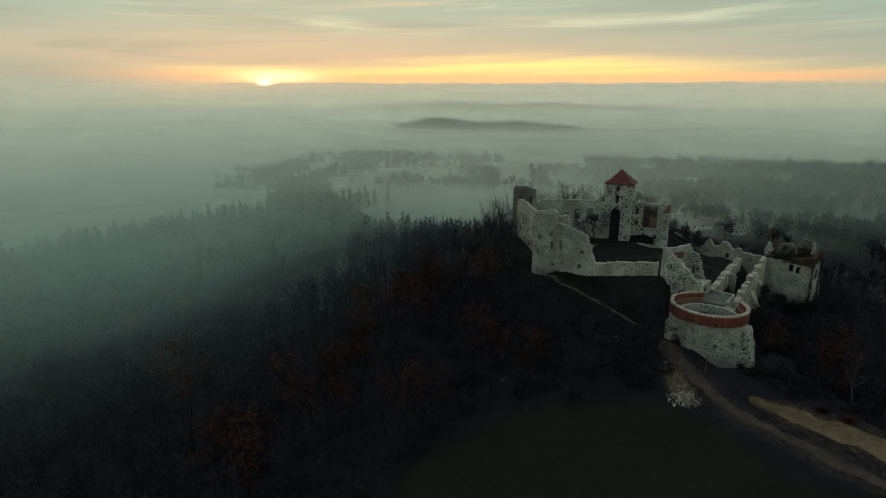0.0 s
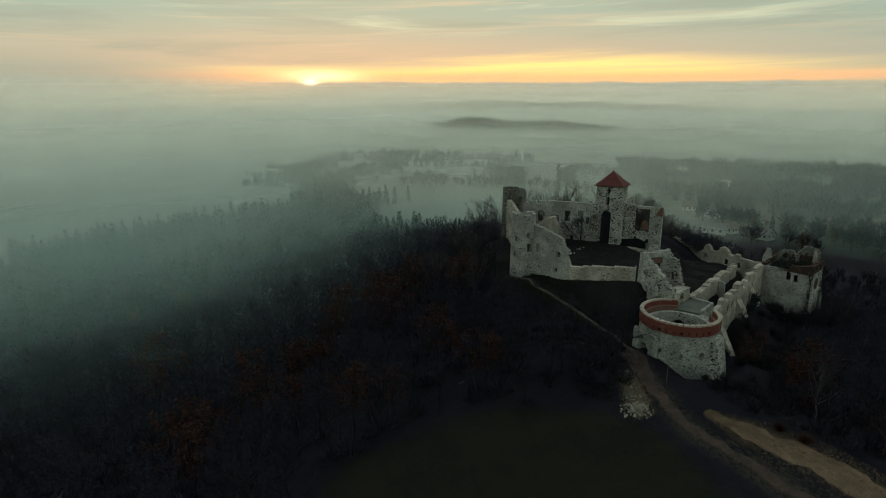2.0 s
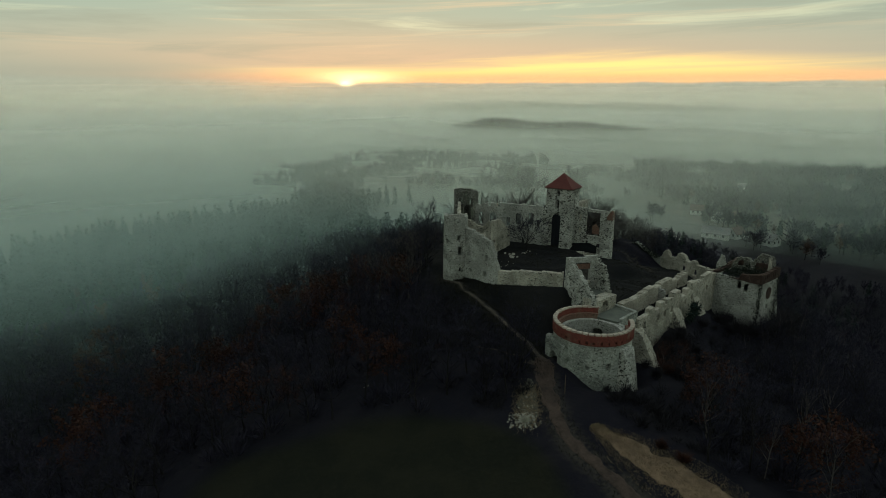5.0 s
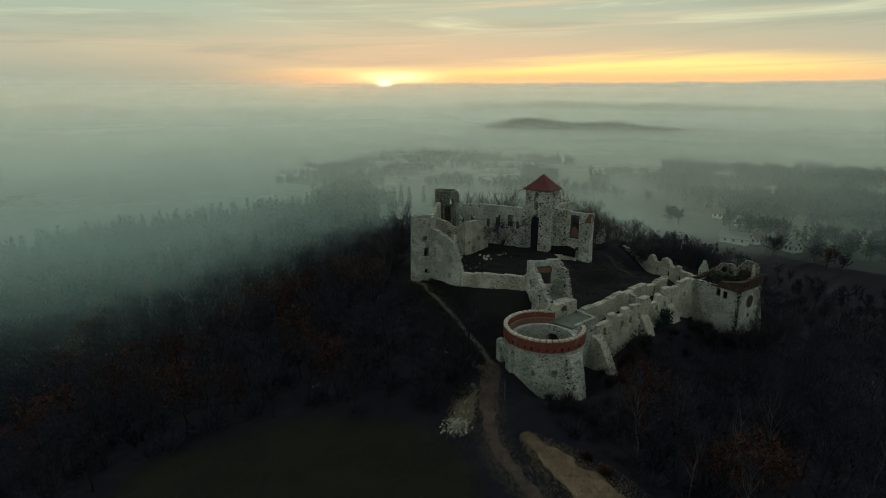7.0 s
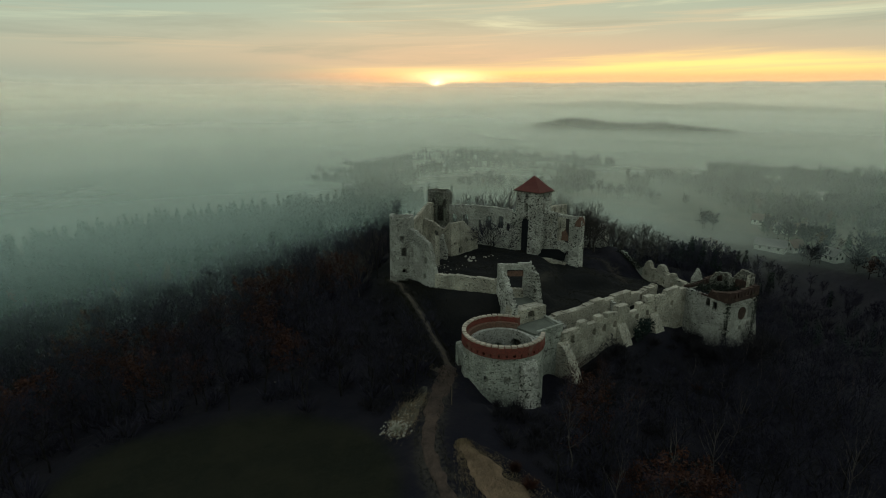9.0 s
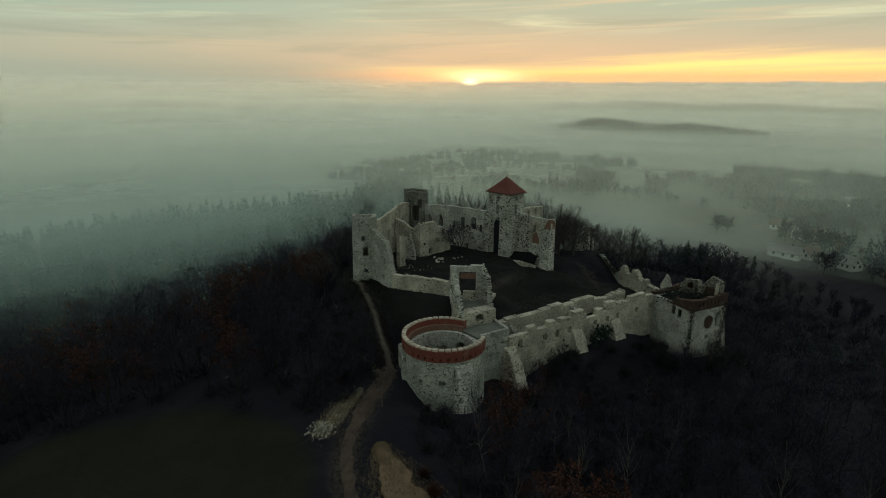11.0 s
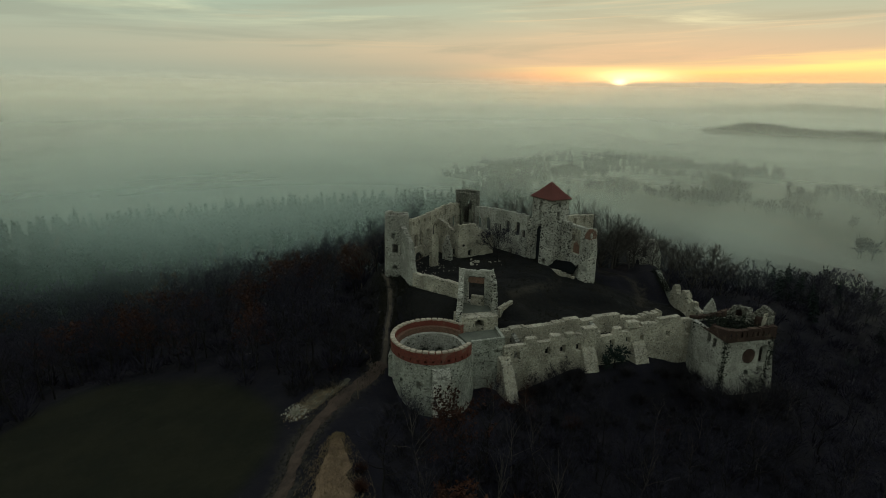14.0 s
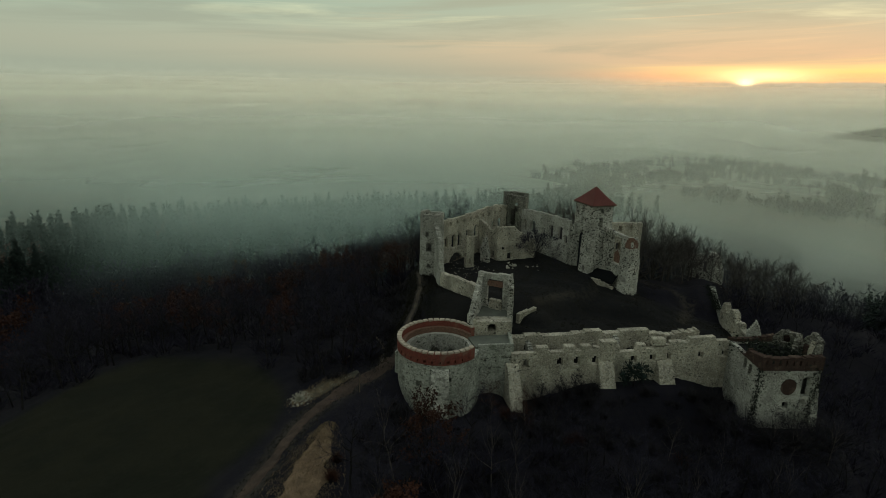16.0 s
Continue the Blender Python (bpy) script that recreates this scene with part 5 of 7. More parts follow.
# ---- trees ----
def tube(p0, p1, r0, r1, sides=3):
    p0, p1 = np.asarray(p0, float), np.asarray(p1, float)
    way = p1 - p0
    way = way / (np.linalg.norm(way) + 1e-9)
    other = np.array([0.0, 0.0, 1.0]) if abs(way[2]) < 0.9 else np.array([1.0, 0.0, 0.0])
    u = np.cross(way, other)
    u /= np.linalg.norm(u)
    v = np.cross(way, u)
    angles = np.arange(sides) * 2 * math.pi / sides
    ring = np.cos(angles)[:, None] * u + np.sin(angles)[:, None] * v
    verts = np.concatenate([p0 + ring * r0, p1 + ring * r1])
    tris = []
    for i in range(sides):
        j = (i + 1) % sides
        tris += [(i, j, j + sides), (i, j + sides, i + sides)]
    return verts, np.array(tris)


def joined(pieces):
    verts, tris, n = [], [], 0
    for v, t in pieces:
        verts.append(v)
        tris.append(t + n)
        n += len(v)
    return np.concatenate(verts), np.concatenate(tris)


def slivers(roots, ways, lengths, widths, rng):
    """Thin tapering blades, one triangle each."""
    roots, ways = np.asarray(roots), np.asarray(ways)
    ways = ways / (np.linalg.norm(ways, axis=1)[:, None] + 1e-9)
    side = np.cross(ways, rng.normal(size=ways.shape))
    side /= np.linalg.norm(side, axis=1)[:, None] + 1e-9
    w = np.asarray(widths)[:, None] / 2
    verts = np.stack([roots - side * w, roots + side * w, roots + ways * np.asarray(lengths)[:, None]], 1).reshape(-1, 3)
    return verts, np.arange(len(verts)).reshape(-1, 3)


def bare_tree(seed, high, limbs=12, subs=5, forks=4, twigs=4, leaf=0.0, spread=1.0, twig_len=0.75, twig_w=0.04, trunk_r=0.016, clear=0.26):
    """Trunk, limbs, forks and a rounded crown of fine twigs (or clinging leaves)."""
    rng = np.random.default_rng(seed)
    wood = []
    path = [np.zeros(3)]
    for i in range(5):
        path.append(path[-1] + np.array([rng.normal(0, 0.02), rng.normal(0, 0.02), 0.15]) * high)
    for i in range(5):
        wood.append(tube(path[i] - (np.array([0, 0, 0.6]) if i == 0 else 0), path[i + 1], high * trunk_r * (1 - i * 0.17), high * trunk_r * (1 - (i + 1) * 0.17), 5))
    zs = [p[2] for p in path]

    def turned(way, amount, up):
        out = way + rng.normal(0, amount, 3) + np.array([0, 0, up])
        return out / np.linalg.norm(out)

    thin_a, thin_w, thin_l, thin_r = [], [], [], []
    for k in range(limbs):
        f = clear + (0.76 - clear) * (k + rng.random() * 0.8) / limbs
        z = f * high
        base = np.array([np.interp(z, zs, [p[0] for p in path]), np.interp(z, zs, [p[1] for p in path]), min(z, zs[-1])])
        a = k * 2.4 + rng.normal(0, 0.35)
        t = (f - clear) / (0.76 - clear)
        rise = 0.35 + 1.5 * t + rng.uniform(-0.15, 0.25)
        way = np.array([math.cos(a) * spread, math.sin(a) * spread, rise])
        way /= np.linalg.norm(way)
        length = high * (0.36 - 0.06 * t) * rng.uniform(0.85, 1.15)
        p, r = base, high * trunk_r * (0.55 - 0.2 * t)
        points = []
        for s in range(3):
            q = p + way * length / 3
            wood.append(tube(p, q, r, r * 0.6))
            points.append((p, q, way, r))
            way = turned(way, 0.14, 0.10)
            p, r = q, r * 0.6
        for j in range(subs):
            p0, p1, w0, r0 = points[min(2, int(3 * (0.25 + 0.75 * (j + rng.random()) / subs)))]
            e = p0 + (p1 - p0) * rng.random()
            bw = turned(w0, 0.5, 0.1)
            bl = length * rng.uniform(0.28, 0.45)
            e2 = e + bw * bl
            wood.append(tube(e, e2, r0 * 0.4, r0 * 0.12))
            for n in range(forks):
                c = e + (e2 - e) * (0.25 + 0.75 * rng.random())
                cw = turned(bw, 0.5, 0.08)
                cl = bl * rng.uniform(0.4, 0.65)
                thin_a.append(c)
                thin_w.append(cw)
                thin_l.append(cl)
                thin_r.append(0.055)
    thin_a, thin_w, thin_l = np.array(thin_a), np.array(thin_w), np.array(thin_l)
    trunk = joined(wood)
    count = len(thin_a) * twigs
    pick = np.repeat(np.arange(len(thin_a)), twigs)
    roots = thin_a[pick] + thin_w[pick] * (thin_l[pick] * (0.2 + 0.8 * rng.random(count)))[:, None]
    ways = thin_w[pick] + rng.normal(0, 0.5, (count, 3))
    if leaf:
        roots = roots + rng.normal(0, 0.3, roots.shape)
        fine = slivers(roots, rng.normal(0, 1, (count, 3)), rng.uniform(0.6, 1.3, count) * leaf, rng.uniform(0.7, 1.2, count) * leaf, rng)
    else:
        fine = slivers(roots, ways, rng.uniform(0.5, 1.4, count) * twig_len, rng.uniform(0.7, 1.3, count) * twig_w, rng)
    crown = joined([slivers(thin_a, thin_w, thin_l, np.full(len(thin_a), max(0.05, twig_w)), rng), fine])
    return trunk, crown


def fan_tree(seed, high, limbs=6, levels=4, wide=0.5, twig_w=0.05, trunk_r=0.018, fork=0.28):
    """An old broad tree: the trunk parts low into limbs that fork again and again into a rounded fan of twigs."""
    rng = np.random.default_rng(seed)
    wood, roots, ways, lengths, widths = [], [], [], [], []
    top = np.array([rng.normal(0, 0.02), rng.normal(0, 0.02), fork]) * high
    wood.append(tube((0, 0, -0.6), top, high * trunk_r, high * trunk_r * 0.75, 6))

    def grow(base, way, length, r, level):
        tip = base + way * length
        if level >= 2:
            wood.append(tube(base, tip, r, r * 0.62, 4 if level > 2 else 3))
        else:
            roots.append(base)
            ways.append(way)
            lengths.append(length * (0.85 if level == 0 else 1.1))
            widths.append(max(twig_w, r * 1.6))
        if level == 0:
            return
        for k in range((5, 5, 4, 3, 3, 3)[level]):
            out = way + rng.normal(0, 0.4, 3) + np.array([0, 0, 0.06])
            out /= np.linalg.norm(out)
            start = base + way * length * (1.0 if k < 2 else rng.uniform(0.45, 0.9))
            grow(start, out, length * rng.uniform(0.62, 0.82), r * 0.6, level - 1)

    for k in range(limbs):
        a = k * 6.283 / limbs + rng.normal(0, 0.25)
        lean = wide * (0.35 + 0.75 * ((k * 0.618) % 1))
        way = np.array([math.cos(a) * lean, math.sin(a) * lean, 1.0 - 0.35 * lean])
        way /= np.linalg.norm(way)
        grow(top * rng.uniform(0.8, 1.0), way, high * rng.uniform(0.22, 0.28), high * trunk_r * 0.5, levels)
    grow(top, np.array([0.05, 0.0, 1.0]), high * 0.25, high * trunk_r * 0.6, levels)
    return joined(wood), slivers(roots, ways, lengths, widths, rng)


def spruce(seed, high, whorls=16, arms=9):
    rng = np.random.default_rng(seed)
    trunk = tube((0, 0, -0.5), (0, 0, high * 0.96), high * 0.014, 0.03, 5)
    roots, ways, lengths, widths = [], [], [], []
    for i in range(whorls):
        f = (i + rng.random() * 0.5) / whorls
        z = high * (0.10 + 0.88 * f)
        reach = high * 0.19 * (1 - f) ** 0.8 + 0.25
        for k in range(arms):
            a = rng.random() * 6.283
            for t in (0.0, 0.45):
                roots.append((math.cos(a) * reach * t, math.sin(a) * reach * t, z - 0.15 * reach * t + rng.normal(0, 0.1)))
                ways.append((math.cos(a) + rng.normal(0, 0.2), math.sin(a) + rng.normal(0, 0.2), -0.35 + rng.normal(0, 0.15)))
                lengths.append(reach * rng.uniform(0.5, 0.75))
                widths.append(rng.uniform(0.35, 0.7) * (0.6 + reach * 0.25))
    return trunk, slivers(roots, ways, lengths, widths, rng)


def lumps(rng, middles, radius):
    """Dense bunches of needles: small uneven masses that the outer tufts grow through."""
    bm = bmesh.new()
    bmesh.ops.create_icosphere(bm, subdivisions=1, radius=1.0)
    ball = np.array([v.co[:] for v in bm.verts])
    tris = np.array([[v.index for v in f.verts] for f in bm.faces])
    bm.free()
    return joined([(ball * rng.uniform(0.5, 1.2, len(ball))[:, None] * radius * rng.uniform(0.7, 1.15) * np.array([1, 1, 0.85]) + m, tris) for m in middles])


def far_spruce(seed, high, tiers=8, arms=7, girth=0.17):
    """A conifer: stem and tiers of drooping boughs that narrow to a spire."""
    rng = np.random.default_rng(seed)
    trunk = tube((0, 0, -1), (0, 0, high * 0.97), high * 0.016, 0.05, 3)
    roots, ways, lengths, widths = [], [], [], []
    for i in range(tiers):
        f = i / tiers
        reach = high * girth * (1 - f) ** 0.85 * rng.uniform(0.8, 1.15) + 0.35
        turn = rng.random() * 6.283
        for k in range(arms):
            a = turn + k * 6.283 / arms + rng.normal(0, 0.15)
            r = reach * rng.uniform(0.7, 1.2)
            z = high * (0.16 + 0.82 * f) + rng.normal(0, 0.02) * high
            # broad at the stem, pointed outward and down
            roots.append((0.0, 0.0, z))
            ways.append((math.cos(a), math.sin(a), -0.55 - 0.5 * f))
            lengths.append(r * 1.2)
            widths.append(r * 0.95)
            roots.append((math.cos(a) * r * 0.25, math.sin(a) * r * 0.25, z - 0.6))
            ways.append((math.cos(a + 0.4), math.sin(a + 0.4), 0.9))
            lengths.append(high * 0.12)
            widths.append(r * 0.7)
    return trunk, slivers(roots, ways, lengths, widths, rng)


def far_tree(seed, high, count=96, size=1.0, leafy=False):
    """A leafless crown seen from afar: stem, limbs that fan out, and a ragged fringe of twigs."""
    rng = np.random.default_rng(seed)
    trunk = tube((0, 0, -1), (0, 0, high * 0.55), high * 0.02, high * 0.01, 3)
    n = count // 4
    a = np.arange(n) * 2.4 + rng.normal(0, 0.3, n)
    f = (np.arange(n) + 0.5) / n
    rise = 0.55 + 1.6 * f
    ways = np.stack([np.cos(a), np.sin(a), rise], 1)
    ways /= np.linalg.norm(ways, axis=1)[:, None]
    roots = np.stack([0 * a, 0 * a, high * (0.22 + 0.34 * f)], 1)
    lengths = high * rng.uniform(0.30, 0.46, n)
    limbs = slivers(roots, ways, lengths, np.full(n, 0.03 * high), rng)
    m = count - n
    pick = rng.integers(0, n, m)
    base = roots[pick] + ways[pick] * (lengths[pick] * rng.uniform(0.35, 0.95, m))[:, None]
    out = ways[pick] * 0.8 + rng.normal(0, 0.55, (m, 3)) + np.array([0, 0, 0.25])
    if leafy:
        base, out = base + rng.normal(0, 0.35, base.shape), rng.normal(0, 1, (m, 3))
    fringe = slivers(base, out, rng.uniform(0.9, 2.0, m) * size * (0.7 if leafy else 1.0), rng.uniform(0.35, 0.8, m) * size, rng)
    return trunk, joined([limbs, fringe])


def tree_thing(name, label, trunk, crown, bark, leaves, group):
    root = thing(name, label, "tree", (0, 0, 0), group)
    part("trunk", mesh_tris("trunk", *trunk, [bark]), root)
    part("crown", mesh_tris("crown", *crown, [leaves]), root)
    return root


def all_z(x, y):
    return height(x, y) + 0.6 * bumps(x, y)


FOOTPRINTS = [((-70, 141), (-54, 131), 13.5), ((-62, 121), (-46, 119.5), 3.6), ((-80, 145), (-62, 152), 8.0), ((-60, 138), (-45, 128), 13.0), ((-58, 116), (-40, 112), 3.0), ((-58, 150), (-44, 162), 12.0), ((-40, 126), (-30, 170), 14.0), ((-46, 160), (-36, 176), 9.0), ((-50, 172), (-46, 180), 7.0), ((-50, 170), (-53, 182), 8.0), ((-57, 185), (-62, 189), 6.0), ((-47, 184), (-36, 180), 2.6), ((-19, 128), (-18, 170), 5.0), ((-21, 115.5), (-21, 115), 11.0), ((-12, 110), (-11, 120), 7.5), ((-11, 174), (-12, 175), 11.5)]


def open_ground(x, y):
    """How far (0..1) a place is free of trees."""
    free = step(meadow_mask(x, y), 0.0, 0.35)
    rd, _ = lerp_line(x, y, ROAD)
    free = np.maximum(free, (rd < 4.5) * 1.0)
    td, _ = lerp_line(x, y, TRAIL)
    free = np.maximum(free, (td < 4.0) * 1.0)
    pd, _ = lerp_line(x, y, [(-8, 96, 0), (9, 92.5, 0), (28, 86, 0)])
    free = np.maximum(free, (pd < 6.5) * 1.0)
    for (ax, ay), (bx, by), r in FOOTPRINTS:
        d, _ = lerp_line(x, y, [(ax, ay, 0), (bx + 0.01, by, 0)])
        free = np.maximum(free, (d < r) * 1.0)
    free = np.maximum(free, (np.hypot((x + 185) / 1.3, y - 290) < 72) * 1.0)
    # clear strip in front of the curtain wall, and between track and bastion
    d, _ = lerp_line(x, y, [(-14, 128, 0), (-12, 168, 0)])
    free = np.maximum(free, (d < 9.0) * 1.0)
    d, _ = lerp_line(x, y, [(-20, 104, 0), (-8, 108, 0)])
    free = np.maximum(free, (d < 7.0) * 1.0)
    d, _ = lerp_line(x, y, [(-62, 108, 0), (-34, 104, 0)])
    free = np.maximum(free, (d < 2.0) * 1.0)
    return free


def wave(x, y, k, seed):
    return np.sin(x * k + seed) * np.sin(y * k * 1.17 + seed * 2.3) + 0.6 * np.sin((x + y) * k * 1.9 + seed * 3.1) * np.sin((x - 0.6 * y) * k * 2.3 + seed)


def scatter(x0, x1, y0, y1, spacing, seed):
    rng = np.random.default_rng(seed)
    xs, ys = np.meshgrid(np.arange(x0, x1, spacing), np.arange(y0, y1, spacing), indexing="ij")
    xs = xs.ravel() + rng.uniform(-0.45, 0.45, xs.size) * spacing
    ys = ys.ravel() + rng.uniform(-0.45, 0.45, ys.size) * spacing
    return xs, ys, rng


def planted(name, label, kinds, x, y, z, scale, which, rng, mats):
    """One object of many trees. kinds: (trunk, crown, bark slot, leaf slot)."""
    verts, tris, slots, n = [], [], [], 0
    for k, (trunk, crown, sb, sl) in enumerate(kinds):
        sel = np.nonzero(which == k)[0]
        if not len(sel):
            continue
        v = np.concatenate([trunk[0], crown[0]])
        t = np.concatenate([trunk[1], crown[1] + len(trunk[0])])
        m = np.concatenate([np.full(len(trunk[1]), sb), np.full(len(crown[1]), sl)])
        a = rng.random(len(sel)) * 6.283
        c, s = np.cos(a)[:, None], np.sin(a)[:, None]
        sc = scale[sel][:, None]
        px = (v[None, :, 0] * c - v[None, :, 1] * s) * sc + x[sel][:, None]
        py = (v[None, :, 0] * s + v[None, :, 1] * c) * sc + y[sel][:, None]
        pz = v[None, :, 2] * sc + z[sel][:, None]
        verts.append(np.stack([px, py, pz], -1).reshape(-1, 3))
        offs = (np.arange(len(sel)) * len(v))[:, None, None] + n
        tris.append((t[None] + offs).reshape(-1, 3))
        slots.append(np.tile(m, len(sel)))
        n += len(v) * len(sel)
    data = mesh_tris(name, np.concatenate(verts), np.concatenate(tris), mats, np.concatenate(slots))
    return tagged(new(name, data), label, "forest", kind="stuff")


def build_woods():
    x, y, rng = scatter(-360, 45, -150, 330, 5.6, 11)
    keep = (open_ground(x, y) < 0.5) & (np.hypot(x + 40, y - 120) < 300)
    keep &= ~((y < 20) & (x > -60)) & ~((y < 60) & (x > 5))
    x, y = x[keep], y[keep]
    z = all_z(x, y)
    near = np.hypot(x + 12, y - 100)
    order = np.argsort(near)
    x, y, z, near = x[order], y[order], z[order], near[order]
    wall_side = np.minimum(lerp_line(x, y, [(-17, 128, 0), (-17, 170, 0), (-5, 178, 0)])[0] / 34.0, 1.0)
    scale = rng.uniform(0.75, 1.15, len(x)) * (0.62 + 0.38 * wall_side) * (1 - 0.3 * step(y, 175, 210) * step(x, -110, -60)) * (1 - 0.25 * step(y, 205, 235) * step(x, -58, -40))
    warm = sum(np.exp(-((x - a) ** 2 + (y - b) ** 2) / 260.0) for a, b in ((-104, 90), (-78, 101), (-76, 80), (-121, 80), (-90, 97), (-61, 66), (-112, 55), (-84, 58)))
    russet = wave(x, y, 0.035, 2.0) + 1.0 * warm + rng.normal(0, 0.5, len(x)) - 1.2 * step(y, 120, 150) + 1.1 * step(x, -14, -4) * step(wave(x, y, 0.06, 8.0), 0.2, 0.9) > 1.25
    birch = (x > -12) & (y > 100) & (rng.random(len(x)) < 0.22)
    dark = (wave(x, y, 0.02, 5.0) + rng.normal(0, 0.3, len(x)) > 1.0) & (np.hypot(x + 40, y - 120) > 120)
    masters = [tree_thing("bare_tree", "bare dark brown deciduous tree on the castle slope", *bare_tree(100 + i, 11.5 + i * 0.8, 12, 5, 4, 4), BARK, TWIG, "trees on the slope") for i in range(4)]
    russets = [tree_thing("russet_tree", "deciduous tree with clinging russet autumn leaves", *bare_tree(200 + i, 11.0 + i, 11, 5, 4, 4, 0.36), BARK, RUSSET, "trees on the slope") for i in range(2)]
    birches = [tree_thing("birch_tree", "slender leafless birch with a pale trunk", *bare_tree(300 + i, 12.0 + i, 11, 4, 4, 4, 0.0, 0.6, 0.8, 0.035, 0.010), BIRCH, TWIG, "trees on the slope") for i in range(2)]
    used = set()
    count = 280
    for i in range(count):
        pool = birches if birch[i] else russets if russet[i] else masters
        ob = pool[rng.integers(len(pool))]
        m = Matrix.Translation((x[i], y[i], z[i] - 0.1)) @ Matrix.Rotation(rng.random() * 6.28, 4, "Z") @ Matrix.Scale(float(scale[i]), 4)
        if ob.name not in used:
            used.add(ob.name)
            ob.matrix_basis = m
        else:
            copy = copy_thing(ob, Matrix.Identity(4))
            copy.matrix_basis = m
    mats = [BARK, TWIG, RUSSET, NEEDLE, BIRCH]
    rest = np.arange(count, len(x))
    close = (y > 150) & (x > -125) & (np.hypot(x + 40, y - 120) < 170)
    mid = rest[(near[rest] < 150) | close[rest]]
    outer = rest[(near[rest] >= 150) & ~close[rest]]
    outer = outer[(rng.random(len(outer)) < 0.75) | ((y[outer] < 150) | (x[outer] < -140))]
    scale = np.where(near >= 150, scale * np.where((y < 150) | (x < -140), 1.05, 1.0), scale)
    kinds = [(*bare_tree(400 + i, 11.5 + i, 8, 4, 3, 4, 0.0, 1.0, 0.75, 0.13), 0, 1) for i in range(3)] + [(*bare_tree(410, 11.5, 8, 4, 3, 4, 0.55), 0, 2), (*spruce(420, 14, 12, 6), 0, 3), (*bare_tree(430, 12.5, 7, 3, 3, 4, 0.0, 0.6, 0.9, 0.07, 0.010), 4, 1)]
    which = np.where(birch, 5, np.where(dark, 4, np.where(russet, 3, rng.integers(0, 3, len(x)))))
    planted("slope_forest", "dark leafless forest covering the castle hill", kinds, x[mid], y[mid], z[mid], scale[mid], which[mid], rng, mats)
    under = np.concatenate([np.arange(0, count), mid])
    under = under[rng.random(len(under)) < 0.85]
    ux, uy = x[under] + rng.uniform(-3, 3, len(under)), y[under] + rng.uniform(-3, 3, len(under))
    fine = open_ground(ux, uy) < 0.5
    ux, uy = ux[fine], uy[fine]
    shrub_kinds = []
    for q in range(3):
        r2 = np.random.default_rng(440 + q)
        n2 = 70
        a2 = r2.random(n2) * 6.283
        out = r2.random(n2) ** 0.6
        roots = np.stack([np.cos(a2) * out * 1.6, np.sin(a2) * out * 1.6, r2.uniform(0, 1.6, n2)], 1)
        ways = np.stack([np.cos(a2) * out, np.sin(a2) * out, r2.uniform(0.6, 1.4, n2)], 1)
        shrub_kinds.append((tube((0, 0, -0.3), (0, 0, 1.0), 0.05, 0.03, 3), slivers(roots, ways, r2.uniform(0.8, 2.2, n2), r2.uniform(0.12, 0.3, n2), r2), 0, 1))
    planted("undergrowth", "dark leafless undergrowth below the forest trees", shrub_kinds, ux, uy, all_z(ux, uy), rng.uniform(0.7, 1.4, len(ux)), rng.integers(0, 3, len(ux)), rng, mats)
    conifers = step(-x, 150, 215) * 0.75 + 0.25 * step(np.hypot(x + 40, y - 120), 130, 180)
    spire = (wave(x, y, 0.018, 5.0) + rng.normal(0, 0.45, len(x)) < 3.2 * conifers - 1.2) & ~russet
    which = np.where(spire, rng.integers(4, 6, len(x)), np.where(russet, 3, rng.integers(0, 3, len(x))))
    bx, by, r3 = scatter(-64, 14, 92, 178, 2.1, 61)
    rd, _ = lerp_line(bx, by, ROAD)
    td, _ = lerp_line(bx, by, TRAIL)
    sd, _ = lerp_line(bx, by, [(-9, 96.4, 0), (4, 94.8, 0), (28, 86, 0)])
    east = (bx > -13.5) & (by > 101)
    south = (by < 108 + 0.12 * (-22 - bx)) & (bx < -22)
    fine = (east | south) & (rd > 3.2) & (td > 2.2) & (sd > 6.0) & (meadow_mask(bx, by) < 0.3) & (np.hypot(bx + 20.75, by - 115.5) > np.where(bx > -16, 13.5, 9.5)) & (wave(bx, by, 0.21, 3.0) + r3.normal(0, 0.5, len(bx)) > -0.35)
    fine &= ~((bx < -4) & (by > 165.5))
    bx, by = bx[fine], by[fine]
    low_kinds = [(k[0], k[1], 1, 1) for k in shrub_kinds] + [(shrub_kinds[0][0], shrub_kinds[0][1], 1, 2)]
    pick = np.where(r3.random(len(bx)) < 0.03, 3, r3.integers(0, 3, len(bx)))
    planted("brambles", "dark tangled brambles on the open slope", low_kinds, bx, by, all_z(bx, by) - 0.1, r3.uniform(0.35, 0.85, len(bx)), pick, r3, [BARK, DRY_TWIG, RUSSET])
    kinds = [(*far_tree(500 + i, 11.5 + i, 120, 1.0), 0, 1) for i in range(3)] + [(*far_tree(510, 11.5, 110, 0.9, True), 0, 2), (*far_spruce(520, 13.5), 0, 3), (*far_spruce(521, 15.5, 9, 7, 0.15), 0, 3)]
    left = outer
    planted("outer_forest", "dark mixed forest on the lower slopes", kinds, x[left], y[left], z[left], scale[left], which[left], rng, mats)


build_woods()


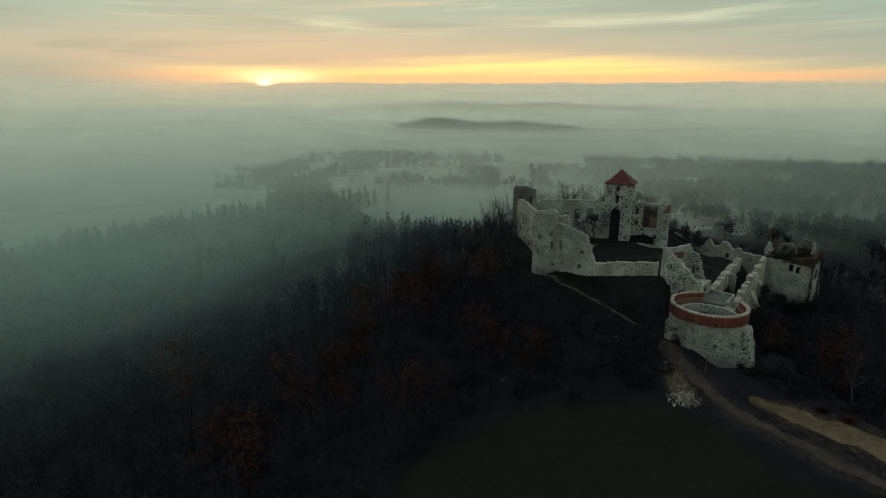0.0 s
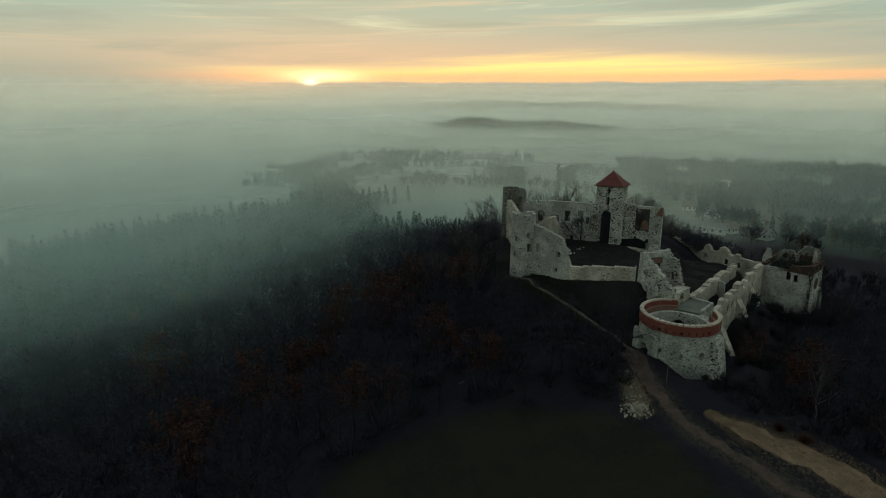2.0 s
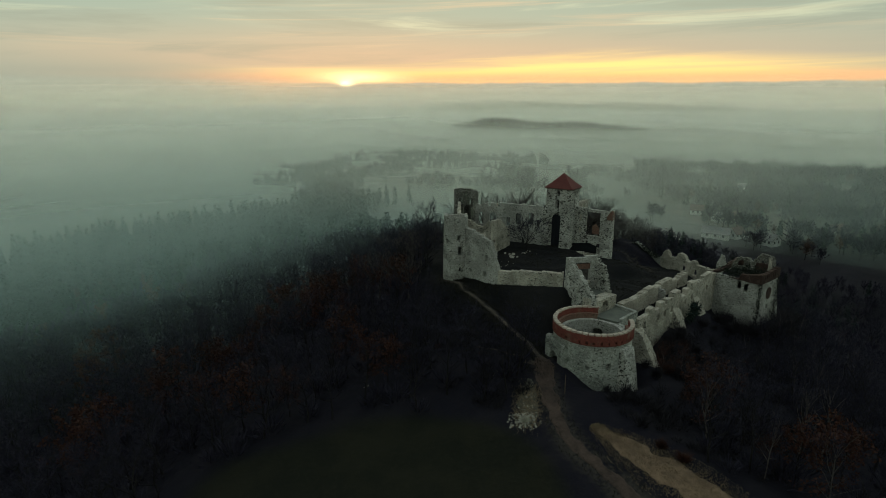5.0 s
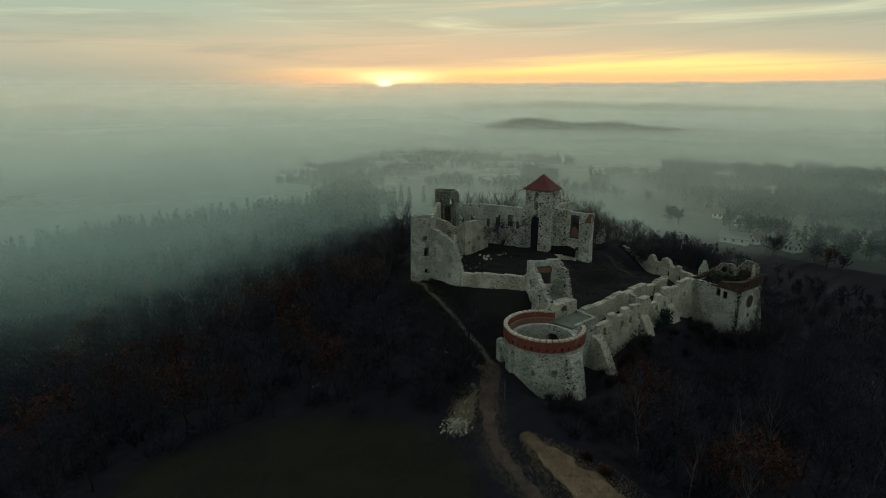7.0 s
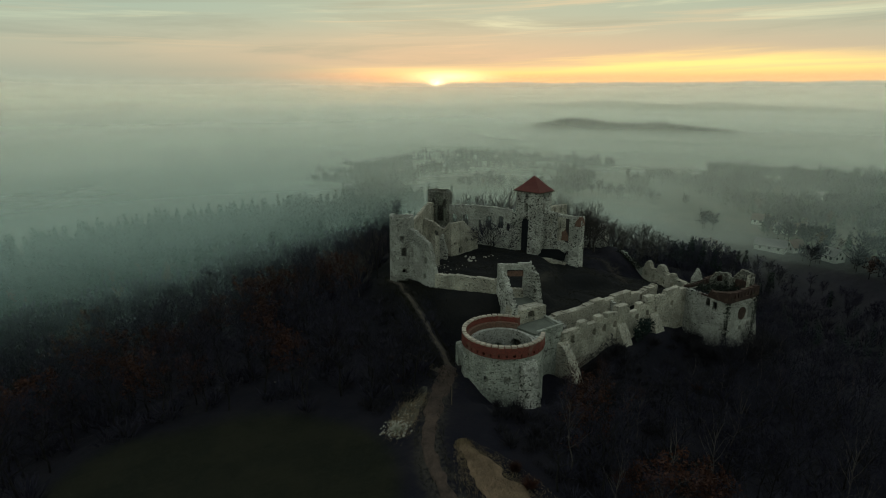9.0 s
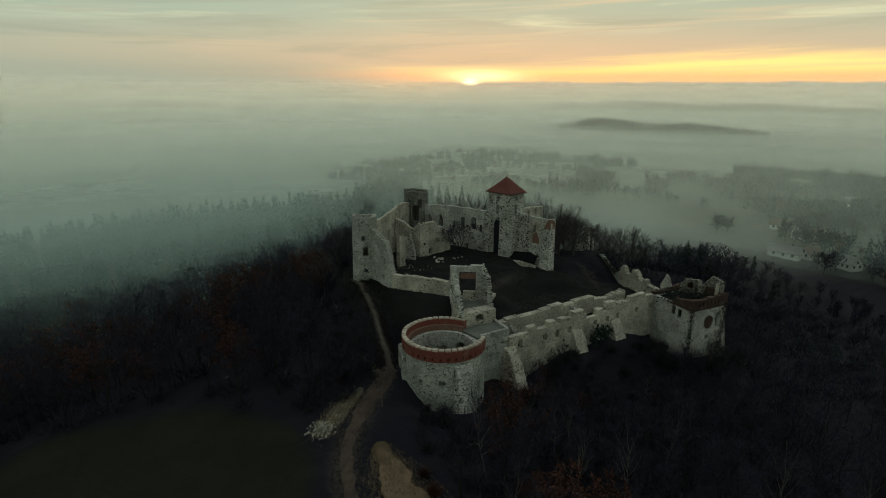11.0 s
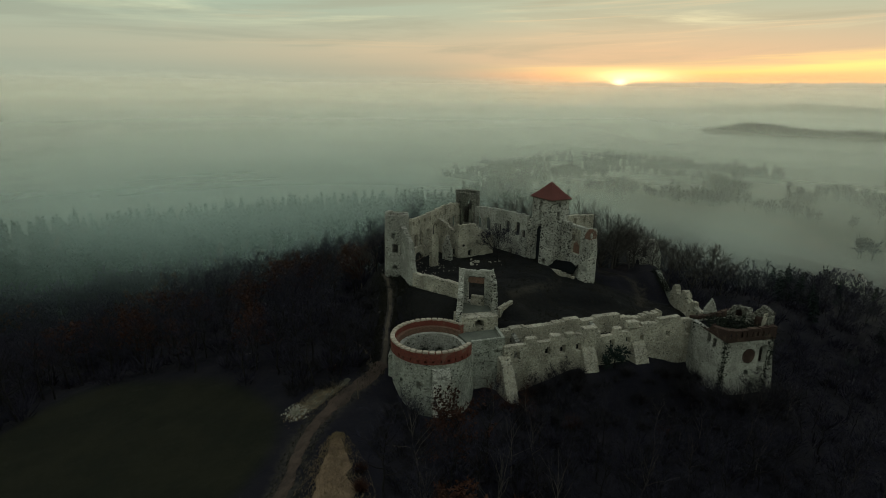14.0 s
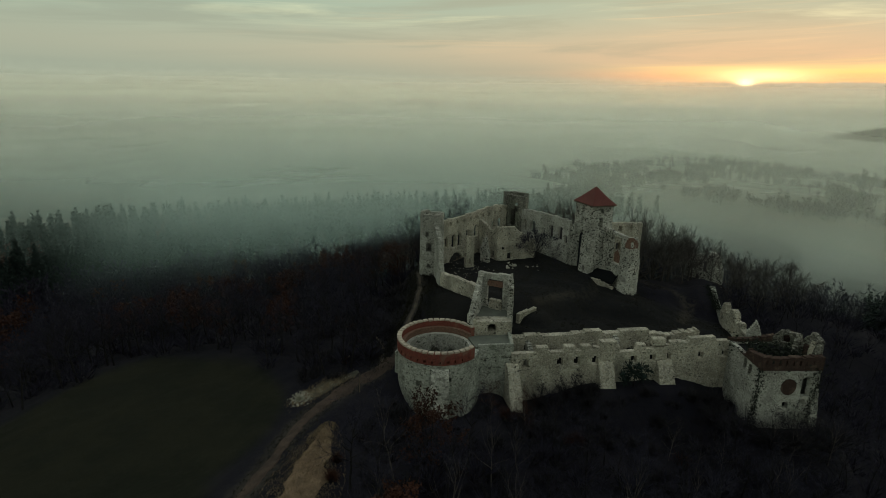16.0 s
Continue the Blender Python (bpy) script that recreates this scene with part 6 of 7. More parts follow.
# tree belts, copses and woods on the valley floor: line, half width, share of conifers
BELTS = [([(-345, 372), (-332, 384), (-294, 413), (-271, 434), (-234, 449)], 13.0, 0.08), ([(-262, 505), (-268, 520)], 8.0, 0.0),
         ([(-272, 566), (-242, 563), (-217, 545), (-208, 568), (-160, 569), (-139, 569), (-102, 599), (-40, 640)], 17.0, 0.15),
         ([(-469, 471), (-434, 566), (-380, 600)], 22.0, 0.4), ([(-489, 354), (-551, 466), (-507, 524), (-438, 555)], 26.0, 0.7), ([(-400, 500), (-368, 520), (-296, 468)], 10.0, 0.3),
         ([(-150, 505), (-112, 520), (-84, 490)], 28.0, 0.2), ([(-130, 720), (-60, 760), (0, 820)], 45.0, 0.2), ([(-150, 620), (-60, 640), (60, 660)], 42.0, 0.2), ([(-110, 540), (-40, 545)], 22.0, 0.3), ([(-104, 465), (-62, 468), (-30, 480), (0, 500)], 20.0, 0.15), ([(-60, 520), (-10, 560), (60, 560)], 34.0, 0.2), ([(10, 420), (40, 470)], 30.0, 0.2),
         ([(-212, 456), (-208, 460)], 5.0, 0.2), ([(-186, 465), (-180, 468)], 5.0, 0.0), ([(-134, 391), (-132, 394)], 5.0, 0.0), ([(-40, 405), (10, 395)], 16.0, 0.1), ([(-118, 462), (-92, 412), (-66, 408), (-30, 425)], 10.0, 0.05), ([(-62, 372), (-40, 380), (-20, 352)], 7.0, 0.0), ([(-20, 330), (20, 345), (50, 400)], 18.0, 0.1), ([(-330, 270), (-430, 330), (-470, 290)], 26.0, 0.6),
         ([(-250, 660), (-120, 690), (20, 760)], 26.0, 0.3)]


def build_valley_woods():
    mats = [BARK, TWIG, RUSSET, NEEDLE]
    x, y, rng = scatter(-760, 330, -120, 800, 6.2, 21)
    away = np.hypot(x + 40, y - 120)
    inside, pines = np.zeros(len(x)), np.zeros(len(x))
    for line, wide, share in BELTS:
        d, _ = lerp_line(x, y, [(a, b, 0) for a, b in line])
        fill = 1.0 - d / (wide * (1 + 0.35 * np.sin(x * 0.07 + y * 0.05)))
        better = fill > inside
        inside, pines = np.where(better, fill, inside), np.where(better, share, pines)
    loose = (wave(x, y, 0.0125, 1.0) + 0.5 * wave(x, y, 0.035, 4.0) > 0.95) & (away > 300) & (away < 560) & (rng.random(len(x)) < 0.4) & (x < -180) & (y > 180)
    keep = (away > 240) & ((inside > 0) & (rng.random(len(x)) < 0.45 + 0.5 * inside) | loose)
    for hx, hy, *_ in HOUSES:
        keep &= np.hypot(x - hx, y - hy) > 11.0
    x, y, pines = x[keep], y[keep], pines[keep]
    z = all_z(x, y)
    which = np.where(rng.random(len(x)) < pines, 2, np.where(rng.random(len(x)) < 0.06, 3, rng.integers(0, 2, len(x))))
    kinds = [(*far_tree(600, 11.0, 110, 1.35), 0, 1), (*far_tree(601, 12.5, 110, 1.35), 0, 1), (*far_spruce(602, 14.5, 7, 6, 0.18), 0, 3), (*far_tree(603, 10.5, 100, 1.2, True), 0, 2)]
    planted("valley_forest", "dark woods standing in the valley mist", kinds, x, y, z, rng.uniform(0.8, 1.3, len(x)), which, rng, mats)
    for k, (px, py) in enumerate(((-263, 493), (-259, 498))):
        poplar = tree_thing("poplar_tree", "slender poplar rising out of the valley mist", *bare_tree(640 + k, 19.0 - 2 * k, 12, 5, 4, 4, 0.0, 0.16, 1.2, 0.3, 0.012, 0.08), BARK, TWIG, "poplars in the valley")
        poplar.location = (px, py, ground_z(px, py) - 0.1)
    x, y, rng = scatter(-1150, -300, 850, 1420, 7.2, 22)
    z = all_z(x, y)
    keep = z > VALLEY + 7
    x, y = x[keep], y[keep]
    z = all_z(x, y)
    kinds = [(*far_tree(610, 10.0, 40, 2.2), 0, 1), (*far_spruce(611, 12.0, 5, 5, 0.2), 0, 3)]
    planted("distant_forest", "far wooded hill rising out of the mist", kinds, x, y, z, rng.uniform(0.8, 1.3, len(x)), rng.integers(0, 2, len(x)), rng, mats)


# place, turn, width, depth, roof colour (0 grey, 1 brown)
HOUSES = [(-104, 340, 25, 10, 8, 0), (-96, 337, 115, 7, 6, 0), (-87, 378, 12, 15, 7, 0), (-79, 388, 70, 8, 7, 1), (-123, 444, 20, 10, 8, 1), (-102, 428, 40, 9, 7, 0),
          (-60, 387, -20, 9, 8, 0), (-36, 441, 50, 10, 8, 1), (-13, 457, 10, 10, 8, 1), (-128, 562, 30, 11, 8, 0), (-96, 436, 60, 9, 7, 1)]
build_valley_woods()


def lone_tree(seed, x, y, high, label, spread=1.1, name="bare_tree", group="", z=None):
    ob = tree_thing(name, label, *fan_tree(seed, high * 1.13, 6, 4, 0.95 * spread), OLD_TWIG, OLD_TWIG, group)
    ob.location = (x, y, (ground_z(x, y) if z is None else z) - 0.1)
    return ob


yard_tree = tree_thing("bare_tree", "leafless tree growing in the castle courtyard", *fan_tree(701, 11.0, 7, 5, 1.1, 0.05, 0.014, 0.2), BARK, TWIG, "")
yard_tree.location = (-57.5, 144.4, ground_z(-57.5, 144.4) - 0.1)
for i, (px, py, top) in enumerate([(-74, 163, 24), (-70, 160, 23), (-65, 166, 22), (-79, 160, 22), (-85, 158, 21.5), (-60, 167, 20), (-58.7, 180, 21.6), (-56.6, 184.5, 18.5), (-62, 177, 20.5), (-64, 183, 16),
                                   (-60, 173, 22.5), (-66, 172, 22), (-54.5, 176, 20.5), (-53.5, 181, 17.5), (-60.5, 188, 17.0), (-55, 190, 14.5), (-66, 190, 15.5), (-62, 196, 13.0), (-57, 197, 11.0), (-61, 205, 10.5), (-55, 204, 8.0), (-59, 213, 9.0), (-62, 219, 8.5), (-54, 214, 6.0), (-71.5, 190, 12.5), (-77, 203, 11), (-66, 206, 8.5), (-58, 200, 6), (-90, 152, 16), (-89, 140, 15.5), (-91, 130, 14), (-84, 128, 15), (-79, 122, 16), (-73, 117, 16), (-82, 114, 12), (-68, 112, 13.5)]):
    lone_tree(710 + i, px, py, (top - ground_z(px, py)) * 1.02, "tall leafless tree behind the castle walls", 1.15, group="trees behind the castle")
for i, (px, py, ph) in enumerate([(-58, 251, 13), (-63, 251, 15), (-68, 254, 12), (-53, 250, 11), (-74, 258, 13), (-49, 247, 9)]):
    far_spruce = tree_thing("spruce_tree", "dark spruce on the ridge beyond the castle", *spruce(760 + i, ph, 18, 12), BARK, NEEDLE, "spruces on the ridge")
    far_spruce.location = (px, py, ground_z(px, py) - 0.1)


def bush(seed, x, y, r, mat, label, twigs=420, name="bush", z=None):
    rng = np.random.default_rng(seed)
    a = rng.random(twigs) * 6.283
    lean = rng.random(twigs) ** 0.7
    ways = np.stack([np.cos(a) * lean, np.sin(a) * lean, rng.uniform(0.4, 1.2, twigs)], 1)
    roots = np.stack([np.cos(a) * lean * r * 0.35, np.sin(a) * lean * r * 0.35, rng.uniform(0, 0.5, twigs) * r], 1)
    verts, tris = slivers(roots, ways, rng.uniform(0.4, 1.0, twigs) * r, rng.uniform(0.03, 0.07, twigs) * (0.6 + r * 0.25), rng)
    ob = new(name, mesh_tris(name, verts, tris, [mat]))
    ob.location = (x, y, (ground_z(x, y) if z is None else z) - 0.05)
    return tagged(ob, label, "bush", "bushes on the slope")


def build_bushes():
    rng = random.Random(5)
    k = 0
    for px, py, r in ((-14.5, 132, 2.6), (-14.2, 134.5, 2.8), (-14.6, 137, 2.7), (-14.2, 139.5, 2.3), (-14.6, 141.8, 2.0), (-13.2, 151, 2.0), (-13.0, 160, 2.4), (-13.5, 164, 2.6), (-12.6, 167, 2.2),
                      (-4.8, 164.6, 4.6), (-2.2, 167.6, 4.8), (-1.6, 171, 4.4), (-1.8, 175, 4.6), (-2.2, 179, 4.2), (-9.5, 162.9, 4.0), (-6.6, 163.4, 3.6), (-13.5, 164.6, 3.4), (-10.5, 121.5, 2.2), (-12.6, 107.0, 1.2)):
        k += 1
        bush(800 + k, px, py, r, DRY_TWIG, "leafless brown bush at the foot of the wall")
    for i in range(18):
        px, py = rng.uniform(-14, 6), rng.uniform(101, 128)
        if float(open_ground(np.array(px), np.array(py))) > 0.5 and math.hypot(px - BX, py - BY) > 9.5 and abs(py - 96) > 6:
            k += 1
            bush(800 + k, px, py, rng.uniform(1.2, 2.4), DRY_TWIG, "leafless brown bush at the foot of the wall")
    for i in range(18):
        px, py = rng.uniform(-13, -6), rng.uniform(128, 168)
        k += 1
        bush(800 + k, px, py, rng.uniform(1.4, 2.6), DRY_TWIG if rng.random() < 0.85 else RUSSET, "leafless brown bush at the foot of the wall")
    for px, py, r in ((-10.2, 125.5, 2.2),):
        k += 1
        bush(800 + k, px, py, r, RUSSET, "russet leafy bush below the terrace")
    rng2 = np.random.default_rng(880)
    spots = np.array([(0.0, -1.6, 1.4), (0.3, 0.2, 2.6), (0.1, 1.5, 1.8), (0.4, -0.6, 3.3), (0.2, 0.9, 3.6), (0.0, 2.4, 3.0), (0.3, -2.2, 2.6), (0.2, -1.2, 4.0)])
    n = 420
    way = rng2.normal(size=(n, 3))
    way /= np.linalg.norm(way, axis=1)[:, None]
    tufts = slivers(spots[rng2.integers(0, len(spots), n)] + way * rng2.uniform(0.3, 0.9, n)[:, None], way + np.array([0, 0, 0.2]), rng2.uniform(0.4, 1.0, n), rng2.uniform(0.15, 0.35, n), rng2)
    pine = tree_thing("pine_tree", "dark spreading pine growing against the curtain wall", tube((0, 0, -0.5), (0.1, 0, 3.2), 0.16, 0.06, 5), joined([lumps(rng2, spots, 0.72), tufts]), BARK, NEEDLE, "")
    pine.location = (-15.2, 149.6, ground_z(-15.2, 149.6))
    # saplings and russet trees below the walls
    for q, (px, py, ph, russet) in enumerate(((-9.8, 122.5, 7.5, True), (-8.1, 127.9, 7.0, True), (-0.3, 169.4, 7.0, False), (-2.3, 167.4, 7.5, False), (1.6, 165.9, 7.0, False), (-5.2, 151.7, 8.0, False), (-2.2, 159.1, 8.5, False),
                                              (-2.5, 155.0, 6.0, False), (-3.6, 171.6, 6.5, False), (-3.0, 174.5, 6.0, False), (-14.6, 132.4, 4.4, False), (-14.4, 135.6, 4.8, False), (-14.5, 138.8, 4.4, False), (11.8, 106.2, 6.0, True))):
        ob = tree_thing("russet_tree" if russet else "sapling", "slender tree with thin russet autumn leaves below the wall" if russet else "thin leafless sapling at the foot of the wall",
                        *bare_tree(960 + q, ph, 10, 5, 4, 5, 0.12 if russet else 0.0, 0.85, 0.55, 0.028, 0.009, 0.15), BIRCH if q < 8 else DRY_TWIG, RUSSET if russet else DRY_TWIG, "saplings below the walls")
        ob.location = (px, py, ground_z(px, py) - 0.1)


build_bushes()


# ---- stones, ivy, post ----
def stone_mesh(seed, mat):
    bm = bmesh.new()
    bmesh.ops.create_icosphere(bm, subdivisions=1, radius=0.5)
    rng = random.Random(seed)
    for v in bm.verts:
        v.co *= rng.uniform(0.7, 1.2)
        v.co.z *= 0.7
    data = bpy.data.meshes.new("stone")
    bm.to_mesh(data)
    bm.free()
    data.materials.append(mat)
    return data


def build_stones():
    rng = random.Random(9)
    shapes = [stone_mesh(900 + i, ROCK) for i in range(6)]

    def heap(name, label, spots):
        x, y = spots[0][0], spots[0][1]
        root = thing(name, label, "rubble", (x, y, ground_z(x, y)))
        for px, py, size in spots:
            ob = new("stone", shapes[rng.randrange(6)])
            ob.parent = root
            ob.matrix_basis = Matrix.Translation(Vector((px, py, ground_z(px, py) + size * 0.18)) - root.location) @ Euler((rng.random(), rng.random(), rng.random() * 6)).to_matrix().to_4x4() @ Matrix.Scale(size, 4)

    bank = []
    for i in range(110):
        f = rng.random()
        bank.append((-23.4 + 6.0 * f + rng.gauss(0, 0.7), 99.4 - 8.4 * f + rng.gauss(0, 0.7), rng.uniform(0.12, 0.38)))
    for i in range(170):
        bank.append((-18.6 + rng.gauss(0, 1.05), 91.9 + rng.gauss(0, 0.95), rng.uniform(0.16, 0.5)))
    heap("rubble_bank", "pale limestone rubble heap beside the dirt track", bank)
    yard = [(-57.8 + rng.gauss(0, 1.2), 138.0 + rng.gauss(0, 1.3), rng.uniform(0.3, 1.1)) for i in range(9)]
    heap("stone_heap", "heap of pale fallen stones in the courtyard", yard)
    heap("stone_heap", "scattered pale stones beside the courtyard tree", [(-56.6 + rng.gauss(0, 1.3), 143.2 + rng.gauss(0, 1.0), rng.uniform(0.3, 1.0)) for i in range(6)])
    heap("stone_heap", "rubble of a collapsed wall inside the palace", [(-57 + rng.gauss(0, 3.0), 127 + rng.gauss(0, 3.4), rng.uniform(0.12, 0.4)) for i in range(70)])
    heap("stone_heap", "few white stones lying on the dark slope", [(-29.9 + rng.gauss(0, 0.6), 99.2 + rng.gauss(0, 0.5), rng.uniform(0.15, 0.35)) for i in range(6)])
    heap("stone_heap", "few white stones lying on the dark slope", [(-49.2 + rng.gauss(0, 0.4), 84.3 + rng.gauss(0, 0.4), rng.uniform(0.15, 0.35)) for i in range(4)])
    bush(953, 0.6, 98.6, 1.3, RUSSET, "russet bush at the edge of the bare strip", 500)
    bush(954, 4.0, 97.9, 1.6, RUSSET, "russet bush at the edge of the bare strip", 400)
    bush(951, -18.2, 91.6, 1.3, PALE_TWIG, "pale dry bush growing through the rubble", 260)
    post = thing("post", "thin dark wooden post beside the track", "post", (-17.4, 101.6, ground_z(-17.4, 101.6)))
    part("shaft", mesh_tris("shaft", *tube((-17.4, 101.6, ground_z(-17.4, 101.6) - 0.4), (-17.4, 101.6, ground_z(-17.4, 101.6) + 3.4), 0.1, 0.08, 8), [TIMBER]), post)


build_stones()


def ivy(name, label, spots, size, seed, spread):
    """Leaves clinging along a wall corner."""
    rng = np.random.default_rng(seed)
    roots = []
    for (ax, ay, az), (bx, by, bz), n in spots:
        f = rng.random(n)[:, None]
        roots.append(np.array([ax, ay, az]) + f * (np.array([bx, by, bz]) - np.array([ax, ay, az])) + rng.normal(0, 1, (n, 3)) * spread)
    roots = np.concatenate(roots)
    k = len(roots)
    verts, tris = slivers(roots, rng.normal(0, 1, (k, 3)), rng.uniform(0.6, 1.4, k) * size, rng.uniform(0.7, 1.3, k) * size, rng)
    return tagged(new(name, mesh_tris(name, verts, tris, [IVY])), label, "ivy")


ivy("ivy", "dark ivy climbing the corner of the bastion", [((-6.9, 167.0, -3), (-6.9, 167.0, 8.8), 520)], 0.3, 1, (0.25, 0.3, 0.3))
ivy("ivy", "dark ivy climbing the corner of the bastion", [((-5.6, 176.6, -2), (-5.7, 176.9, 8.6), 420)], 0.3, 2, (0.15, 0.5, 0.3))
ivy("ivy", "dark ivy over the collapsed end of the rear wall", [((-47.2, 183.6, 8.4), (-37.5, 180.2, 6.6), 1100)], 0.3, 4, (0.5, 0.5, 0.5))
ivy("ivy", "dark growth on top of the bastion", [((-15.5, 171.5, 8.7), (-8.5, 176, 9.0), 1500)], 0.4, 3, (1.9, 1.9, 0.55))


def blades(name, label, x, y, low, high, wide, mat, seed):
    rng = np.random.default_rng(seed)
    z = all_z(x, y)
    ways = np.stack([rng.normal(0, 0.6, len(x)), rng.normal(0, 0.6, len(x)), np.ones(len(x))], 1)
    verts, tris = slivers(np.stack([x, y, z - 0.02], 1), ways, rng.uniform(low, high, len(x)), rng.uniform(0.5, 1.3, len(x)) * wide, rng)
    return tagged(new(name, mesh_tris(name, verts, tris, [mat])), label, "grass", kind="stuff")


def build_grass():
    rng = np.random.default_rng(71)
    x, y = rng.uniform(-72, -22, 42000), rng.uniform(108, 182, 42000)
    bd, _ = lerp_line(x, y, [(-38, 126, 0), (-32, 142, 0), (-32, 168, 0)])
    yd, _ = lerp_line(x, y, [(-54, 138, 0), (-46, 152, 0), (-40, 168, 0)])
    keep = ((bd < 12) | (yd < 12)) & (wave(x, y, 0.5, 1.0) + rng.normal(0, 0.5, len(x)) > 0.0)
    blades("grass", "dark dry grass tufts in the castle yard", x[keep], y[keep], 0.15, 0.5, 0.12, GRASS_BLADE, 72)
    f = rng.random(16000)
    line = [(-25.5, 107.5), (-36.0, 110.8), (-52.0, 115.4), (-60.0, 115.8)]
    x = np.interp(f, (0, 0.3, 0.78, 1), [p[0] for p in line]) + rng.normal(0, 3.0, len(f))
    y = np.interp(f, (0, 0.3, 0.78, 1), [p[1] for p in line]) + rng.normal(0, 3.0, len(f))
    away, _ = lerp_line(x, y, TRAIL)
    keep = (away > 0.7) & (np.hypot(x - BX, y - BY) > 8.5)
    blades("grass", "rough dry grass along the footpath", x[keep], y[keep], 0.2, 0.7, 0.12, GRASS_BLADE, 73)
    f = rng.random(26000)
    way = [(-9.4, 97.0), (-8.2, 96.8), (-2.5, 95.6), (3.2, 94.7), (8.5, 93.4), (18, 89.6), (28, 86)]
    s = (0, 0.05, 0.19, 0.34, 0.48, 0.74, 1)
    x, y = np.interp(f, s, [p[0] for p in way]), np.interp(f, s, [p[1] for p in way])
    half = np.interp(f, s, (0.5, 1.1, 2.7, 3.4, 3.6, 3.6, 2.8))
    off = np.clip(rng.normal(0, 0.62, len(f)), -1.5, 1.5) * half
    blades("straw", "flattened straw-coloured grass on the bare strip", x + 0.25 * off, y + 0.97 * off, 0.12, 0.4, 0.1, STRAW, 74)
    f = rng.random(5000)
    x, y = -23.0 + 5.4 * f + rng.normal(0, 1.0, len(f)), 99.0 - 7.6 * f + rng.normal(0, 1.0, len(f))
    away, _ = lerp_line(x, y, ROAD)
    blades("straw", "pale dry grass on the bank beside the track", x[away > 1.2], y[away > 1.2], 0.15, 0.5, 0.09, STRAW, 75)
    f = rng.random(2200)
    x, y = np.interp(f, (0, 0.12, 0.25, 0.4, 1), (-21.5, -15, -9.8, -2.7, 30)), np.interp(f, (0, 0.12, 0.25, 0.4, 1), (102.2, 95.5, 92.0, 89.6, 78))
    off = rng.choice((-1.0, 1.0), len(f)) * rng.uniform(0.8, 2.4, len(f))
    blades("grass", "dark grass verge along the dirt track", x + 0.35 * off, y + 0.93 * off, 0.15, 0.55, 0.11, GRASS_BLADE, 76)


build_grass()


# ---- houses in the valley ----
def house(x, y, turn, w, d, h, roof_h, walls, roofing, label):
    z = ground_z(x, y)
    root = thing("house", label, "house", (x, y, z), "houses in the valley")
    m = Matrix.Rotation(radians(turn), 4, "Z")

    def put(name, data, parent=root):
        ob = new(name, data)
        ob.parent = parent
        if parent is root:
            ob.matrix_basis = m
        return ob

    verts = [(-w / 2, -d / 2, -1), (w / 2, -d / 2, -1), (w / 2, d / 2, -1), (-w / 2, d / 2, -1), (-w / 2, -d / 2, h), (w / 2, -d / 2, h), (w / 2, d / 2, h), (-w / 2, d / 2, h), (-w / 2, 0, h + roof_h), (w / 2, 0, h + roof_h)]
    put("wall", mesh_from("wall", verts, [(0, 1, 5, 4), (1, 2, 6, 9, 5), (2, 3, 7, 6), (3, 0, 4, 8, 7)], walls))
    o, t = 0.6, 0.22
    slope = roof_h / (d / 2)
    e = d / 2 + o
    rv = []
    for dz in (0.05, 0.05 + t):
        for sx in (-w / 2 - o, w / 2 + o):
            rv += [(sx, -e, h - o * slope + dz), (sx, 0, h + roof_h + dz), (sx, e, h - o * slope + dz)]
    put("roof", mesh_from("roof", rv, [(6, 9, 10, 7), (7, 10, 11, 8), (1, 4, 3, 0), (2, 5, 4, 1), (0, 3, 9, 6), (5, 2, 8, 11), (0, 6, 7, 1), (1, 7, 8, 2), (4, 10, 9, 3), (5, 11, 10, 4)], roofing))
    put("chimney", box_mesh("chimney", (w * 0.2 - 0.35, 0.4, h + roof_h * 0.5), (w * 0.2 + 0.35, 1.1, h + roof_h + 1.0), BRICK_DARK, 0, 0.03))
    for side in (-1, 1):
        for k in range(3):
            cx = (k - 1) * w * 0.3
            put("window", box_mesh("window", (cx - 0.6, side * d / 2 - 0.06, h * 0.45), (cx + 0.6, side * d / 2 + 0.06, h * 0.45 + 1.4), GLASS, 0, 0.02))
        for k in (-1, 1):
            put("window", box_mesh("window", (side * w / 2 - 0.06, k * d * 0.22 - 0.55, h * 0.45), (side * w / 2 + 0.06, k * d * 0.22 + 0.55, h * 0.45 + 1.4), GLASS, 0, 0.02))
        put("window", box_mesh("window", (side * w / 2 - 0.06, -0.55, h + 0.3), (side * w / 2 + 0.06, 0.55, h + 1.6), GLASS, 0, 0.02))


for hx, hy, ht, hw, hd, brown in HOUSES:
    house(hx, hy, ht, hw, hd, 3.6, 3.2, PLASTER, BROWN_ROOF if brown else DARK_ROOF, "white rendered country house with a pitched roof in the mist")


# ---- mist over the valley ----
MIST_MIDDLE = (20, 110)


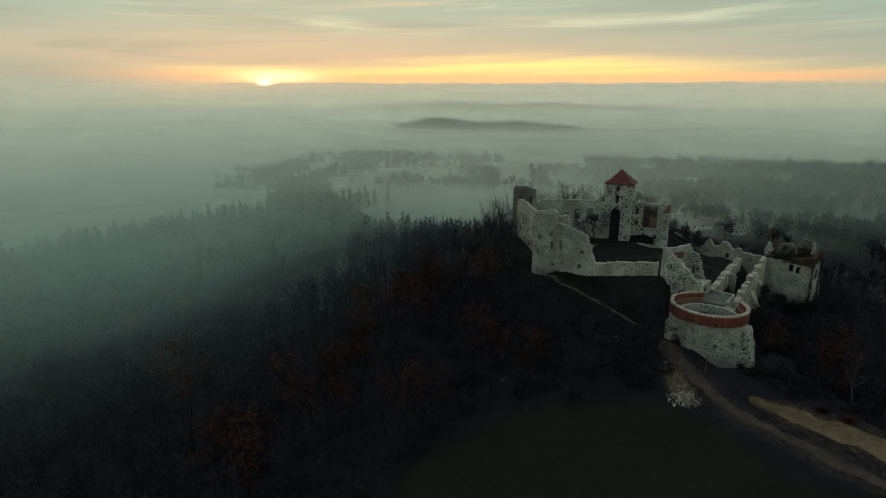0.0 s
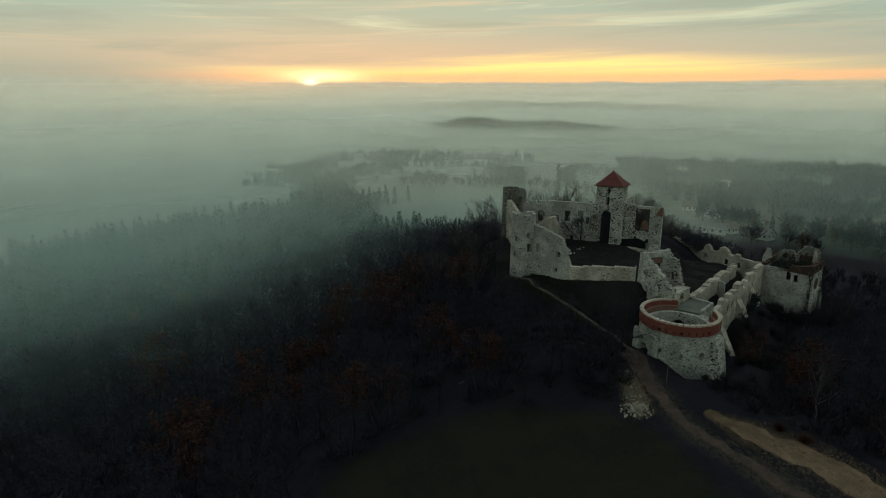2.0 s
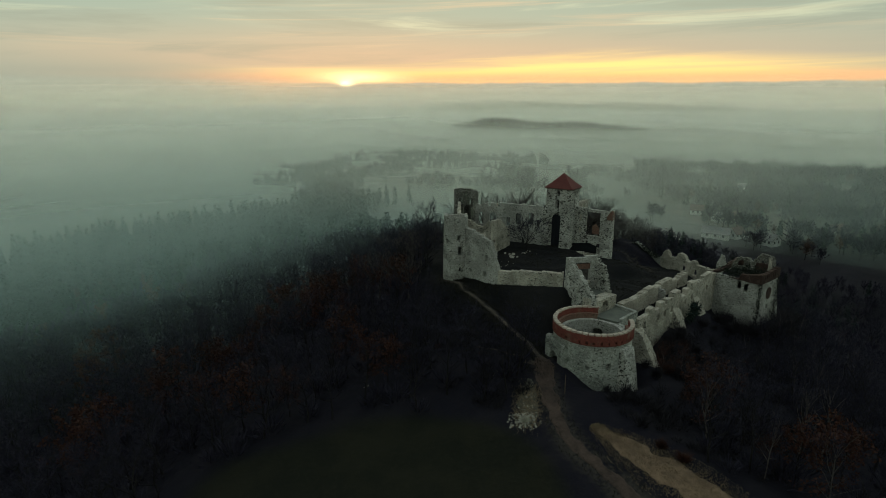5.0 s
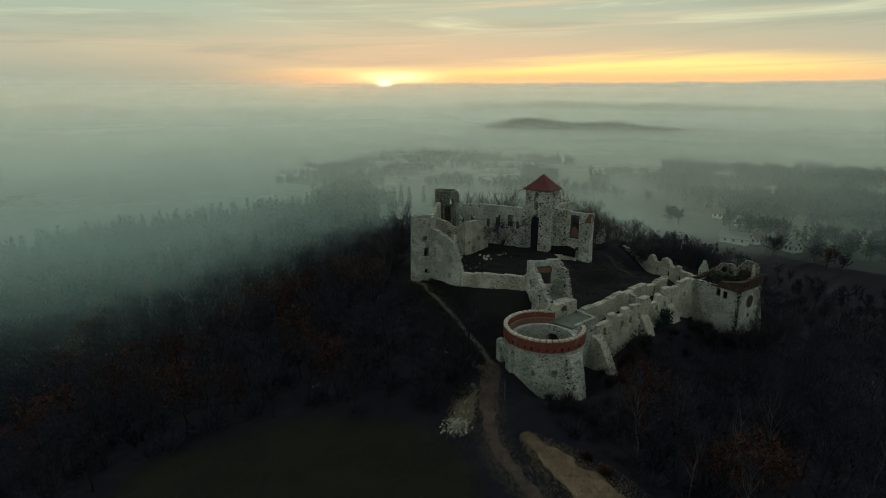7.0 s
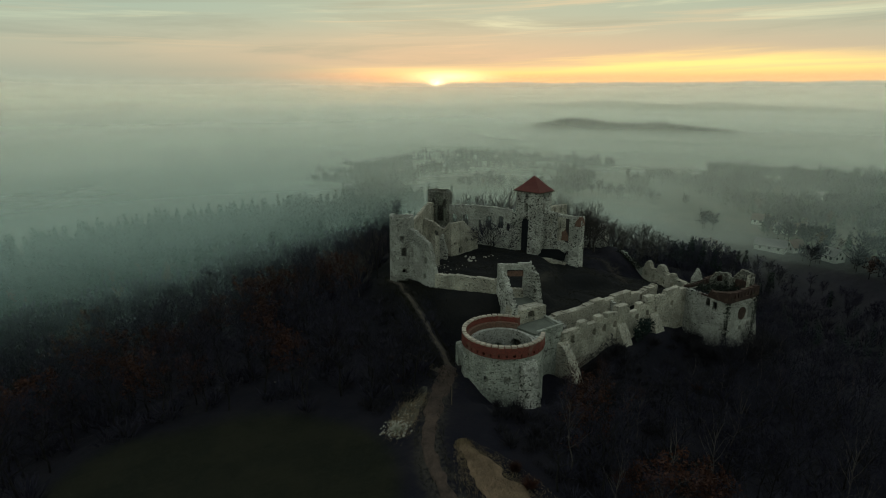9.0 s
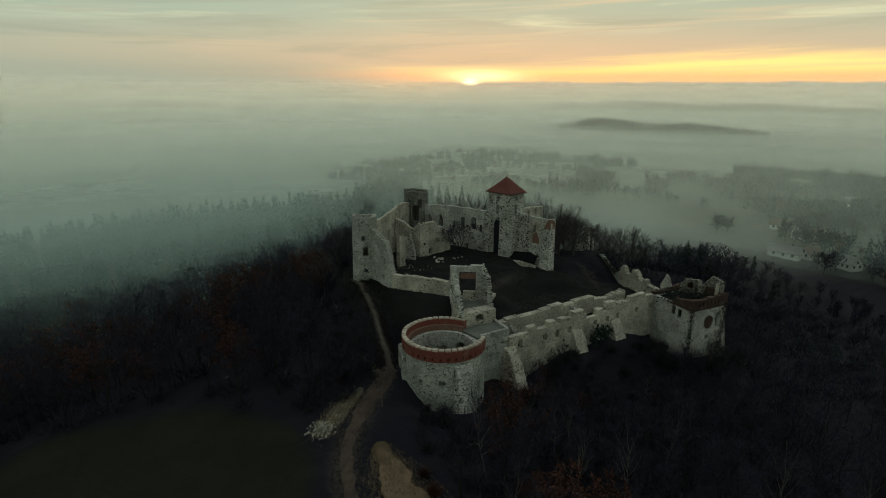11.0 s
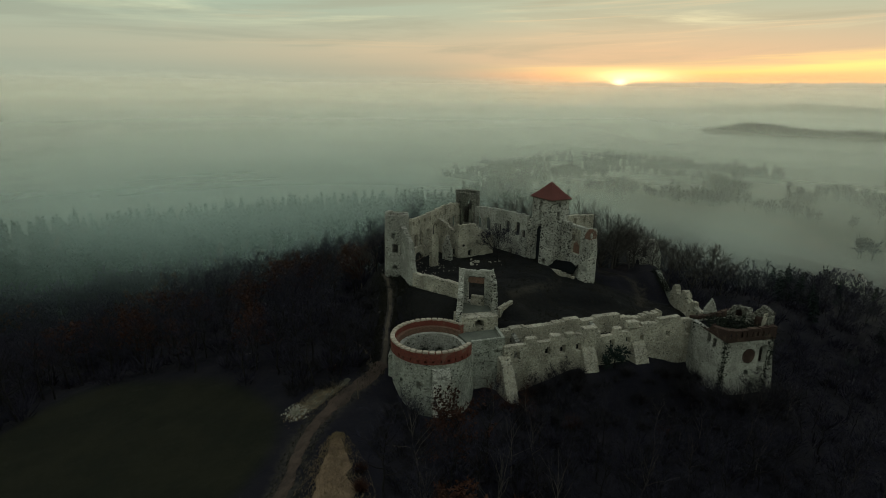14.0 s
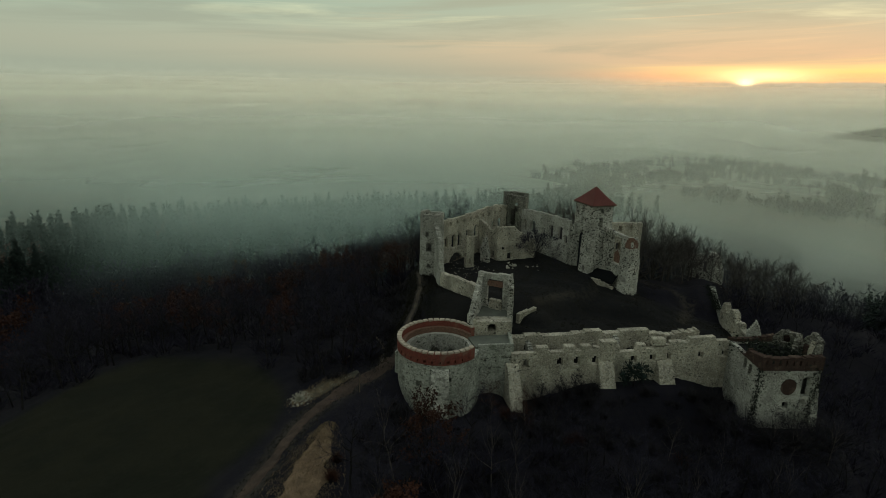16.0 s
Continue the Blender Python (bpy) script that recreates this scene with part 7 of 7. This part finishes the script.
def build_mist():
    for i, (z, amount, near, far) in enumerate([(-21, 0.22, 520, 1700)]):
        mat = mist_material("mist_layer", amount, MIST_MIDDLE, near, far, 0.0007, i + 1)
        n = 24
        verts = [(-40 + 4900 * math.cos(2 * math.pi * k / n), 120 + 4900 * math.sin(2 * math.pi * k / n), z) for k in range(n)]
        tagged(new("mist", mesh_from("mist", verts, [tuple(range(n))], mat)), "pale morning mist lying over the valley", "mist", kind="stuff")
    for i, (px, py, z, amount, reach) in enumerate([(-150, 320, -26.0, 0.05, 120), (-170, 320, -20.0, 0.05, 140)]):
        pool = mist_material("mist_pool", amount, (px, py), reach, 0.0, 0.013, i + 4, (0.78, 0.81, 0.71))
        n = 32
        verts = [(px + reach * 1.5 * math.cos(2 * math.pi * k / n), py + reach * 1.5 * math.sin(2 * math.pi * k / n), z) for k in range(n)]
        tagged(new("mist", mesh_from("mist", verts, [tuple(range(n))], pool)), "pool of pale mist lying on the valley floor", "mist", kind="stuff")
    banks = [(112, 0.0, 0.014), (126, 0.0, 0.018), (140, 0.0, 0.024), (155, 0.0, 0.032), (170, 0.0, 0.042), (184, 0.0, 0.052), (197, 0.0, 0.06), (212, 0.0, 0.066), (230, 0.0, 0.07), (249, 0.0, 0.074)]
    banks += [(270 * 1.085 ** k, 0.045 + 0.005 * k, 0.068 + 0.0042 * k) for k in range(13)]
    banks += [(780, 0.18, 0.15), (920, 0.22, 0.16), (1090, 0.22, 0.12), (1280, 0.15, 0.1), (1480, 0.16, 0.12), (1710, 0.18, 0.15), (1980, 0.2, 0.18), (2290, 0.22, 0.21), (2650, 0.24, 0.24), (3070, 0.26, 0.26), (3550, 0.28, 0.28)]
    for i, (r, low, veil) in enumerate(banks):
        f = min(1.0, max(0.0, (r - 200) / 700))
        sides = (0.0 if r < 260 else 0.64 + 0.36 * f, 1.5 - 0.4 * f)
        # fog brightness put into the tint: dark teal near, paler with distance
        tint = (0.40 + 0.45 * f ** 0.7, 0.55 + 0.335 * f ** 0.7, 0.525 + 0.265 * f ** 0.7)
        # last value: how much sunward warmth goes into the tint, around 345 m
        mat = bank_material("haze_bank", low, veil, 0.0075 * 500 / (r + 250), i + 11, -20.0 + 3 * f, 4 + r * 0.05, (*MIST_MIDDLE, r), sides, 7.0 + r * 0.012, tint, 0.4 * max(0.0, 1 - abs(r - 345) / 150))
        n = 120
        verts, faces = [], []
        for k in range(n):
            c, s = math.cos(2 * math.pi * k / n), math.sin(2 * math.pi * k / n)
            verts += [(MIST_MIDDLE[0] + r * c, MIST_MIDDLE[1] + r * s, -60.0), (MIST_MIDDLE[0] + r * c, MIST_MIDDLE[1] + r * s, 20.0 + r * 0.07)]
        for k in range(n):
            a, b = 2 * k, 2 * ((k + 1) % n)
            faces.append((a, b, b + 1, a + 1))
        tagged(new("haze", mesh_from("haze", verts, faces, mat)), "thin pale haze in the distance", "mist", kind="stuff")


build_mist()
